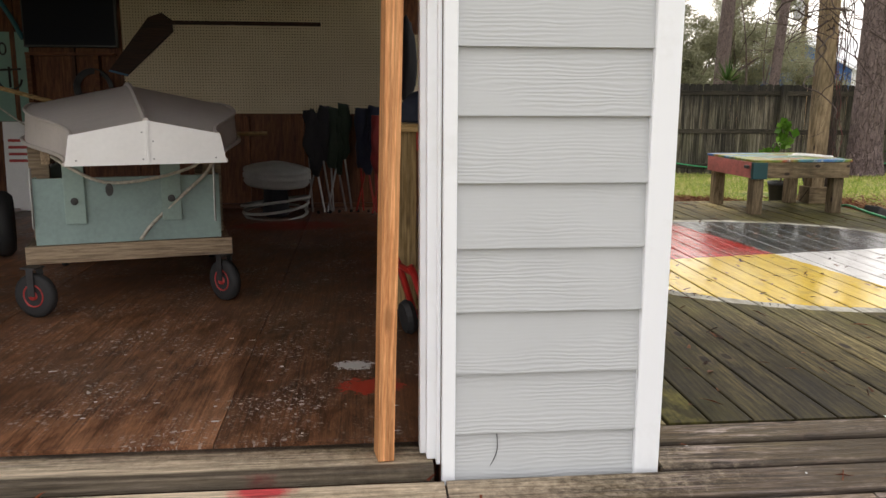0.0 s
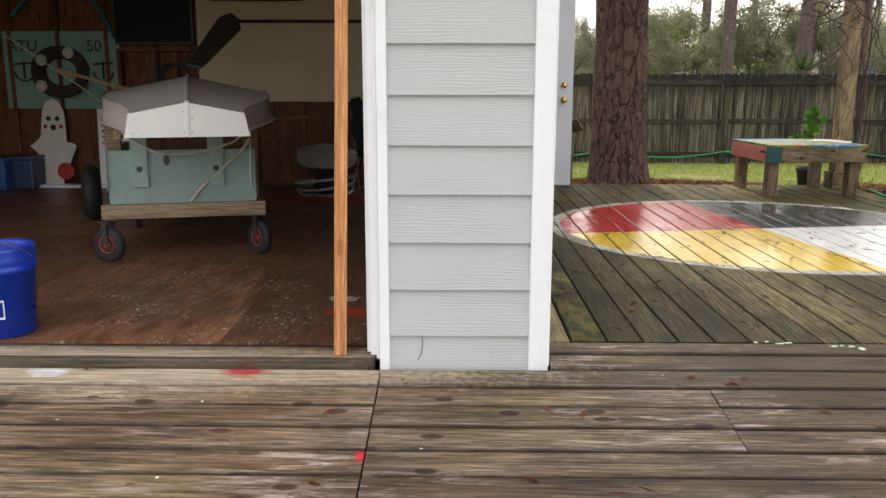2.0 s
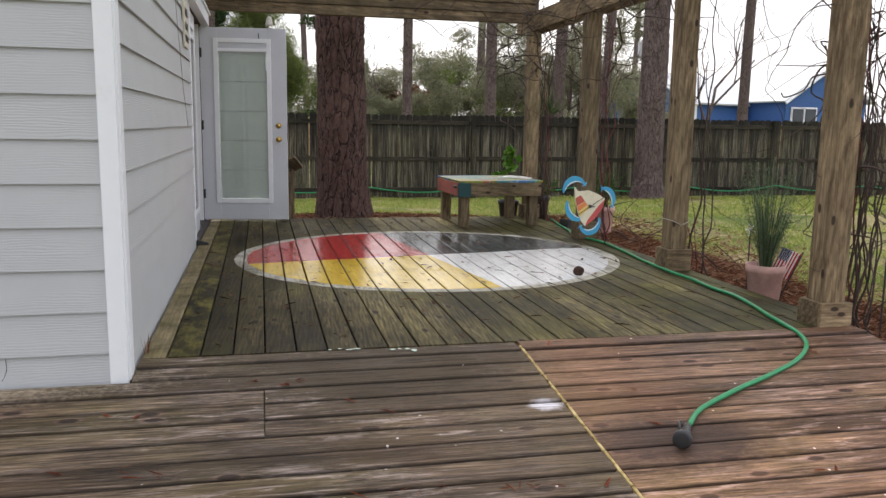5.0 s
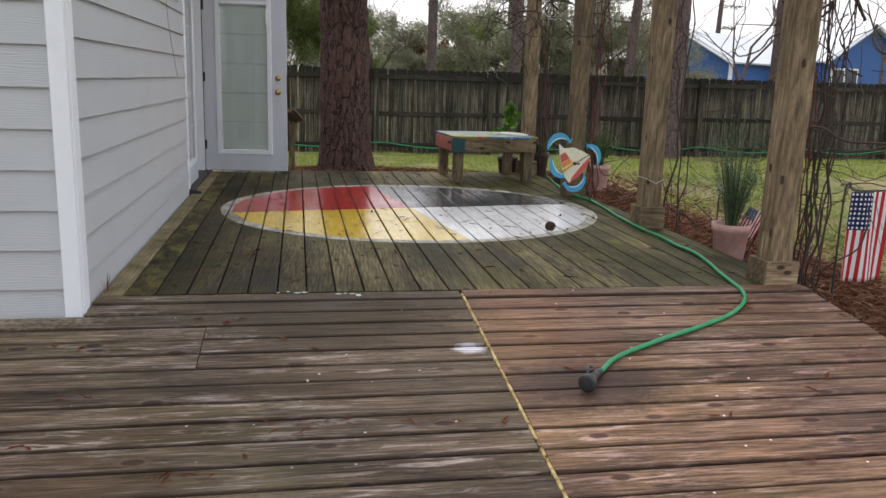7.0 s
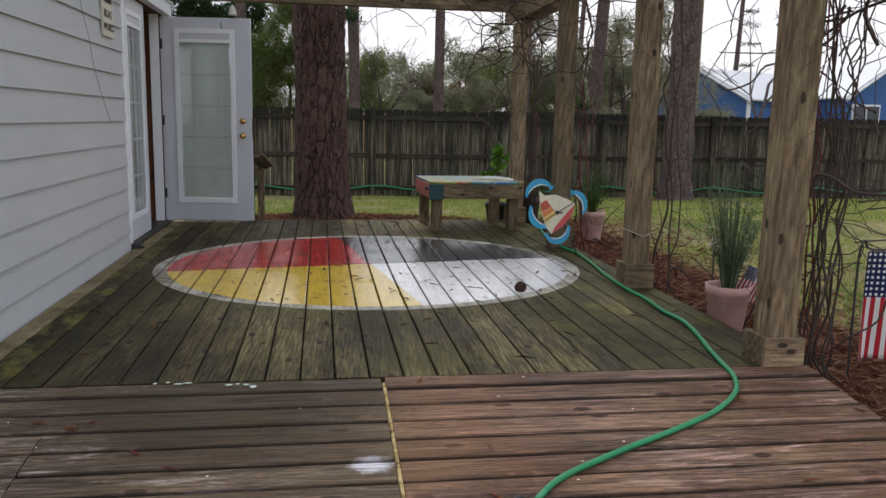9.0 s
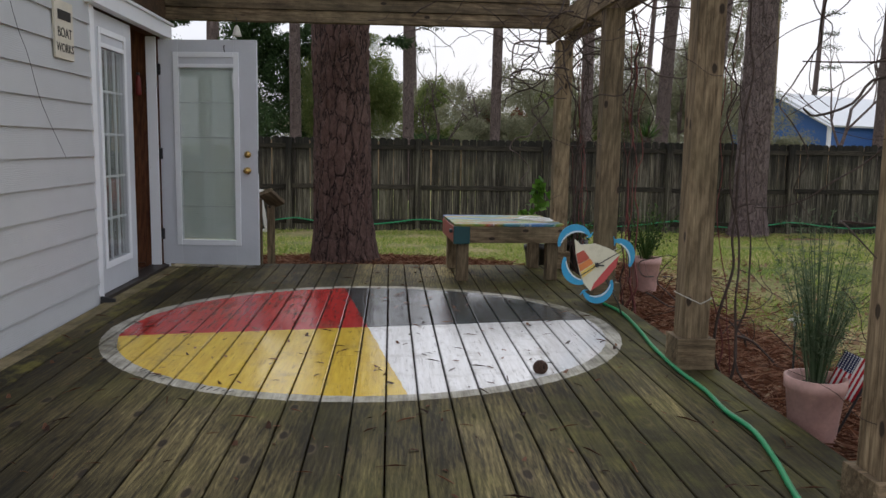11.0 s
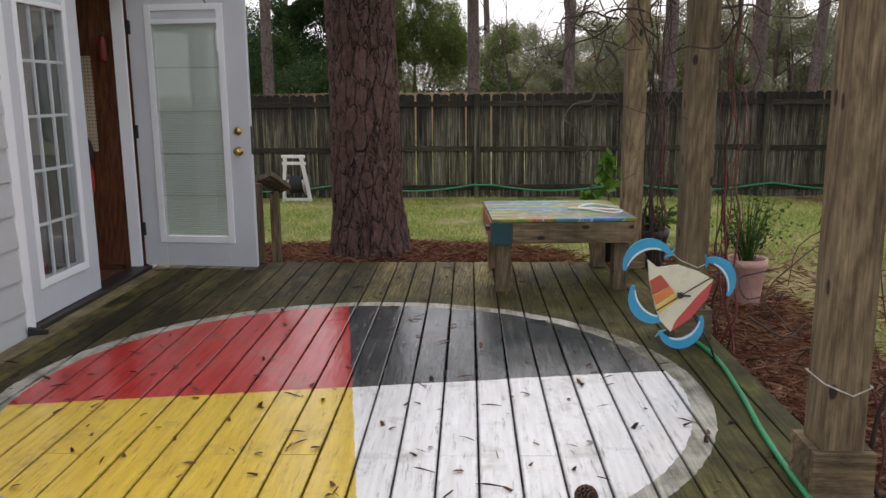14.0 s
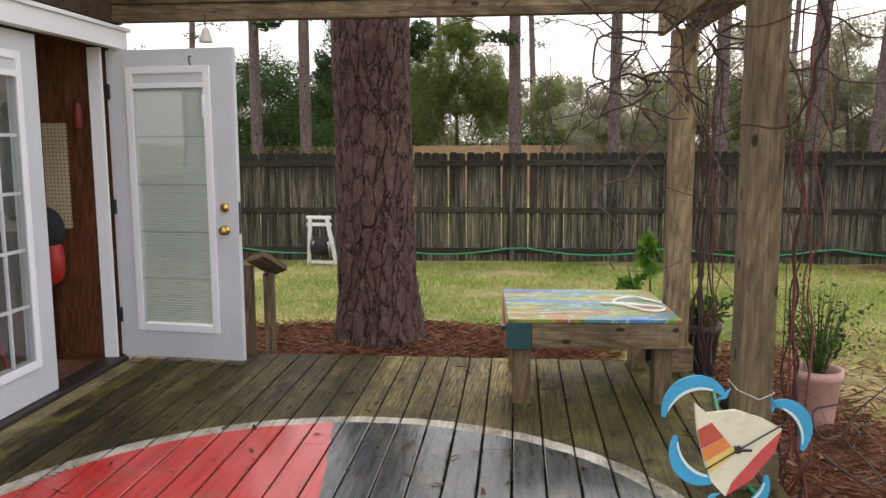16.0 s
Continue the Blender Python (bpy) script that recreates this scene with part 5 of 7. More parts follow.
part("plate", lathe([(0.004, -0.004), (0.02, -0.004), (0.022, 0), (0.02, 0.004), (0.004, 0.004)], 16, None, pose(0, 0, 0, 90, 0, 0) @ Matrix.Diagonal((0.8, 1.4, 1, 1))), M_BLACKMETAL, tag)
for x in (-0.43, 0.40):
    rod = thing("tie_rod", "thin hanging steel rod beside the dolly panel", "rod", DOLLY @ pose(x, -0.022, 0.42))
    part("bar", tube([(0, 0, 0), (0.003, 0, 0.29)], 0.006, 6), M_STEEL, rod)

# ---- garage back wall ----
BW = 7.995
peg = thing("pegboard", "cream perforated hardboard on the back wall", "pegboard", pose(0, BW, 0))
k = Nodes("cream_pegboard")
vx = k.split(k.coords("Object"))
def cell(a):
    return k.math("SUBTRACT", k.math("FRACT", k.math("MULTIPLY", a, 1 / 0.0254)), 0.5)
hx, hz = cell(vx[0]), cell(vx[2])
hole = k.math("LESS_THAN", k.math("ADD", k.math("MULTIPLY", hx, hx), k.math("MULTIPLY", hz, hz)), 0.035)
mott = k.noise(k.coords("Object"), 2.2, 4)
M_PEG = k.done(k.mix(hole, k.ramp(mott, [(0.3, (0.54, 0.45, 0.30)), (0.7, (0.66, 0.56, 0.39))]), (0.03, 0.02, 0.012)), 0.6)
part("sheet", box(-1.745, -0.018, 0.875, 0.62, -0.012, 2.10), M_PEG, peg)
part("side_sheet", box(0.76, -0.018, 0.90, 0.93, -0.012, 1.60), M_PEG, peg)
part("batten", box(-1.745, -0.012, 0.885, 0.62, 0.0, 0.905), M_PANEL, peg)
part("batten", box(-1.745, -0.012, 2.06, 0.62, 0.0, 2.085), M_PANEL, peg)
backing = thing("wall_framing", "brown wooden studs and base plate of the back wall", "studs", kind="structure")
for i in range(13):
    upright_box("wall_stud", (-5.2 + 0.5 * i, 7.96, 0.0, -5.16 + 0.5 * i, 7.9985, 0.85 if i > 6 else 2.48), M_PANEL, backing)
part("base_plate", box(-5.2, 7.95, 0.0, 1.05, 7.9985, 0.04), M_PANEL, backing)

tv = thing("wall_screen", "black flat screen on the back wall", "screen", pose(-2.165, BW - 0.06, 1.45))
part("bezel", box(-0.40, -0.03, 0, 0.40, 0.015, 0.46, 0.008), M_BLACKMETAL, tv)
part("panel", box(-0.385, -0.033, 0.018, 0.385, -0.0305, 0.445), plain("dark_screen_glass", (0.006, 0.008, 0.014), 0.6, 0.1, 3, 0, 0.1, 0.15), tv)
part("bracket", box(-0.1, 0.015, 0.15, 0.1, 0.06, 0.3), M_STEEL, tv)
shelf = thing("wall_shelf", "small wooden shelf frame under the screen", "shelf", pose(-2.18, BW, 0.95))
for c in ((-0.38, -0.10, 0.43, 0.38, 0, 0.455), (-0.38, -0.09, 0, -0.34, 0, 0.43), (0.20, -0.09, 0, 0.24, 0, 0.43)):
    part("board", box(*c, bevel=0.003), M_PANEL, shelf)
coil = thing("cable_coil", "coil of black cable hung on the wall", "cable", pose(-2.0, BW - 0.05, 1.10))
cl = bmesh.new()
for i in range(4):
    tube([((0.13 + 0.012 * i) * math.cos(a), -0.012 * i, (0.13 + 0.012 * i) * math.sin(a)) for a in np.linspace(0, 2 * math.pi, 28)], 0.008, 6, cl)
part("loops", cl, M_BLACKMETAL, coil)
paddle = thing("rudder_and_tiller", "dark varnished rudder blade with a long tiller", "rudder", pose(-1.40, BW - 0.05, 1.70))
bl = outline([(-0.10, 0.02), (0.02, 0.06), (0.10, 0.0), (0.11, -0.10), (-0.30, -0.48), (-0.46, -0.44)], 0.022)
part("blade", bl, M_VARNISH, paddle)
part("tiller", box(0.06, 0.0, -0.04, 1.42, 0.022, -0.005, 0.004), M_VARNISH, paddle)
part("blade_tip", outline([(-0.46, -0.44), (-0.30, -0.48), (-0.315, -0.495), (-0.47, -0.455)], 0.024), plain("blue_edge_paint", (0.03, 0.12, 0.25), 0.5), paddle, "blue painted tip")
rack = thing("hanging_rack", "dark canopy frame hung above the pegboard", "rack", pose(-1.15, BW - 0.30, 1.875))
part("tray", outline([(-0.50, 0.14), (0.50, 0.14), (0.50, 0.0), (-0.42, 0.0)], 0.25), plain("maroon_cloth", (0.05, 0.02, 0.025), 0.9), rack)
for x in (-0.25, 0.18, 0.44):
    part("cord", tube([(x, -0.004, 0.0), (x - 0.03, -0.004, 0.3), (x - 0.05, 0, 0.6)], 0.005, 6), M_ROPE, rack)

banner = thing("banner", "pale green cloth banner with hand-drawn lettering and anchors", "banner", pose(-3.13, BW - 0.02, 0.80))
part("cloth", box(-0.62, -0.006, 0, 0.58, 0.0, 0.78), plain("pale_green_cloth", (0.20, 0.33, 0.27), 0.9, 0.12, 5), banner)
letters("501", 0.16, pose(0.36, -0.008, 0.58, 90, 0, 0), M_INK, banner)
letters("ATU", 0.16, pose(-0.42, -0.008, 0.58, 90, 0, 0), M_INK, banner)
for x in (-0.42, 0.40):
    an = tube([(x, -0.009, 0.30), (x, -0.009, 0.48)], 0.011, 6)
    tube([(x - 0.10, -0.009, 0.45), (x + 0.10, -0.009, 0.46)], 0.010, 6, an)
    tube([(x + 0.10 * math.cos(a), -0.009, 0.37 + 0.09 * math.sin(a)) for a in np.linspace(math.pi, 2 * math.pi, 10)], 0.010, 6, an)
    part("anchor_mark", an, M_INK, banner)
wr = thing("wreath", "dark round wreath with pale patches on the banner", "wreath", pose(-3.15, BW - 0.06, 1.17))
t = bmesh.new()
for i in range(3):
    tube([((0.17 + 0.03 * i) * math.cos(a) * 1.15, -0.02 * i, (0.17 + 0.03 * i) * math.sin(a)) for a in np.linspace(0, 2 * math.pi, 26)], 0.035, 8, t)
part("ring", t, plain("dark_leafy_ring", (0.05, 0.035, 0.025), 0.95, 0.5, 14), wr)
for x, z in ((-0.16, 0.12), (0.12, 0.19), (-0.18, -0.14)):
    part("patch", lathe([(0.01, 0), (0.06, 0.005), (0.055, 0.02), (0.01, 0.03)], 9, None, pose(x, -0.07, z, 90, 0, 0)), M_ROPE, wr)
pipe = thing("wall_hose", "teal hose hung in an arch on the wall", "hose", pose(-3.0, BW - 0.05, 1.6))
part("bend", tube(smooth_line([(-0.62, 0, 0.12), (-0.42, 0, 0.32), (-0.10, 0, 0.52), (0.12, 0, 0.42), (0.30, 0, 0.16), (0.42, 0, -0.08)], 6), 0.02, 8), plain("teal_rubber", (0.03, 0.13, 0.15), 0.6), pipe)
rodf = thing("fishing_rod", "thin pale fishing rod leaning across the banner", "rod", pose(0, 0, 0))
part("blank", tube([(-3.5, 7.55, 1.52), (-2.85, 7.6, 1.05), (-2.5, 7.7, 0.75), (-2.45, 7.7, 0.1)], 0.008, 6), M_ROPE, rodf)

ghost = thing("painted_cutout", "white painted wooden cut-out standing against the wall", "cutout", pose(-3.27, BW - 0.14, 0.0, -4, 0, 0))
go = [(-0.20, 0.0), (0.08, 0.0), (0.10, 0.10), (0.16, 0.20), (0.22, 0.32), (0.27, 0.42), (0.22, 0.45), (0.15, 0.46), (0.145, 0.66), (0.13, 0.78), (0.08, 0.87), (0.0, 0.905), (-0.08, 0.87), (-0.13, 0.78), (-0.145, 0.66), (-0.16, 0.52), (-0.24, 0.45), (-0.30, 0.42), (-0.22, 0.36), (-0.16, 0.26)]
part("panel", outline([(x * 0.85, z) for x, z in go], 0.018), plain("white_craft_paint", (0.72, 0.66, 0.60), 0.6, 0.08), ghost)
for x, z, r, cmat in ((-0.05, 0.70, 0.026, M_INK), (0.05, 0.70, 0.026, M_INK), (0.0, 0.61, 0.03, M_INK), (-0.09, 0.62, 0.022, M_REDPAINT), (0.09, 0.62, 0.022, M_REDPAINT), (0.12, 0.16, 0.09, M_REDPAINT)):
    part("painted_spot", lathe([(r * 0.2, 0), (r, 0.001), (r, 0.003), (r * 0.2, 0.004)], 14, None, pose(x * 0.9, -0.001, z, 90, 0, 0)), cmat, ghost)
board2 = thing("painted_board", "white board with red lettering bars behind the dinghy", "board", pose(-2.62, BW - 0.1, 0.0, -3, 0, 0))
part("panel", box(-0.2, 0, 0, 0.2, 0.02, 0.80, 0.003), M_BOWWHITE, board2)
for i in range(4):
    part("bar", box(-0.16, -0.003, 0.62 - 0.06 * i, 0.1, -0.0005, 0.645 - 0.06 * i), M_REDPAINT, board2)
for x, y, c in ((-3.75, 7.6, (0.02, 0.08, 0.25)), (-3.55, 7.75, (0.03, 0.05, 0.12))):
    bx = thing("storage_tub", "dark blue plastic storage tub on the floor", "tub", pose(x, y, 0))
    part("tub", box(-0.17, -0.14, 0.0, 0.17, 0.14, 0.30, 0.02), plain("tub_plastic", c, 0.4), bx)
    part("lid", box(-0.18, -0.15, 0.302, 0.18, 0.15, 0.33, 0.01), plain("tub_lid_plastic", tuple(q * 1.6 for q in c), 0.4), bx)
plank = thing("floor_plank", "pale white plank lying along the back wall", "plank", pose(-3.6, 7.80, 0.0))
part("board", box(-0.9, -0.07, 0.0, 0.9, 0.07, 0.03, 0.004), M_BOWWHITE, plank)
tyre = thing("trailer_wheel", "black rubber wheel standing beside the dolly", "wheel", pose(-1.95, 5.75, 0.215, 0, 0, 20))
part("tyre", lathe([(0.11, -0.05), (0.18, -0.06), (0.21, -0.03), (0.215, 0), (0.21, 0.03), (0.18, 0.06), (0.11, 0.05)], 32, None, pose(0, 0, 0, 0, 90, 0)), M_RUBBER, tyre, "", True)
part("rim", lathe([(0.02, -0.03), (0.11, -0.045), (0.115, 0.0), (0.11, 0.045), (0.02, 0.03)], 24, None, pose(0, 0, 0, 0, 90, 0)), M_STEEL, tyre, "", True)
stick = thing("stakes", "bundle of yellow wooden stakes behind the dinghy", "stakes")
part("stake", tube([(-2.75, 7.0, 1.18), (-1.9, 6.7, 0.98)], 0.018, 6), M_PINE, stick)
lo = thing("oar_shaft", "pale wooden shaft end lying across the dolly rail", "oar")
part("shaft", tube([(-0.75, 5.3, 0.80), (-0.42, 5.75, 0.795), (-0.27, 5.95, 0.79)], 0.014, 8), M_PINE, lo)

# Reel of white tubing, folding chairs
reel = thing("tube_coil", "large coil of grey-white flat tubing on the floor", "coil", pose(-0.38, 7.45, 0.0))
M_TUBING = plain("grey_white_tubing", (0.36, 0.36, 0.34), 0.6, 0.15, 8)
part("coil", lathe([(0.06, 0.30), (0.06, 0.47)] + [(0.07 + 0.026 * q + dr, 0.475 - 0.006 * q + dz) for q in range(7) for dr, dz in ((0.0, -0.012), (0.009, 0.0), (0.018, -0.004))] + [(0.285, 0.42), (0.29, 0.40), (0.272, 0.395), (0.292, 0.37), (0.29, 0.345), (0.27, 0.34), (0.285, 0.31), (0.26, 0.28), (0.1, 0.27)], 40, None, pose(0, 0, 0, 4, 3, 0)), M_TUBING, reel, "", True)
for i in range(3):
    part("loop", tube([((0.27 + 0.012 * i) * math.cos(a), (0.26 + 0.01 * i) * math.sin(a), 0.03 + 0.05 * i + 0.04 * math.sin(a + i)) for a in np.linspace(0, 2 * math.pi, 30)], 0.013, 6), M_TUBING, reel)
part("stand", lathe([(0.10, 0.0), (0.12, 0.02), (0.10, 0.25)], 18), M_DARK, reel)


def folded_chair(x, y, mat, frame_mat, label, turn=0, h=0.95):
    c = thing("folding_chair", label, "chair", pose(x, y, 0, 0, 0, turn), "folded camp chairs")
    for i, (a, b) in enumerate((((-0.11, 0), (0.06, 0.02)), ((-0.05, 0.03), (-0.08, 0.0)), ((0.06, 0.0), (-0.06, 0.03)), ((0.12, 0.02), (0.02, -0.01)))):
        part("leg", tube([(a[0], a[1], 0.012), (b[0], b[1], h * 0.78)], 0.009, 6), frame_mat, c)
    for j, (ox, z0, z1, wide) in enumerate(((-0.05, 0.42, 0.97, 0.06), (0.055, 0.50, 1.0, 0.055), (0.0, 0.36, 0.88, 0.05))):
        t = lathe([(wide * (0.35 + 0.65 * math.sin(math.pi * (0.08 + 0.72 * q / 12))), h * (z0 + (z1 - z0) * q / 12)) for q in range(13)], 18)
        for v in t.verts:
            v.co.x += ox
            v.co += 0.045 * noise.noise_vector((v.co.x * 16 + x * 9, v.co.y * 16 + j * 5, v.co.z * 6)) * Vector((1, 0.7, 0.6))
        part("fabric", t, mat, c, "bunched fabric seat", True)
    for q in (-0.10, 0.0, 0.11):
        part("foot", lathe([(0.014, 0), (0.014, 0.02), (0.01, 0.025)], 8, None, pose(q, 0.01, 0)), M_RUBBER, c)
    return c


folded_chair(-0.02, 7.55, M_DARK, M_STEEL, "folded dark camp chair with steel legs")
folded_chair(0.17, 7.6, plain("dark_green_cloth", (0.02, 0.035, 0.022), 0.9), M_STEEL, "folded dark green camp chair with steel legs", 15, 0.97)
folded_chair(0.43, 7.6, plain("dark_blue_cloth", (0.025, 0.03, 0.055), 0.9), M_REDPAINT, "folded camp chair with red legs", -10)
folded_chair(0.56, 7.5, plain("red_cloth", (0.25, 0.03, 0.03), 0.9), M_REDPAINT, "folded red camp chair", 30, 0.9)

# Workbench along the side wall
bench = thing("workbench", "pine workbench along the garage wall", "workbench", pose(0, 0, 0))
part("top", box(0.54, 3.95, 0.89, 1.08, 6.2, 0.925, 0.004), M_PINE, bench)
for y in (4.0, 6.1):
    for x in (0.585, 1.03):
        s = part("leg", box(-0.405, -0.045, -0.02, 0.405, 0.045, 0.02, 0.003), M_PINE, bench)
        s.matrix_local = pose(x, y, 0.485) @ pose(0, 0, 0, 0, -90, 0) @ pose(0, 0, 0, 90, 0, 0)
    part("brace", box(0.54, y - 0.02, 0.06, 1.06, y + 0.02, 0.08, 0.003), M_PINE, bench)
part("lower_shelf", box(0.55, 3.99, 0.08, 1.06, 6.1, 0.10), M_PINE, bench)
for y in (4.0, 6.1):
    for x in (0.60, 1.0):
        part("castor", lathe([(0.01, -0.015), (0.028, -0.015), (0.03, 0), (0.028, 0.015), (0.01, 0.015)], 16, None, pose(x, y, 0.03, 0, 90, 0)), M_RUBBER, bench)
for x, y, c, lab in ((0.68, 4.2, (0.02, 0.024, 0.04), "dark folded cloth heaped on the bench"), (0.80, 4.08, (0.45, 0.46, 0.50), "pale cloth heaped on the bench")):
    cl = thing("cloth_heap", lab, "cloth", pose(x, y, 0.925))
    t = bmesh.new()
    bmesh.ops.create_icosphere(t, subdivisions=3, radius=0.12)
    for v in t.verts:
        v.co *= 1 + 0.25 * noise.noise(v.co * 14 + Vector((x * 9, 0, 0)))
        v.co.z = max(0.0, v.co.z * 0.8 + 0.05)
    part("cloth", t, plain("heap_cloth", c, 0.9, 0.3, 10), cl, "", True)
truck = thing("hand_truck", "red tubular hand truck folded by the bench", "hand truck", pose(0.66, 3.72, 0, 0, -7, 15))
for y in (-0.02, 0.20):
    part("rail", tube([(0.02, y, 0.03), (-0.03, y, 0.30), (-0.045, y, 0.34)], 0.016, 8), M_REDPAINT, truck)
part("crossbar", tube([(-0.03, -0.02, 0.30), (-0.03, 0.20, 0.30)], 0.014, 8), M_REDPAINT, truck)
part("wheel", lathe([(0.02, -0.02), (0.07, -0.022), (0.08, 0), (0.07, 0.022), (0.02, 0.02)], 20, None, pose(-0.05, 0.09, 0.082, 0, 90, 0)), M_RUBBER, truck)
for i in range(2):
    hang = thing("hanging_bag", "dark jacket hanging on the garage wall", "jacket", pose(0.78, 7.72 - 0.1 * i, 1.35))
    t = bmesh.new()
    bmesh.ops.create_icosphere(t, subdivisions=3, radius=0.2)
    for v in t.verts:
        v.co = Vector((v.co.x * 0.45, v.co.y * 0.8, v.co.z * 1.8)) * (1 + 0.2 * noise.noise(v.co * 8 + Vector((i, 0, 0))))
    part("cloth", t, M_DARK, hang, "", True)
cap = thing("red_bag", "red and dark cloth bag hanging inside the doorway", "bag", pose(0.86, 7.80, 0.92))
t = bmesh.new()
bmesh.ops.create_icosphere(t, subdivisions=3, radius=0.13)
for v in t.verts:
    v.co = Vector((v.co.x * 0.9, v.co.y * 0.6, v.co.z * 1.1)) * (1 + 0.15 * noise.noise(v.co * 9))
part("cloth", t, M_DARK, cap, "", True)
t = bmesh.new()
bmesh.ops.create_icosphere(t, subdivisions=3, radius=0.13)
for v in t.verts:
    v.co = Vector((v.co.x * 0.8, v.co.y * 0.55, v.co.z * 1.4 - 0.2)) * (1 + 0.12 * noise.noise(v.co * 9))
part("flap", t, M_REDPAINT, cap, "red lower cloth", True)
ext = thing("wall_canister", "red canister hung on the wall", "canister", pose(1.06, 7.90, 1.56))
part("body", lathe([(0.02, 0.0), (0.026, 0.01), (0.026, 0.12), (0.02, 0.15), (0.012, 0.18)], 16), plain("dull_red_enamel", (0.16, 0.015, 0.012), 0.5), ext, "", True)
part("valve", box(-0.012, -0.02, 0.18, 0.012, 0.02, 0.20, 0.003), M_BLACKMETAL, ext)

# ---- deck things ----
TB = pose(3.858, 7.19, 0.0, 0, 0, 2.5)
table = thing("play_table", "low wooden table with paint-splashed slats and a teal corner", "table", TB)
k = Nodes("splashed_table_paint")
vv = k.coords("Object")
a = k.split(vv)
rndm = k.math("MULTIPLY", k.random(), 29.0)
hue = k.noise(k.coords("Object", (1.1, 2.2, 1), rndm), 1.9, 4, 0.6)
base = k.ramp(hue, [(0.30, (0.02, 0.10, 0.30)), (0.38, (0.09, 0.22, 0.40)), (0.44, (0.05, 0.20, 0.18)), (0.49, (0.17, 0.24, 0.04)), (0.54, (0.27, 0.29, 0.06)), (0.59, (0.36, 0.08, 0.03)), (0.66, (0.26, 0.17, 0.08)), (0.74, (0.36, 0.22, 0.06))])
dab = k.ramp(k.noise(k.coords("Object", (1.6, 5, 1), rndm), 7, 5, 0.7), [(0.57, 0.0), (0.62, 1.0)])
bare = k.ramp(k.noise(k.coords("Object", (2, 12, 1), rndm), 3, 5, 0.7), [(0.50, 0.0), (0.62, 0.8)])
base = k.mix(bare, base, (0.10, 0.065, 0.04))
M_SPLASH = k.done(k.mix(k.math("MULTIPLY", dab, 0.75), base, (0.50, 0.55, 0.55)), 0.45, k.noise(vv, 40, 3), 0.2, 0.003, 0.0, 0.35)
for i in range(7):
    s = part("top_slat", box(-0.475, -0.062, -0.011, 0.475, 0.062, 0.011, 0.004), M_SPLASH, table)
    s.matrix_local = pose(0.475 + random.uniform(-0.004, 0.004), 0.062 + 0.131 * i, 0.486)
M_TEAL = plain("dark_teal_paint", (0.006, 0.055, 0.06), 0.45, 0.15, 8)
s = part("apron", box(-0.40, -0.018, -0.07, 0.40, 0.018, 0.07, 0.004), M_POST, table)
s.matrix_local = pose(0.535, 0.022, 0.402)
part("painted_corner", box(-0.005, 0.0, 0.325, 0.134, 0.041, 0.474, 0.004), M_TEAL, table, "dark teal painted apron corner")
s = part("apron", box(-0.41, -0.018, -0.07, 0.41, 0.018, 0.07, 0.004), M_POST, table)
s.matrix_local = pose(0.475, 0.89, 0.402)
for x, mm in ((0.013, plain("red_white_scuffed_paint", (0.42, 0.12, 0.10), 0.5, 0.4, 10)), (0.917, M_POST)):
    s = part("apron", box(-0.42, -0.018, -0.07, 0.42, 0.018, 0.07, 0.004), mm, table)
    s.matrix_local = pose(x, 0.465, 0.402, 0, 0, 90)
for x in (0.082, 0.865):
    for y in (0.095, 0.82):
        s = part("leg", box(-0.2355, -0.05, -0.05, 0.2355, 0.05, 0.05, 0.005), M_POST, table)
        s.matrix_local = pose(x, y, 0.2355, 0, -90, 0)
hndl = part("side_handle", box(-0.035, 0.06, 0.415, -0.007, 0.12, 0.445, 0.006), M_BLACKMETAL, table)
loop = thing("white_cord", "looped white cord lying on the table", "cord", TB @ pose(0.73, 0.34, 0.505))
part("loop", tube(smooth_line([(-0.16, 0.08, 0), (-0.05, 0.02, 0.004), (0.08, -0.14, 0), (0.17, -0.12, 0.003), (0.16, -0.02, 0), (0.02, 0.0, 0.008), (-0.08, 0.12, 0), (0.05, 0.26, 0.004), (0.2, 0.1, 0.0)], 8), 0.007, 7), M_BOWWHITE, loop)

cone = thing("pine_cone", "brown pine cone lying on the painted deck", "pine cone", pose(4.085, 4.40, 0.028, 75, 0, 30))
cb = bmesh.new()
for ring_i in range(9):
    z = -0.035 + 0.0085 * ring_i
    r = 0.028 * math.sin(math.pi * (ring_i + 1.2) / 11)
    for j in range(9):
        aa = 2 * math.pi * (j + 0.5 * (ring_i % 2)) / 9
        box(-0.006, -0.008, -0.003, 0.010, 0.008, 0.003, 0.0, cb, pose(r * math.cos(aa), r * math.sin(aa), z, 0, -35, math.degrees(aa)))
part("scales", cb, plain("brown_cone", (0.07, 0.035, 0.022), 0.8, 0.3, 30), cone)
part("core", lathe([(0.005, -0.04), (0.02, -0.025), (0.023, 0.0), (0.016, 0.025), (0.004, 0.042)], 12), plain("dark_cone_core", (0.03, 0.016, 0.011), 0.9), cone)

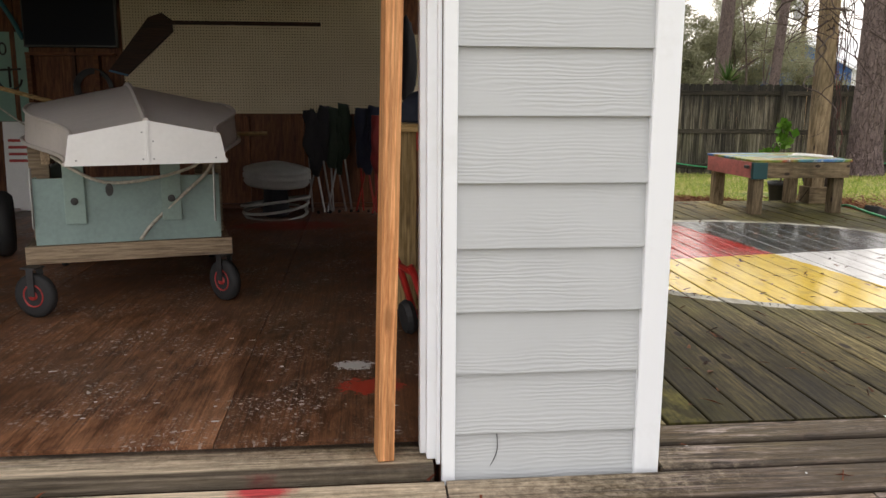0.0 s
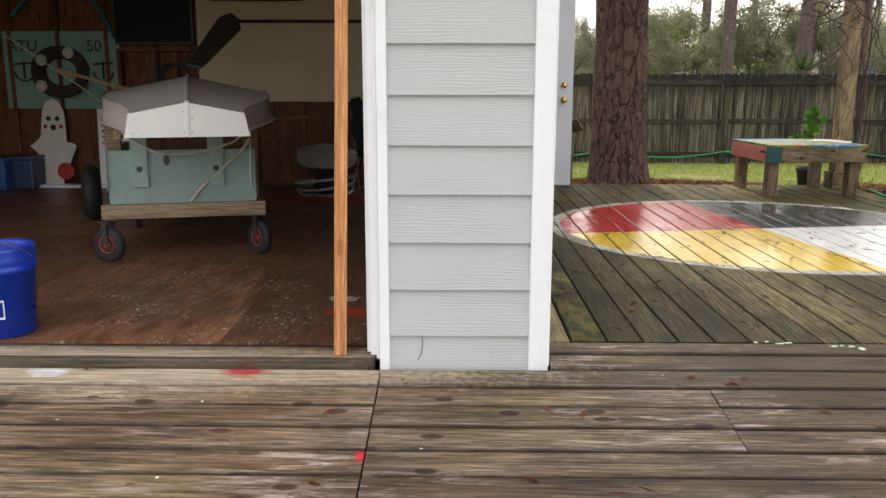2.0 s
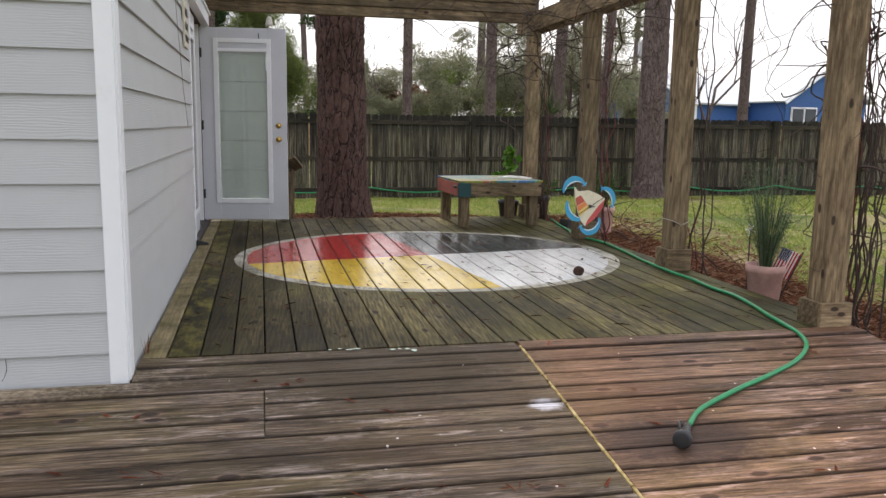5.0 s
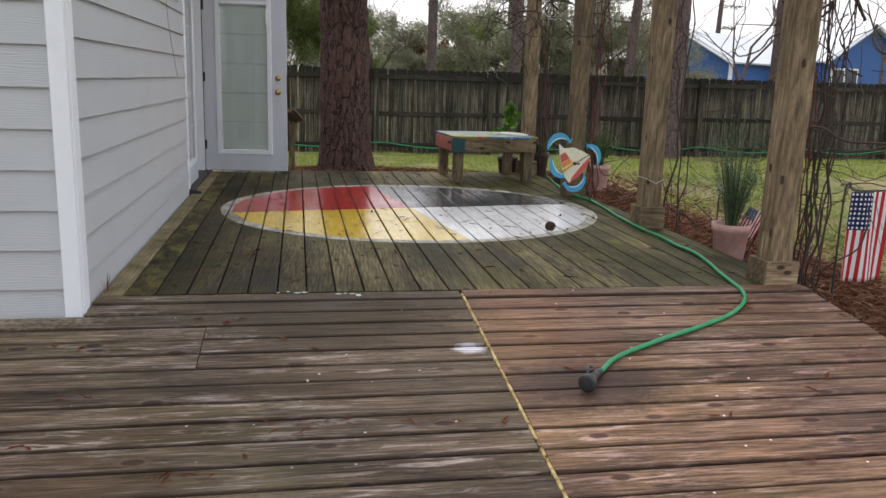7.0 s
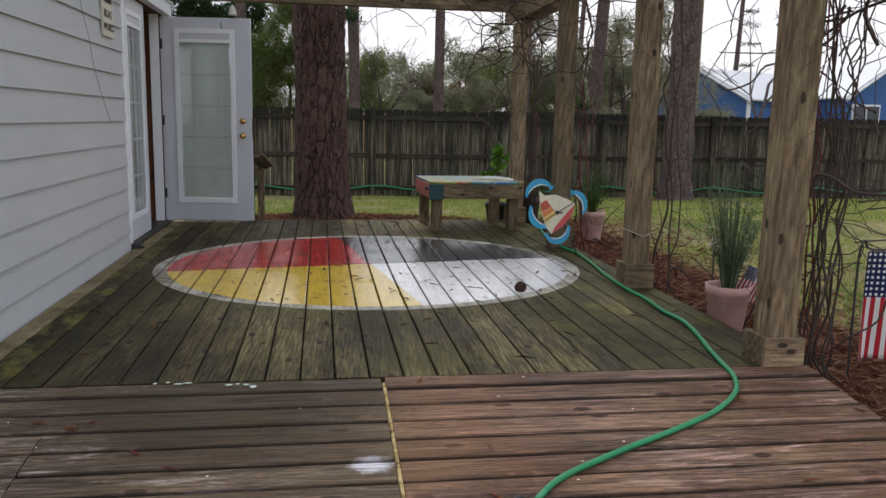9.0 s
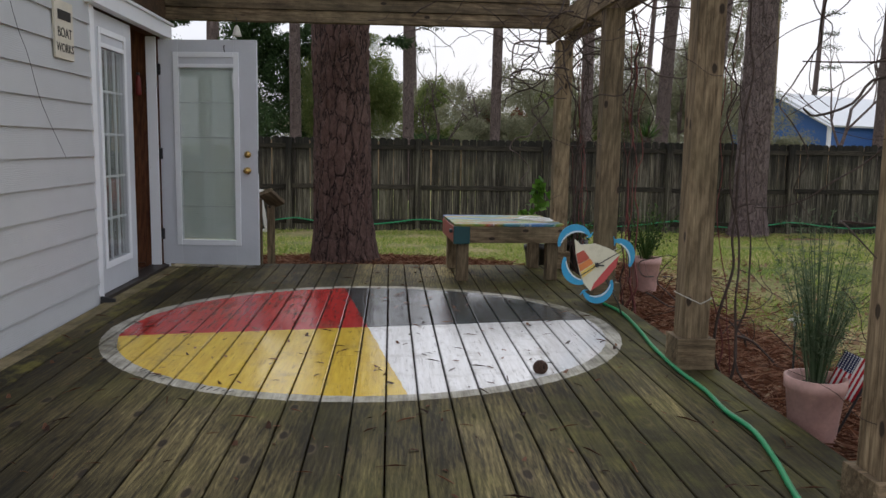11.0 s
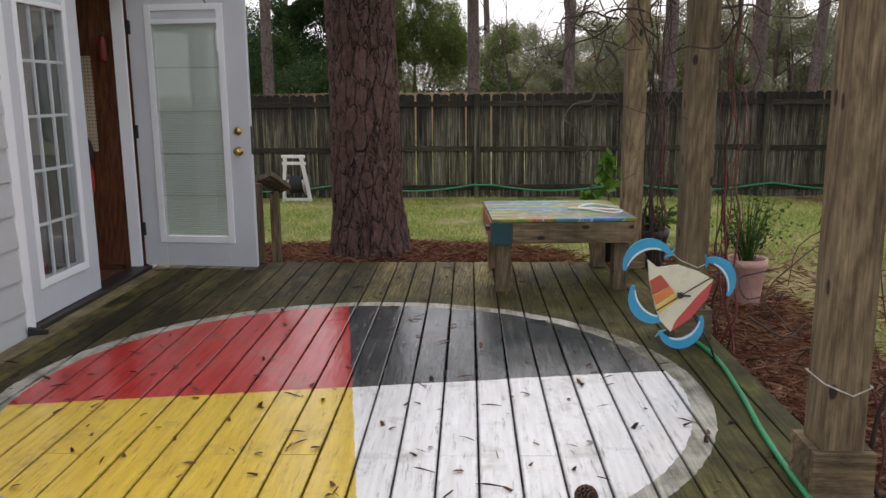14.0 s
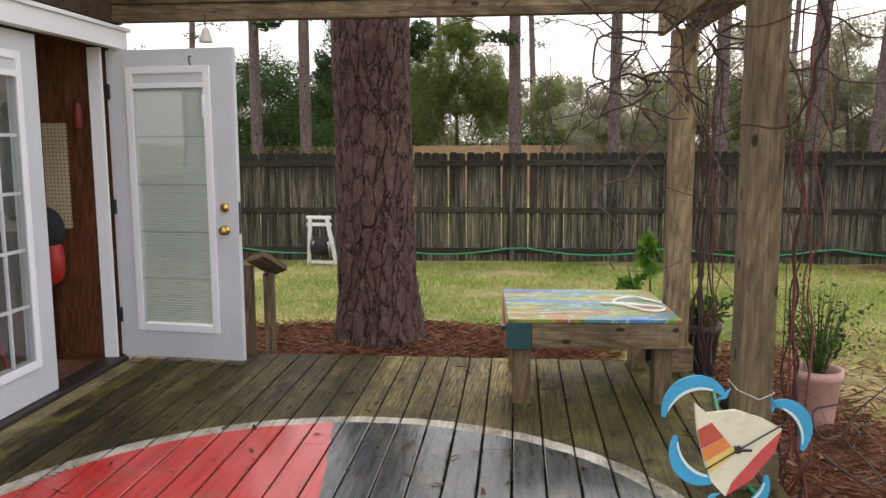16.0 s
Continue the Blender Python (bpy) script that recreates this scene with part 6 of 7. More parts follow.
# Garden hose with its nozzle
hose = thing("garden_hose", "long green garden hose lying over deck and ramp", "hose")
HP = [(3.47, 1.70), (3.60, 1.83), (3.87, 1.985), (4.12, 2.11), (4.36, 2.25), (4.53, 2.41), (4.60, 2.56), (4.63, 2.72), (4.68, 2.95), (4.745, 3.20), (4.80, 3.50), (4.79, 3.75), (4.815, 4.05), (4.81, 4.42), (4.84, 4.90), (4.90, 5.40), (4.93, 5.90), (4.86, 6.40), (4.93, 6.75), (5.01, 7.25), (5.09, 7.7), (5.2, 8.1)]
part("tube", tube(smooth_line([(x, y, ramp_z(y) + 0.0125 + (0.0 if y < 7.9 else -0.1)) for x, y in HP], 8), 0.0112, 10), M_HOSE, hose, "", True)
nz = thing("hose_nozzle", "black pistol hose nozzle lying on the ramp", "nozzle", pose(3.41, 1.615, ramp_z(1.61) + 0.032, 0, 0, 52))
part("barrel", lathe([(0.016, -0.02), (0.02, 0.0), (0.02, 0.05), (0.030, 0.06), (0.036, 0.075), (0.036, 0.095), (0.03, 0.10)], 18, None, pose(0.0, 0, 0.004, 0, -90, 0)), M_BLACKMETAL, nz, "", True)
part("grip", tube(smooth_line([(0.0, 0, 0.0), (0.05, 0.005, 0.0), (0.10, 0.01, -0.012)], 5), 0.017, 10), M_BLACKMETAL, nz, "", True)
part("trigger", tube(smooth_line([(-0.03, 0.02, 0.02), (0.0, 0.03, 0.035), (0.06, 0.03, 0.02)], 5), 0.006, 6), M_BLACKMETAL, nz)
part("face", lathe([(0.004, 0), (0.026, 0.001), (0.028, 0.004), (0.01, 0.006)], 16, None, pose(-0.1, 0, 0.004, 0, -90, 0)), M_RUBBER, nz)
fhose = thing("fence_hose", "green hose strung in sagging loops along the fence", "hose")
fp = []
for i in range(60):
    x = -2.0 + 0.32 * i
    fp.append((x, FENCE_Y - 0.13, -0.22 - 0.13 * abs(math.sin((x + 0.95) * math.pi / 2.44))))
part("tube", tube(fp, 0.014, 6), M_HOSE, fhose)

# Sail-shaped clock ornament with blue crescents round it
CK = pose(4.695, 5.673, 0.374, 0, 0, 11)
clock = thing("clock_ornament", "sail-shaped painted clock with blue crescents on a wire stake", "ornament", CK)
PXM = 0.00128


def shape(pts):
    return [((x - 730) * PXM, -(y - 515) * PXM) for x, y in pts][::-1]


def plate(name, pts, y0, y1, mat, label=""):
    t = outline(shape(pts), y1 - y0)
    bmesh.ops.translate(t, vec=(0, y0, 0), verts=t.verts)
    return part(name, t, mat, clock, label)


M_CREAM = plain("cream_glass_paint", (0.72, 0.68, 0.52), 0.3, 0.05)
plate("sail", [(603, 378), (640, 408), (720, 402), (800, 430), (858, 462), (840, 530), (775, 605), (700, 652), (660, 610), (640, 560), (612, 455)], 0.0, 0.012, M_CREAM, "cream sail plate")
for pts, c in (([(612, 455), (652, 435), (688, 478), (624, 510)], (0.48, 0.10, 0.07)), ([(625, 514), (690, 480), (710, 505), (638, 548)], (0.70, 0.24, 0.08)), ([(640, 552), (713, 508), (728, 525), (652, 582)], (0.74, 0.55, 0.15)), ([(856, 468), (838, 530), (775, 605), (702, 650), (718, 612), (800, 520)], (0.55, 0.09, 0.09))):
    plate("stripe", pts, -0.004, -0.0005, plain("stripe_paint", c, 0.35, 0.1), "coloured stripe")
M_SKY = plain("sky_blue_paint", (0.045, 0.33, 0.56), 0.4, 0.1, 10)
M_PALEBLUE = plain("pale_belly_paint", (0.62, 0.72, 0.74), 0.4, 0.05)


def crescent(cx, cy, r, a0, a1):
    """An arched, pointed blue piece with a notched end and a pale inner edge."""
    n = 12
    out_l, in_l, mid_l = [], [], []
    for i in range(n + 1):
        u = i / n
        a = radians(a0 + (a1 - a0) * u)
        w = 36 * math.sin(math.pi * min(0.97, u * 0.90 + 0.04)) ** 0.85 + 3
        out_l.append((cx + (r + w * 0.6) * math.cos(a), cy - (r + w * 0.6) * math.sin(a)))
        in_l.append((cx + (r - w * 0.5) * math.cos(a), cy - (r - w * 0.5) * math.sin(a)))
        mid_l.append((cx + (r - w * 0.30) * math.cos(a), cy - (r - w * 0.30) * math.sin(a)))
    a = radians(a1)
    tailp = [(cx + (r + 26) * math.cos(a + 0.02), cy - (r + 26) * math.sin(a + 0.02)), (cx + r * math.cos(a - 0.12), cy - r * math.sin(a - 0.12)), (cx + (r - 26) * math.cos(a + 0.02), cy - (r - 26) * math.sin(a + 0.02))]
    pts = out_l + tailp + in_l[::-1]
    sgn = 1 if a1 > a0 else -1
    plate("crescent", pts if sgn < 0 else pts[::-1], 0.004, 0.012, M_SKY, "blue arched piece")
    pale = mid_l[1:-2] + in_l[1:-2][::-1]
    plate("crescent_edge", pale if sgn < 0 else pale[::-1], 0.0005, 0.0035, M_PALEBLUE, "pale inner edge")


crescent(612, 418, 95, 178, 38)
crescent(838, 485, 94, -28, 96)
crescent(655, 498, 105, 165, 285)
crescent(738, 615, 84, 10, -150)
part("hub", lathe([(0.012, 0), (0.016, 0.004), (0.012, 0.008)], 14, None, pose(0, -0.004, 0, 90, 0, 0)), M_BLACKMETAL, clock)
part("hand", box(-0.004, -0.012, -0.006, 0.05, -0.009, 0.004, 0.001, None, pose(0, 0, 0, 0, 4, 0)), M_BLACKMETAL, clock)
part("hand", box(-0.022, -0.010, -0.004, 0.004, -0.007, 0.004, 0.001, None, pose(0, 0, 0, 0, 40, 0)), M_BLACKMETAL, clock)
wire = bmesh.new()
tube([(-0.10, 0.014, 0.17), (0.02, 0.014, 0.0), (0.15, 0.016, -0.19)], 0.0035, 6, wire)
tube([(-0.12, -0.007, -0.07), (0.0, -0.010, 0.0), (0.19, -0.007, 0.10)], 0.003, 6, wire)
tube([(0.06, 0.016, -0.07), (0.20, 0.06, -0.28), (0.30, 0.10, -0.50)], 0.005, 6, wire)
part("stake", wire, M_BLACKMETAL, clock)

# Railing stub and seat by the steps beyond the door
rail = thing("stair_rail", "short weathered wooden rail with a slanted cap", "railing", pose(2.17, 8.10, 0))
for x in (-0.115, -0.02):
    s = part("post", box(-0.36, -0.028, -0.035, 0.42 if x < -0.05 else 0.34, 0.028, 0.035, 0.004), M_POST, rail)
    s.matrix_local = pose(x, 0.10 + (0.16 if x > -0.05 else 0), 0.21, 0, -90, 0)
s = part("cap", box(-0.13, -0.07, -0.022, 0.13, 0.07, 0.022, 0.006), M_POST, rail)
s.matrix_local = pose(0.0, 0.18, 0.625, 0, 0, 62) @ pose(0, 0, 0, -24, 30, 0)

# White hose-reel cart by the fence
cart = thing("hose_reel_cart", "white metal hose-reel cart standing before the fence", "hose cart", pose(0.86, 15.2, -0.46, 0, 0, -8))
for x in (-0.23, 0.23):
    part("upright", box(x - 0.028, -0.03, 0.0, x + 0.028, 0.02, 0.80, 0.006, None, pose(0, 0, 0, 10, 0, 0) @ Matrix(((1, 0, -0.12 * (1 if x > 0 else -1), 0), (0, 1, 0, 0), (0, 0, 1, 0), (0, 0, 0, 1)))), M_BOWWHITE, cart)
for z in (0.05, 0.36, 0.66, 0.77):
    part("crossbar", box(-0.2, -0.16 + 0.0, z - 0.025, 0.2, -0.12, z + 0.025, 0.005, None, pose(0, 0.14 - z * 0.17, 0)), M_BOWWHITE, cart)
part("drum", lathe([(0.16, -0.16), (0.17, -0.15), (0.10, -0.13), (0.10, 0.13), (0.17, 0.15), (0.16, 0.16)], 20, None, pose(0, 0.02, 0.30, 0, 90, 0)), M_STEEL, cart)
part("hose_loops", lathe([(0.105, -0.12), (0.145, -0.1), (0.15, 0.0), (0.14, 0.1), (0.105, 0.12)], 20, None, pose(0, 0.02, 0.30, 0, 90, 0)), M_DARK, cart)

# Pots with plants


def pot(x, y, z, r, h, mat, label):
    p = thing("flower_pot", label, "flower pot", pose(x, y, z))
    part("vessel", lathe([(r * 0.70, 0.0), (r * 0.72, 0.01), (r * 0.93, h * 0.82), (r, h * 0.84), (r * 1.02, h), (r * 0.9, h), (r * 0.86, h * 0.86), (r * 0.6, h * 0.7)], 28, caps=False), mat, p, "", True)
    part("base", lathe([(r * 0.7, 0.002), (r * 0.7, 0.012)], 20), mat, p)
    part("soil", lathe([(r * 0.86, h * 0.84), (r * 0.5, h * 0.90), (0.01, h * 0.92)], 18), M_SOIL, p)
    return p


def tuft(name, label, x, y, z, h, spread, n, mat, w=0.004, seed=0, category="plant", curl=0.3, leaves=0, leaf_w=2.0):
    rng = random.Random(seed)
    v, f = [], []
    for i in range(n):
        a = rng.uniform(0, 6.283)
        L = h * rng.uniform(0.5, 1.05)
        s0 = spread * 0.25 * rng.random()
        bend = spread * rng.random() ** 0.7
        px0, py0 = s0 * math.cos(a), s0 * math.sin(a)
        side = Vector((-math.sin(a), math.cos(a), 0)) * w
        pts = [Vector((px0 + bend * u ** (1 + curl) * math.cos(a), py0 + bend * u ** (1 + curl) * math.sin(a), L * u)) for u in (0, 0.4, 0.75, 1)]
        b0 = len(v)
        for q, ww in zip(pts, (1, 0.9, 0.6, 0.1)):
            v += [tuple(q - side * ww), tuple(q + side * ww)]
        for j in range(3):
            f.append((b0 + 2 * j, b0 + 2 * j + 1, b0 + 2 * j + 3, b0 + 2 * j + 2))
        for j in range(leaves):
            u = rng.uniform(0.25, 1)
            q = pts[0].lerp(pts[3], u)
            d = Vector((rng.gauss(0, 1), rng.gauss(0, 1), rng.gauss(0.4, 0.7))).normalized() * w * 9
            e = d.cross(Vector((rng.gauss(0, 1), rng.gauss(0, 1), 1))).normalized() * w * leaf_w
            b0 = len(v)
            v += [tuple(q), tuple(q + d * 0.5 + e), tuple(q + d), tuple(q + d * 0.5 - e)]
            f.append((b0, b0 + 1, b0 + 2, b0 + 3))
    t = thing(name, label, category, pose(x, y, z))
    o = new("foliage", mesh_from("foliage", v, f, mat))
    o.parent = t
    return t


pot(5.19, 3.75, -0.165, 0.13, 0.33, M_TERRA, "pale pink pot with raised pattern beside the deck")
tuft("rosemary_plant", "tall feathery green plant in the pink pot", 5.19, 3.75, 0.125, 0.74, 0.20, 80, M_ROSEMARY, 0.0035, 5, "plant", 0.3, 60, 0.5)
pot(5.60, 7.42, -0.14, 0.135, 0.33, M_TERRA, "pale pink pot with a straggling plant")
tuft("potted_grass", "thin green stems in the pink pot", 5.60, 7.42, 0.17, 0.5, 0.30, 70, M_LEAF, 0.004, 6, "plant", 0.3, 8)
pot(5.14, 8.33, -0.12, 0.15, 0.36, M_BLACKPOT, "black plastic pot beside the post")
tuft("potted_fern", "small fern in the black pot", 5.14, 8.33, 0.2, 0.25, 0.25, 40, M_LEAF, 0.008, 7, "plant", 0.8, 4)
pot(4.80, 8.45, -0.13, 0.13, 0.30, M_BLACKPOT, "black plastic pot behind the table")
sh = thing("broadleaf_shrub", "young shrub with bright green broad leaves", "shrub", pose(4.82, 8.5, 0.0))
o = new("leaves", foliage("leaves", [((0, 0, 0.58), (0.16, 0.15, 0.14)), ((-0.14, 0, 0.42), (0.17, 0.15, 0.13)), ((0.0, 0, 0.74), (0.08, 0.08, 0.10))], 85, 0.10, M_BRIGHT, 8, 1.0))
o.parent = sh
o = limbs("stalk", [([(0, 0, 0.1), (0.02, 0, 0.4), (0, 0, 0.7)], 0.01, 0.4), ([(0, 0, 0.2), (-0.1, 0, 0.45), (-0.14, 0, 0.6)], 0.008, 0.4)], M_VINE)
o.parent = sh
dishx = thing("small_planter", "dark plastic planter lying at the foot of the post", "planter", pose(5.16, 7.35, -0.1, 0, 18, 20))
part("tray", box(-0.10, -0.08, 0, 0.10, 0.08, 0.14, 0.015), M_BLACKPOT, dishx)
orn = thing("garden_ornament", "small white pinwheel ornament by the pot", "ornament", pose(5.19, 3.95, 0.16))
for i in range(5):
    part("vane", outline([(0, 0), (0.022, 0.01), (0.034, 0.032), (0.01, 0.022)], 0.004), M_BOWWHITE, orn).matrix_local = pose(0, 0, 0.22, 0, 72 * i, 0)
part("stick", tube([(0, 0.003, -0.42), (0, 0.003, 0.22)], 0.005, 6), M_BLACKMETAL, orn)


tuft("dry_weed", "dead brown weed stalks growing out beside the wall", 1.272, 2.80, -0.01, 0.11, 0.05, 9, M_STRAW, 0.0022, 15, "weed", 0.4, 0)


# Flags
def flag_cloth(name, label, m, w, h, pole, bendy=0.02, lift=0.0):
    fl = thing(name, label, "flag", m)
    k = Nodes("striped_flag_cloth")
    xyz = k.split(k.coords("Object"))
    u = k.math("DIVIDE", xyz[0], w)
    vz = k.math("DIVIDE", xyz[2], h)
    st_n = k.math("GREATER_THAN", k.math("FRACT", k.math("MULTIPLY", u, 6.5)), 0.5)
    col = k.mix(st_n, (0.42, 0.02, 0.03), (0.72, 0.70, 0.67))
    cant = k.math("MULTIPLY", k.math("LESS_THAN", u, 0.54), k.math("GREATER_THAN", vz, 0.58))
    sx = k.math("SUBTRACT", k.math("FRACT", k.math("MULTIPLY", u, 11.0)), 0.5)
    sz = k.math("SUBTRACT", k.math("FRACT", k.math("MULTIPLY", vz, 19.0)), 0.5)
    star = k.math("LESS_THAN", k.math("ADD", k.math("MULTIPLY", sx, sx), k.math("MULTIPLY", sz, sz)), 0.07)
    col = k.mix(cant, col, k.mix(star, (0.012, 0.02, 0.075), (0.7, 0.7, 0.7)))
    mat = k.done(col, 0.85, k.noise(k.coords("Object"), 300, 2), 0.1, 0.001)
    n, mrows = 16, 20
    v, f = [], []
    for j in range(mrows + 1):
        for i in range(n + 1):
            a, b = i / n, j / mrows
            v.append((a * w, bendy * math.sin(a * 9 + b * 1.5) * (1 - 0.6 * b), b * h))
    for j in range(mrows):
        for i in range(n):
            q = j * (n + 1) + i
            f.append((q, q + 1, q + n + 2, q + n + 1))
    ob = new("cloth", mesh_from("cloth", v, f, mat, True))
    ob.parent = fl
    md = ob.modifiers.new("thickness", "SOLIDIFY")
    md.thickness = 0.002
    part("pole", tube(smooth_line(pole, 6), 0.006, 7), M_BLACKMETAL, fl)
    return fl


flag_cloth("garden_flag", "striped garden flag with a starred blue corner on an iron hook", pose(5.44, 2.88, -0.04, 0, 0, 6), 0.285, 0.545, [(-0.05, 0.01, -0.35), (-0.05, 0.01, 0.1), (-0.05, 0.01, 0.52), (-0.02, 0.01, 0.60), (0.02, 0.008, 0.555), (0.30, 0.008, 0.552)])
flag_cloth("hand_flag", "small striped hand flag stuck in the pink pot", pose(5.24, 3.77, 0.10, 0, 22, -25), 0.13, 0.20, [(0.135, 0, -0.2), (0.135, 0, 0.0), (0.135, 0, 0.22)], 0.008)

# Wire ties round posts
for y, z in ((4.53, 0.36), (6.27, 0.40)):
    tie = thing("wire_tie", "thin pale wire tied round the post", "wire", pose(POST_X - (0.006 if y < 5 else 0.02), y, z))
    w = POST_W / 2 + 0.004
    part("wire", tube([(-w, -w, 0.03), (w * 0.2, -w, -0.01), (w, -w, 0.02), (w, w, 0.02), (-w, w, 0.03), (-w, -w, 0.03)], 0.003, 5), M_ROPE, tie)

# ---- vines on the pergola ----


def vine(y, seed, n, top, label, red=0.2, side=0.16):
    """Twining bare stems that climb one post and sprawl over the beam."""
    rng = random.Random(seed)
    vt = thing("vine", label, "vine", pose(POST_X, y, -0.14), "bare vines")
    for i in range(n):
        r = rng.uniform(0.0025, 0.0075) * (1.6 if i < 2 else 1)
        a0 = rng.uniform(-0.9, 1.0)
        x, yy = side + rng.uniform(-0.03, 0.14), rng.uniform(-0.10, 0.22)
        pts = [(x + rng.uniform(-0.05, 0.12), yy + rng.uniform(-0.1, 0.1), -0.02)]
        z, hgt = 0.0, top * rng.uniform(0.55, 1.15)
        ph, tw = rng.uniform(0, 6.28), rng.uniform(1.2, 3.2)
        while z < hgt:
            z += rng.uniform(0.12, 0.2)
            w = 0.035 + 0.03 * rng.random()
            if z < 2.25:
                px = side + w * math.cos(tw * z + ph) + (x - side) * 0.6 + rng.gauss(0, 0.012)
                py = yy * 0.5 + w * math.sin(tw * z + ph) + rng.gauss(0, 0.012)
            else:
                px += rng.uniform(-0.16, 0.08)
                py += rng.uniform(-0.14, 0.16)
            pts.append((px, py, z))
        reddish = rng.random() < red
        part("stem", tube(smooth_line(pts, 4), r, 6, None, 0.45), M_REDVINE if reddish else M_VINE, vt, "reddish stem" if reddish else "")
        for j in range(rng.randint(1, 3)):
            q = pts[rng.randint(2, len(pts) - 1)]
            d = [Vector(q)]
            h = Vector((rng.gauss(0, 1), rng.gauss(0, 1), rng.gauss(0.1, 0.7))).normalized()
            for s in range(rng.randint(3, 7)):
                h = (h + Vector((rng.gauss(0, 0.45), rng.gauss(0, 0.45), rng.gauss(-0.05, 0.45)))).normalized()
                d.append(d[-1] + h * rng.uniform(0.07, 0.15))
            part("twig", tube(smooth_line(d, 3), r * 0.4, 5, None, 0.4), M_VINE, vt)
    return vt


vine(2.785, 11, 15, 2.6, "thick tangle of bare twining vine stems on the post", 0.15, 0.17)
vine(4.53, 12, 5, 2.5, "bare dark and reddish vine stems climbing the post", 0.4, 0.13)
vine(6.27, 13, 7, 2.7, "bare dark and reddish vine stems climbing the post", 0.35, 0.13)
vine(8.03, 14, 14, 2.9, "dense bare vine stems on the end post", 0.2, 0.14)


def sprawl(label, seed, starts, steps, box_lim):
    """Bare twigs hanging and looping about the beam."""
    rng = random.Random(seed)
    vt = thing("vine", label, "vine", None, "bare vines")
    for s in range(starts):
        lo, hi = box_lim
        p = Vector([rng.uniform(a, b) for a, b in zip(lo, hi)])
        h = Vector((rng.gauss(0, 1), rng.gauss(0, 1), rng.gauss(0, 0.5))).normalized()
        d = [p]
        for i in range(rng.randint(4, steps)):
            h = (h + Vector((rng.gauss(0, 0.5), rng.gauss(0, 0.5), rng.gauss(-0.06, 0.4)))).normalized()
            d.append(d[-1] + h * rng.uniform(0.08, 0.17))
        part("twig", tube(smooth_line(d, 3), rng.choice((0.003, 0.004, 0.006, 0.009)), 5, None, 0.4), M_VINE, vt)
    return vt


sprawl("bare twigs hanging from the pergola corner", 21, 60, 11, ((4.55, 7.3, 1.55), (5.3, 8.2, 2.35)))
sprawl("bare twigs over the pergola beam", 22, 46, 12, ((4.75, 3.0, 2.0), (5.3, 7.3, 2.4)))
sprawl("bare twigs tangled beside the front post", 23, 46, 13, ((5.0, 2.7, 0.4), (5.5, 3.1, 2.2)))
sprawl("bare twigs hanging under the cross beam", 24, 10, 8, ((2.2, 7.9, 2.26), (4.6, 8.05, 2.32)))
sprawl("straggling stems at the foot of the deck edge", 25, 16, 6, ((5.3, 4.7, -0.08), (5.7, 6.6, 0.2)))

# ---- woods beyond the fences ----
for i, (x, y, r, lean) in enumerate(((-3.5, 25.5, 0.17, 0.0), (-1.95, 25.0, 0.17, 0.1), (0.3, 26.5, 0.19, 0.0), (3.85, 25.0, 0.18, -0.1), (6.5, 25.3, 0.17, 0.2), (9.25, 25.0, 0.20, 0.1), (11.9, 26.0, 0.24, 0.8), (12.9, 24.5, 0.16, 1.5), (18.9, 25.5, 0.20, 0.3))):
    pine(x, y, -0.6, r, r * 0.6, 15.0 + (i % 3) * 1.5, M_BARKGREY, "slender pine with grey bark beyond the fence", False, 40 + i, (lean, 0), 0.30 if i in (0, 1, 3) else 0.42, 1500)
rngw = random.Random(77)
for i in range(11):
    x = -30 + 7.2 * i + rngw.uniform(-1.2, 1.2)
    y = rngw.uniform(36, 62)
    if 20 < x < 38 and y < 52:
        y = 58
    pine(x, y, -0.6, 0.24, 0.13, rngw.uniform(13, 18), M_BARKGREY, "tall pine in the hazy woods beyond the fence", False, 80 + i, (rngw.uniform(-0.8, 0.8), 0), 0.35, 900)


def bush(name, label, x, y, blobs, count, size, mat, seed, stems=0, long=1.0, droop=0.0, cat="bush", grow=1.0):
    if grow != 1.0:
        eye = 1.5
        x, y = 3.9 + grow * (x - 3.9), 2.83 + grow * (y - 2.83)
        blobs = [((c0[0] * grow, c0[1] * grow, eye + 0.6 + grow * (c0[2] - 0.6 - eye)), tuple(q * grow for q in r0)) for c0, r0 in blobs]
        size *= grow ** 0.75
    b = thing(name, label, cat, pose(x, y, -0.6))
    o = new("foliage", foliage("foliage", blobs, count, size, mat, seed, long, droop))
    o.parent = b
    rng = random.Random(seed)
    sp = []
    for i in range(max(stems, 3)):
        q = rng.choice(blobs)[0]
        sp.append(([(rng.uniform(-0.4, 0.4), rng.uniform(-0.3, 0.3), 0), (q[0] * 0.4, q[1] * 0.4, q[2] * 0.5), q], 0.03 if stems < 10 else 0.016, 0.4))
    o = limbs("stalk", sp, M_BARKGREY if stems < 10 else M_BAMBOO)
    o.parent = b
    return b


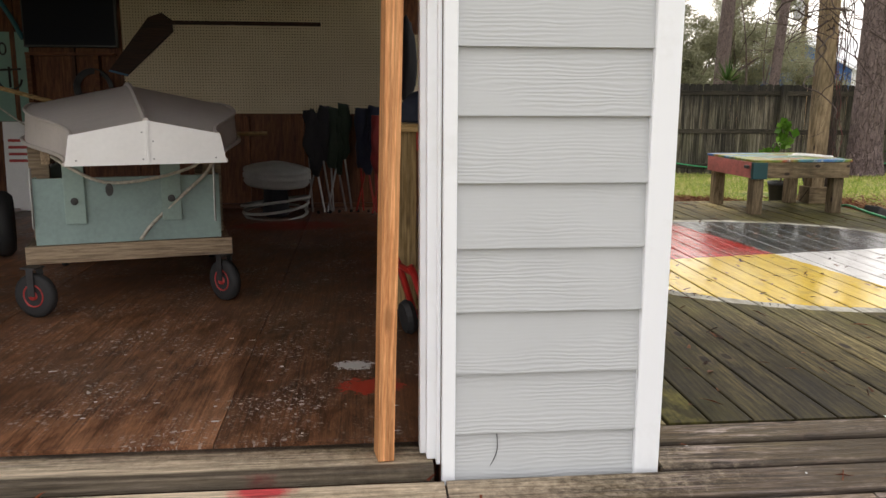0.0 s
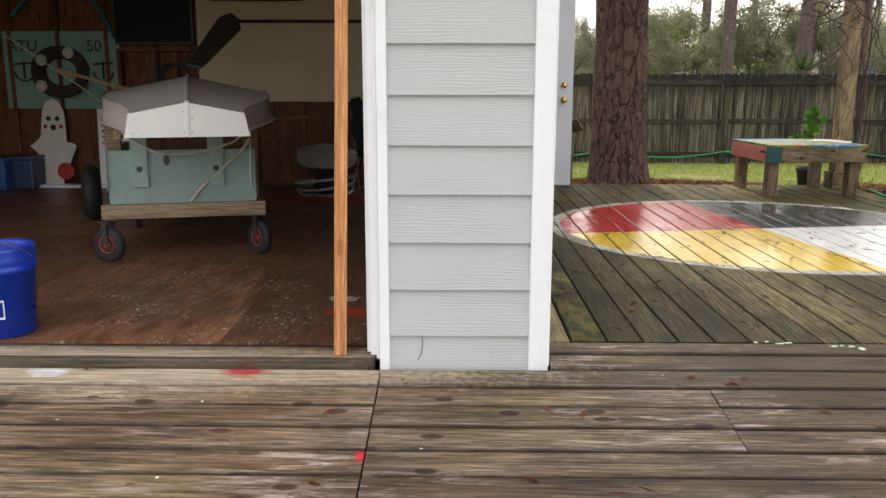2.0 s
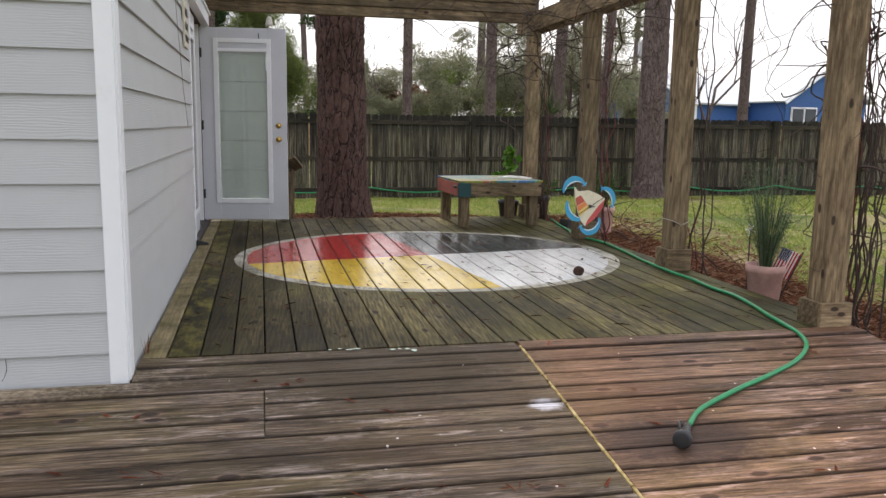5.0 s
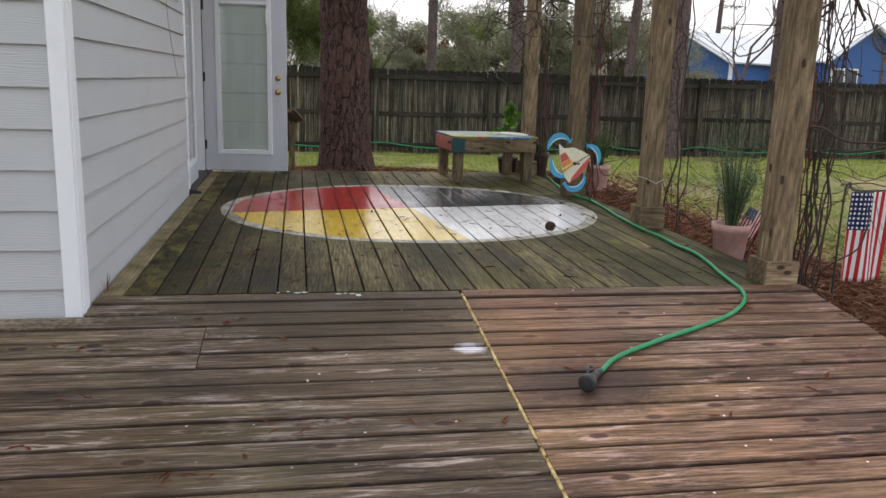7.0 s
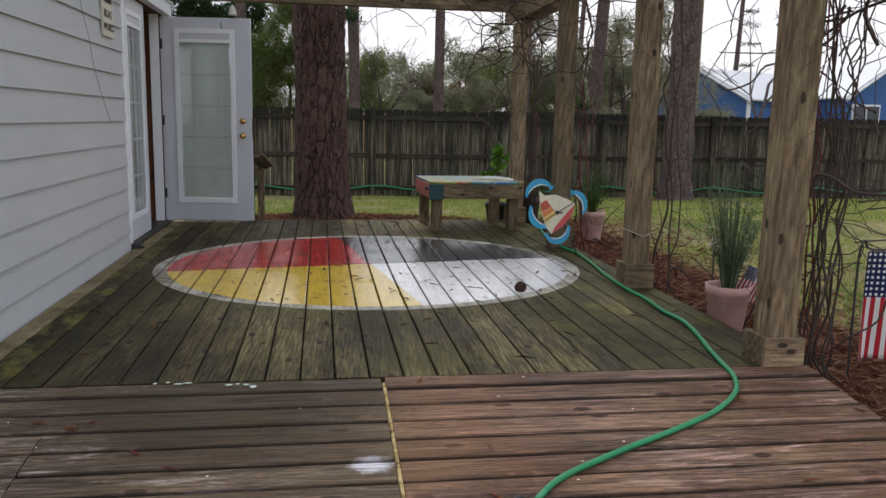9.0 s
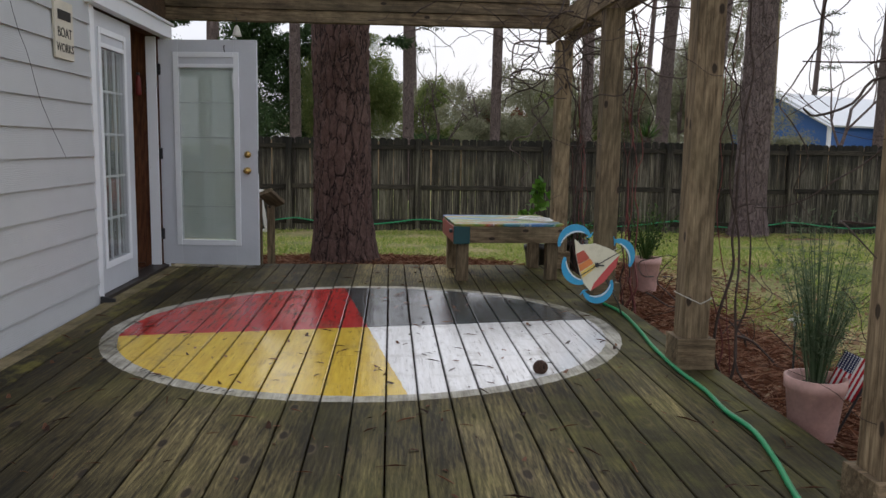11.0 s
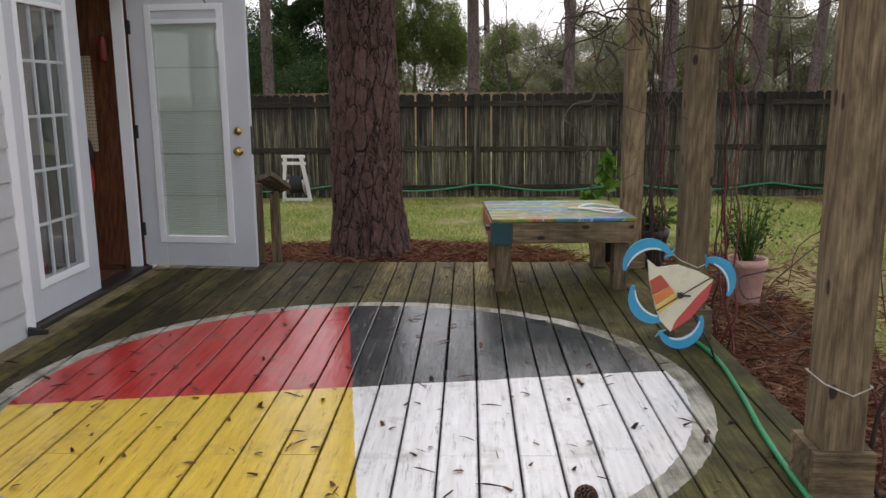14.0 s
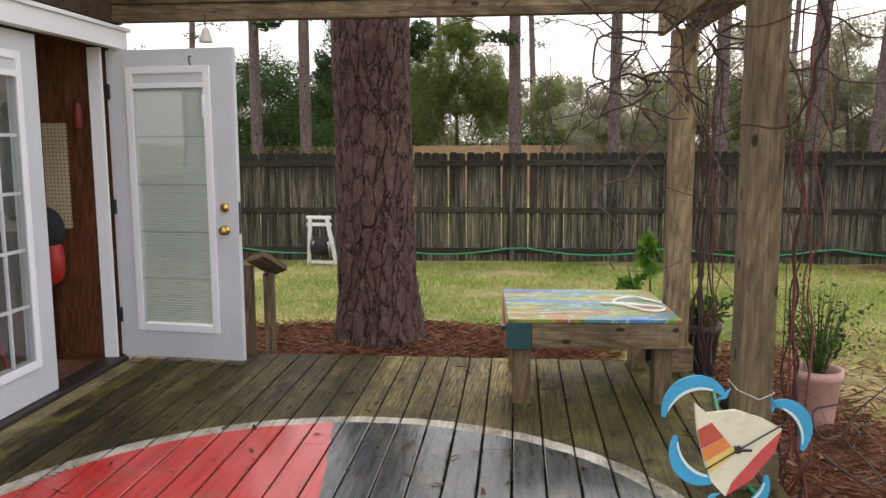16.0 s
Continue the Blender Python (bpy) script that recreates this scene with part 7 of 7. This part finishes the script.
bush("evergreen_tree", "dense dark evergreen tree behind the fence", -1.2, 24.0, [((-1.9, 0, 1.9), (1.3, 1.1, 0.9)), ((-0.7, 0.2, 2.4), (1.3, 1.1, 1.0)), ((0.6, 0.2, 2.7), (1.3, 1.1, 1.2)), ((0.3, 0, 3.9), (0.8, 0.8, 0.8)), ((0.9, 0, 4.9), (0.9, 0.8, 0.8)), ((1.7, 0.1, 3.8), (1.0, 0.9, 1.2)), ((1.6, 0, 2.0), (1.5, 1.0, 1.0)), ((0.2, 0, 1.4), (2.6, 1.0, 0.8)), ((1.5, 0.2, 5.6), (0.8, 0.7, 0.7)), ((0.2, 0, 3.2), (1.1, 0.8, 0.8)), ((1.1, 0.1, 4.3), (1.2, 0.8, 0.8)), ((2.3, 0, 3.0), (1.0, 0.8, 1.3)), ((2.4, 0, 4.6), (0.9, 0.7, 0.8)), ((-2.9, 0, 1.9), (1.0, 0.8, 0.8))], 120000, 0.075, M_DARKLEAF, 1, 9, 1.4, cat="tree", grow=1.6)
bush("evergreen_tree", "dense dark evergreen tree behind the fence", -6.5, 24.0, [((-0.6, 0, 2.2), (2.6, 1.2, 1.2)), ((1.5, 0.2, 2.2), (1.8, 1.1, 0.9)), ((-2.5, 0.3, 2.2), (2.0, 1.4, 1.4)), ((2.6, 0, 1.7), (1.5, 1.0, 0.8))], 32000, 0.08, M_DARKLEAF, 2, 6, 1.4, cat="tree", grow=1.6)
fan = [((0.0, 0, 3.9), (0.85, 0.7, 0.8)), ((-0.6, 0, 3.4), (0.75, 0.7, 0.9)), ((0.65, 0, 3.5), (0.7, 0.7, 0.8)), ((0.72, 0, 3.0), (0.6, 0.7, 0.7)), ((-0.65, 0, 2.7), (0.55, 0.7, 0.8)), ((0.05, 0, 3.1), (0.8, 0.6, 0.8)), ((0.1, 0, 4.5), (0.6, 0.5, 0.45)), ((0.95, 0, 3.1), (0.4, 0.5, 0.6))]
bush("evergreen_tree", "tall dark evergreen in the woods behind the fence", -6.0, 31.0, [((-1.6, 0, 3.4), (2.2, 1.2, 1.2)), ((0.8, 0, 4.2), (2.0, 1.2, 1.3)), ((2.6, 0, 3.2), (1.6, 1.2, 1.2)), ((-3.6, 0, 4.0), (2.0, 1.2, 1.4)), ((0.2, 0, 2.4), (4.0, 1.2, 1.2))], 50000, 0.085, M_LEAF, 12, 8, 1.5, cat="tree")
bush("bamboo_clump", "arching clump of yellow-green bamboo behind the fence", 2.5, 21.5, [(c0, tuple(q * 1.22 for q in r0)) for c0, r0 in fan], 100000, 0.07, M_BAMBOO, 3, 110, 3.2, 0.5, grow=1.75)
bush("evergreen_tree", "broad green tree beside the bamboo", 4.3, 26.5, [((0, 0, 2.6), (0.9, 0.9, 0.9)), ((0.5, 0, 3.4), (0.7, 0.7, 0.7)), ((0.9, 0.2, 2.0), (0.8, 0.8, 0.8))], 14000, 0.06, M_BAMBOO, 8, 5, 1.5, cat="tree", grow=1.5)
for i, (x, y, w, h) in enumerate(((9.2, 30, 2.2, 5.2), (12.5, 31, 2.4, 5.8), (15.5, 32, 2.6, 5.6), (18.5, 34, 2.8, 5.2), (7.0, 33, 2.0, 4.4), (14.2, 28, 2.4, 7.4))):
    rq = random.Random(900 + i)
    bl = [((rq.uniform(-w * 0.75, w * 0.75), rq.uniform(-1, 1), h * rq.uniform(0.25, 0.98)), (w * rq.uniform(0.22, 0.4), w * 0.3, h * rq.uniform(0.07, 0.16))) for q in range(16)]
    bush("winter_tree", "thin-crowned olive winter tree behind the fence", x, y, bl, 24000, 0.075, M_HAZEOLIVE, 940 + i, 9, 1.8, cat="tree")
bush("round_bush", "low dark green bushes beyond the fence", 5.0, 35.5, [((0, 0, 1.6), (2.0, 1, 0.9)), ((2.4, 0, 1.7), (1.4, 1, 0.8)), ((-2.3, 0.4, 1.5), (1.6, 1, 0.9))], 9000, 0.10, M_DARKLEAF, 4)
for i, (x, y, w, h, mat, lab) in enumerate(((-14, 44, 7, 5.0, M_HAZEOLIVE, "hazy grey-green winter trees far behind the fence"), (-4, 46, 6, 4.2, M_HAZEOLIVE, "hazy grey-green winter trees far behind the fence"), (6.5, 48, 5, 4.5, M_HAZEOLIVE, "hazy grey-green winter trees far behind the fence"), (9.8, 40, 2.2, 3.6, M_RUST, "rusty winter-leaved tree beyond the fence"), (14.5, 42, 4.5, 5.6, M_HAZEOLIVE, "hazy olive winter tree beyond the fence"), (19, 50, 6, 6.0, M_HAZEOLIVE, "hazy olive winter tree beyond the fence"), (33, 62, 6, 5.8, M_RUST, "rusty winter-leaved tree behind the blue house"), (42, 58, 7, 6.5, M_HAZEOLIVE, "hazy olive winter tree beyond the fence"), (26, 60, 6, 6.0, M_HAZEOLIVE, "hazy olive winter tree beyond the fence"), (12.2, 30, 2.6, 4.2, M_HAZEOLIVE, "olive winter tree behind the fence"), (16.8, 33, 3.0, 4.6, M_HAZEOLIVE, "olive winter tree behind the fence"), (8.4, 31, 2.0, 3.6, M_HAZEOLIVE, "olive winter tree behind the fence"), (5.5, 40, 4.0, 5.0, M_HAZEOLIVE, "hazy olive winter tree beyond the fence"), (9.5, 44, 5.0, 5.6, M_HAZEOLIVE, "hazy olive winter tree beyond the fence"), (1.0, 42, 5.0, 5.2, M_HAZEOLIVE, "hazy olive winter tree beyond the fence"), (11.5, 36, 3.5, 4.6, M_BAMBOO, "yellow-green tree beyond the fence"), (-3.5, 29, 3.5, 4.4, M_DARKLEAF, "dark evergreen behind the fence"))):
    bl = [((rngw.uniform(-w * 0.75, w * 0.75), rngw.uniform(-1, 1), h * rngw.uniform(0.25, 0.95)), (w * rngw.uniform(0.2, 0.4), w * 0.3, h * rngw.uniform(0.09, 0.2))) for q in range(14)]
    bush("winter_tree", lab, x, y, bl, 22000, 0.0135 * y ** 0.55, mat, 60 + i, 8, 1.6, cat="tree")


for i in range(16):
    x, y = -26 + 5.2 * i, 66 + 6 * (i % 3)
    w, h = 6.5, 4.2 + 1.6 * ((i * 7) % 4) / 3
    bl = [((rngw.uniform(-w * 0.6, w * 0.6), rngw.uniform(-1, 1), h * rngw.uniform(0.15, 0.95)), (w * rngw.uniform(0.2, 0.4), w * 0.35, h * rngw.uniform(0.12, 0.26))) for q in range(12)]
    bush("winter_tree", "hazy grey-green tree line at the back of the woods", x, y, bl, 11000, 0.13, M_HAZEOLIVE, 160 + i, 4, 1.4, cat="tree")


def bare_tree(x, y, h, seed, label):
    rng = random.Random(seed)
    b = thing("bare_tree", label, "tree", pose(x, y, -0.6))
    t = bmesh.new()

    def grow(p, d, L, r, depth):
        pts = [p]
        for i in range(4):
            d = (d + Vector((rng.gauss(0, 0.12), rng.gauss(0, 0.12), 0.03))).normalized()
            pts.append(pts[-1] + d * L / 4)
        tube(smooth_line(pts, 2), r, 5, t, 0.6)
        if depth:
            for i in range(rng.randint(2, 3)):
                q = pts[rng.randint(2, 4)]
                nd = (d + Vector((rng.gauss(0, 0.55), rng.gauss(0, 0.4), rng.gauss(0.1, 0.3)))).normalized()
                grow(q, nd, L * rng.uniform(0.55, 0.75), r * 0.55, depth - 1)

    grow(Vector((0, 0, 0)), Vector((0, 0, 1)), h * 0.45, h * 0.012, 4)
    part("crown", t, M_BARKGREY, b)


for i, (x, y, h) in enumerate(((5.2, 33, 6.0), (7.8, 36, 6.0), (13.8, 30, 7.0), (21.5, 33, 9.0), (26.5, 30, 8.0))):
    bare_tree(x, y, h, 300 + i, "bare grey winter tree beyond the fence")
palm = thing("palmetto", "fan-leaved palmetto beyond the fence", "palm", pose(9.9, 21.0, -0.5))
v, f = [], []
rp = random.Random(9)
for i in range(70):
    a, e = rp.uniform(0, 6.28), rp.uniform(-0.2, 1.2)
    d = Vector((math.cos(a) * math.cos(e), math.sin(a) * math.cos(e), math.sin(e)))
    sdv = d.cross(Vector((0, 0, 1))).normalized() * 0.03
    p0, p1 = Vector((0, 0, 1.9)) + d * 0.15, Vector((0, 0, 1.9)) + d * rp.uniform(0.6, 0.9)
    n0 = len(v)
    v += [tuple(p0 - sdv), tuple(p0 + sdv), tuple(p1)]
    f.append((n0, n0 + 1, n0 + 2))
o = new("fronds", mesh_from("fronds", v, f, M_LEAF))
o.parent = palm
part("trunk", lathe([(0.12, 0), (0.1, 1.0), (0.12, 1.95)], 12), M_BARKGREY, palm)

# Blue houses beyond the fence
def lap_wall(name, a, b, z0, z1, parent, mat, apex=None):
    """A lap-boarded wall between two plan points, with a gable apex if given."""
    a, b = Vector((*a, 0)), Vector((*b, 0))
    u = (b - a).normalized()
    nrm = Vector((u.y, -u.x, 0))
    L = (b - a).length
    v, f = [], []
    z = z0
    top = apex if apex else z1
    while z < top - 0.01:
        zt = min(z + 0.17, top)

        def span(q):
            if q <= z1 or not apex:
                return 0.0, L
            s = (q - z1) / (apex - z1) * L / 2
            return s, L - s
        l0, r0 = span(z)
        l1, r1 = span(zt)
        n0 = len(v)
        for (l, q, o) in ((l0, z, 0.03), (r0, z, 0.03), (r1, zt, 0.0), (l1, zt, 0.0)):
            v.append(tuple(a + u * l + nrm * o + Vector((0, 0, q))))
        f.append((n0, n0 + 1, n0 + 2, n0 + 3))
        v += [tuple(a + u * l0 + Vector((0, 0, z))), tuple(a + u * r0 + Vector((0, 0, z)))]
        f.append((n0, n0 + 4, n0 + 5, n0 + 1))
        z = zt
    ob = tagged(new(name, mesh_from(name, v, f, mat)), kind="stuff")
    ob.parent = parent
    return ob


def slab(name, pts, th, mat, parent):
    t = bmesh.new()
    fc = t.faces.new([t.verts.new(p) for p in pts])
    t.normal_update()
    e = bmesh.ops.extrude_face_region(t, geom=[fc])
    bmesh.ops.translate(t, vec=-fc.normal * th, verts=[q for q in e["geom"] if isinstance(q, bmesh.types.BMVert)])
    bmesh.ops.recalc_face_normals(t, faces=t.faces[:])
    return part(name, t, mat, parent)


hs = thing("blue_house", "blue lap-sided house with a pale metal roof beyond the fence", "house")
C, A2 = Vector((25.3, 40.0)), Vector((22.45, 45.3))
ln = Vector((5.3, 2.85)).normalized()
B2, D2 = C + ln * 11.0, A2 + ln * 11.0
zE, zA = 2.52, 4.05
lap_wall("gable_wall", A2, C, -0.6, zE, hs, M_BLUEPAINT, zA)
lap_wall("long_wall", C, B2, -0.6, zE, hs, M_BLUEPAINT)
lap_wall("end_wall", B2, D2, -0.6, zE, hs, M_BLUEPAINT, zA)
lap_wall("back_wall", D2, A2, -0.6, zE, hs, M_BLUEPAINT)
R0, R1 = (A2 + C) / 2 - ln * 0.3, (B2 + D2) / 2 + ln * 0.3
ov = (C - A2).normalized() * 0.35
slab("roof_slope", [(*(C + ov - ln * 0.3), zE - 0.12), (*(B2 + ov + ln * 0.3), zE - 0.12), (*R1, zA + 0.1), (*R0, zA + 0.1)], 0.1, M_ROOFWHITE, hs)
slab("roof_slope", [(*R0, zA + 0.1), (*R1, zA + 0.1), (*(D2 - ov + ln * 0.3), zE - 0.12), (*(A2 - ov - ln * 0.3), zE - 0.12)], 0.1, M_ROOFWHITE, hs)
part("corner_board", box(-0.08, -0.08, -0.6, 0.08, 0.08, zE, 0.0, None, pose(C.x, C.y, 0)), M_WHITE, hs)
part("rake_board", tube([(*(A2 - ov - ln * 0.32), zE - 0.16), (*(R0 - ln * 0.02), zA + 0.02), (*(C + ov - ln * 0.32), zE - 0.16)], 0.07, 4), M_WHITE, hs)
h2 = thing("blue_house", "blue gabled wing with white window trim beyond the fence", "house")
G0, G1 = Vector((30.6, 39.5)), Vector((36.6, 40.5))
bk = Vector((-1.0, 6.0))
lap_wall("gable_wall", G0, G1, -0.6, 2.8, h2, M_BLUEPAINT, 4.6)
lap_wall("side_wall", G1, G1 + bk, -0.6, 2.8, h2, M_BLUEPAINT)
lap_wall("side_wall", G0 + bk, G0, -0.6, 2.8, h2, M_BLUEPAINT)
M0 = (G0 + G1) / 2
slab("roof_slope", [(*(G0 - Vector((0.3, 0.4))), 2.6), (*(M0 - Vector((0, 0.4))), 4.72), (*(M0 + bk), 4.72), (*(G0 + bk - Vector((0.3, 0))), 2.6)], 0.1, M_ROOFWHITE, h2)
slab("roof_slope", [(*(M0 - Vector((0, 0.4))), 4.72), (*(G1 + Vector((0.3, -0.4))), 2.6), (*(G1 + bk + Vector((0.3, 0))), 2.6), (*(M0 + bk), 4.72)], 0.1, M_ROOFWHITE, h2)
part("rake_board", tube([(*(G0 - Vector((0.3, 0.45))), 2.55), (*(M0 - Vector((0, 0.45))), 4.66), (*(G1 + Vector((0.3, -0.45))), 2.55)], 0.08, 4), M_WHITE, h2)
wn2 = part("window", box(30.95, 39.42, 1.4, 32.6, 39.5, 2.35, 0.0, None, pose(0, 0.02, 0)), M_WHITE, h2, "white framed window")
for x in (31.05, 31.85):
    part("pane", box(x, 39.38, 1.5, x + 0.65, 39.435, 2.25), plain("dark_window_glass", (0.05, 0.06, 0.07), 0.1, 0.1, 2), wn2)
pole = thing("utility_pole", "thin wooden utility pole beside the blue house", "pole", pose(21.3, 38.0, -0.6))
part("shaft", tube([(0, 0, 0), (0, 0, 9.5)], 0.14, 8, None, 0.8), M_POST, pole)
part("transformer", lathe([(0.2, 5.2), (0.24, 5.3), (0.24, 6.0), (0.1, 6.15)], 12, None, pose(-0.3, 0, 0)), M_STEEL, pole)

# ---- lawn, straw and litter ----


def scatter(name, label, cat, n, place, size, mat, seed, flat=0.25, thin=0.08, kind="stuff"):
    """Thin blades or needles strewn on a surface."""
    rng = random.Random(seed)
    v, f = [], []
    for i in range(n):
        p = place(rng)
        if p is None:
            continue
        a = rng.uniform(0, 6.283)
        L = size * rng.uniform(0.5, 1.4)
        up = L * flat * rng.uniform(0.2, 1.5)
        d = Vector((math.cos(a) * L, math.sin(a) * L, up))
        sdv = Vector((-math.sin(a), math.cos(a), 0)) * L * thin
        p = Vector(p)
        n0 = len(v)
        v += [tuple(p - sdv), tuple(p + sdv), tuple(p + d * 0.6 + sdv * 0.7 + Vector((0, 0, L * 0.06))), tuple(p + d), tuple(p + d * 0.6 - sdv * 0.7 + Vector((0, 0, L * 0.06)))]
        f.append((n0, n0 + 1, n0 + 2, n0 + 3, n0 + 4))
    ob = new(name, mesh_from(name, v, f, mat))
    return tagged(ob, label, cat, kind=kind)


def on_lawn(rng):
    x, y = rng.uniform(0.5, 16), rng.uniform(1.0, 15.7)
    if x < 5.9 and y < 8.7 or (x - 2.85) ** 2 / 3.0 + (y - 9) ** 2 / 0.9 < 1:
        return None
    if noise.noise((x * 0.8, y * 0.8, 3)) < -0.25:
        return None
    return (x, y, land(x, y) + 0.025 * noise.noise((x * 0.9, y * 0.9, 0)))


def in_bed(rng):
    if rng.random() < 0.42:
        a, r = rng.uniform(0, 6.283), rng.random() ** 0.5
        x, y = 2.9 + 1.8 * r * math.cos(a), 9.0 + 0.95 * r * math.sin(a)
        if y < 8.22:
            return None
    else:
        x, y = rng.uniform(5.08, 5.95) if rng.random() < 0.85 else rng.uniform(5.08, 6.6), rng.uniform(0.5, 9.2)
    return (x, y, land(x, y) + 0.012 + 0.02 * rng.random())


scatter("grass", "short patchy lawn grass in green and straw", "grass", 170000, on_lawn, 0.05, M_GRASS, 5, 0.9, 0.07)
scatter("pine_straw", "reddish pine straw mulch round the trunk and beside the deck", "mulch", 26000, in_bed, 0.12, M_STRAW, 6, 0.25, 0.018)


def dry_leaves(rng):
    x, y = rng.uniform(5.08, 7.6), rng.uniform(0.5, 10)
    return (x, y, land(x, y) + 0.02)


M_DRYLEAF = leaf_mat("dry_tan_leaves", (0.14, 0.075, 0.04), (0.26, 0.16, 0.09), (0.36, 0.25, 0.16))
scatter("fallen_leaves", "dry tan leaves strewn beside the deck", "leaves", 2600, dry_leaves, 0.06, M_DRYLEAF, 7, 0.4, 0.28)


def on_deck(rng):
    x, y = rng.uniform(1.4, 4.9), rng.uniform(2.8, 8.15)
    return (x, y, 0.004)


def on_ramp(rng):
    x, y = rng.uniform(-1.5, 5.0), rng.uniform(-1.2, 2.65)
    return (x, y, ramp_z(y) + 0.005)


M_REDLITTER = leaf_mat("red_needle_litter", (0.09, 0.022, 0.012), (0.20, 0.05, 0.025), (0.28, 0.10, 0.05))
scatter("leaf_litter", "small dark leaves scattered over the deck", "leaves", 240, on_deck, 0.038, M_LITTER, 8, 0.2, 0.22)
scatter("twig_litter", "thin dark twigs and needles on the deck", "twigs", 150, on_deck, 0.085, M_LITTER, 9, 0.05, 0.03)
scatter("needle_litter", "reddish pine needles and leaves on the ramp", "needles", 120, on_ramp, 0.05, M_REDLITTER, 10, 0.12, 0.12)


def near_joint(rng):
    c = rng.choice(((2.22, 1.37), (1.80, 1.12), (2.73, 1.37), (1.39, 1.67), (1.92, 2.33), (4.5, 2.36)))
    return (c[0] + rng.gauss(0, 0.05), c[1] + rng.gauss(0, 0.03), ramp_z(c[1]) + 0.006)


scatter("needle_tufts", "small clumps of red pine needles on the ramp", "needles", 60, near_joint, 0.06, M_REDLITTER, 11, 0.05, 0.025)

# Paint spilled on the ramp and deck


def splat(label, cat, x, y, rx, ry, mat, seed, n=26, z=None):
    rng = random.Random(seed)
    t = bmesh.new()
    zz = (lambda q: ramp_z(q) + 0.0065) if z is None else (lambda q: z)
    pts = []
    for i in range(n):
        a = 2 * math.pi * i / n
        q = 0.65 + 0.35 * rng.random()
        px, py = x + rx * q * math.cos(a), y + ry * q * math.sin(a)
        pts.append(t.verts.new((px, py, zz(py))))
    t.faces.new(pts)
    return tagged(part("paint_spot", t, mat), label, cat, "paint spots", "")


M_SPILLRED = plain("spilled_red_paint", (0.42, 0.035, 0.045), 0.6, 0.25, 12)
M_SPILLWHITE = plain("spilled_white_paint", (0.62, 0.63, 0.62), 0.55, 0.2, 14)
M_SPILLMINT = plain("spilled_mint_paint", (0.52, 0.66, 0.58), 0.5, 0.15, 20)
rs = random.Random(31)
for x0 in (2.12, 2.17, 2.215, 2.25, 2.42, 2.455, 2.49, 2.52):
    splat("pale mint paint splash on the ramp edge", "paint", x0, 2.70 - 0.2 * (x0 - 2.12) + rs.uniform(-0.02, 0.012), rs.uniform(0.008, 0.03), rs.uniform(0.008, 0.017), M_SPILLMINT, int(x0 * 100))
for i in range(20):
    px, py = rs.uniform(-0.9, 2.8), rs.uniform(0.6, 2.42)
    if rs.random() < 0.5:
        px = rs.uniform(-0.9, 0.6)
    splat("tiny white paint drip on the ramp", "paint", px, py, rs.uniform(0.003, 0.008), rs.uniform(0.002, 0.005), M_SPILLWHITE, 500 + i, 8)
for i in range(26):
    splat("white paint drip on the plywood floor", "paint", rs.gauss(-0.2, 0.7), 2.72 + abs(rs.gauss(0, 0.75)), rs.uniform(0.004, 0.022), rs.uniform(0.003, 0.012), M_SPILLWHITE, 700 + i, 11, 0.0012)
crack = thing("siding_crack", "thin dark crack in the lowest siding board", "crack", pose(0.735, FRONT_Y - 0.0145, 0.0))
part("line", tube(smooth_line([(0.0, 0, -0.02), (0.022, 0.0, 0.02), (0.03, 0.002, 0.05), (0.028, 0.003, 0.092)], 4), 0.0014, 4), M_BLACKMETAL, crack)

# Faded hand lettering on the pale ring of the disc, too worn to read
marks = thing("ring_lettering", "faded dark hand lettering on the pale painted ring", "lettering")
rm = random.Random(51)
for a0, n in ((196, 5), (222, 6), (240, 5), (150, 6)):
    for i in range(n):
        a = a0 + i * 1.5
        rr0 = 1.478
        w, l = rm.uniform(0.004, 0.007), rm.uniform(0.02, 0.045)
        part("bar", box(-l / 2, -w / 2, 0.0006, l / 2, w / 2, 0.0014), M_INK, marks).matrix_local = pose(CX + rr0 * math.cos(radians(a)), CY + rr0 * math.sin(radians(a)), 0.0, 0, 0, a + rm.uniform(-25, 25))
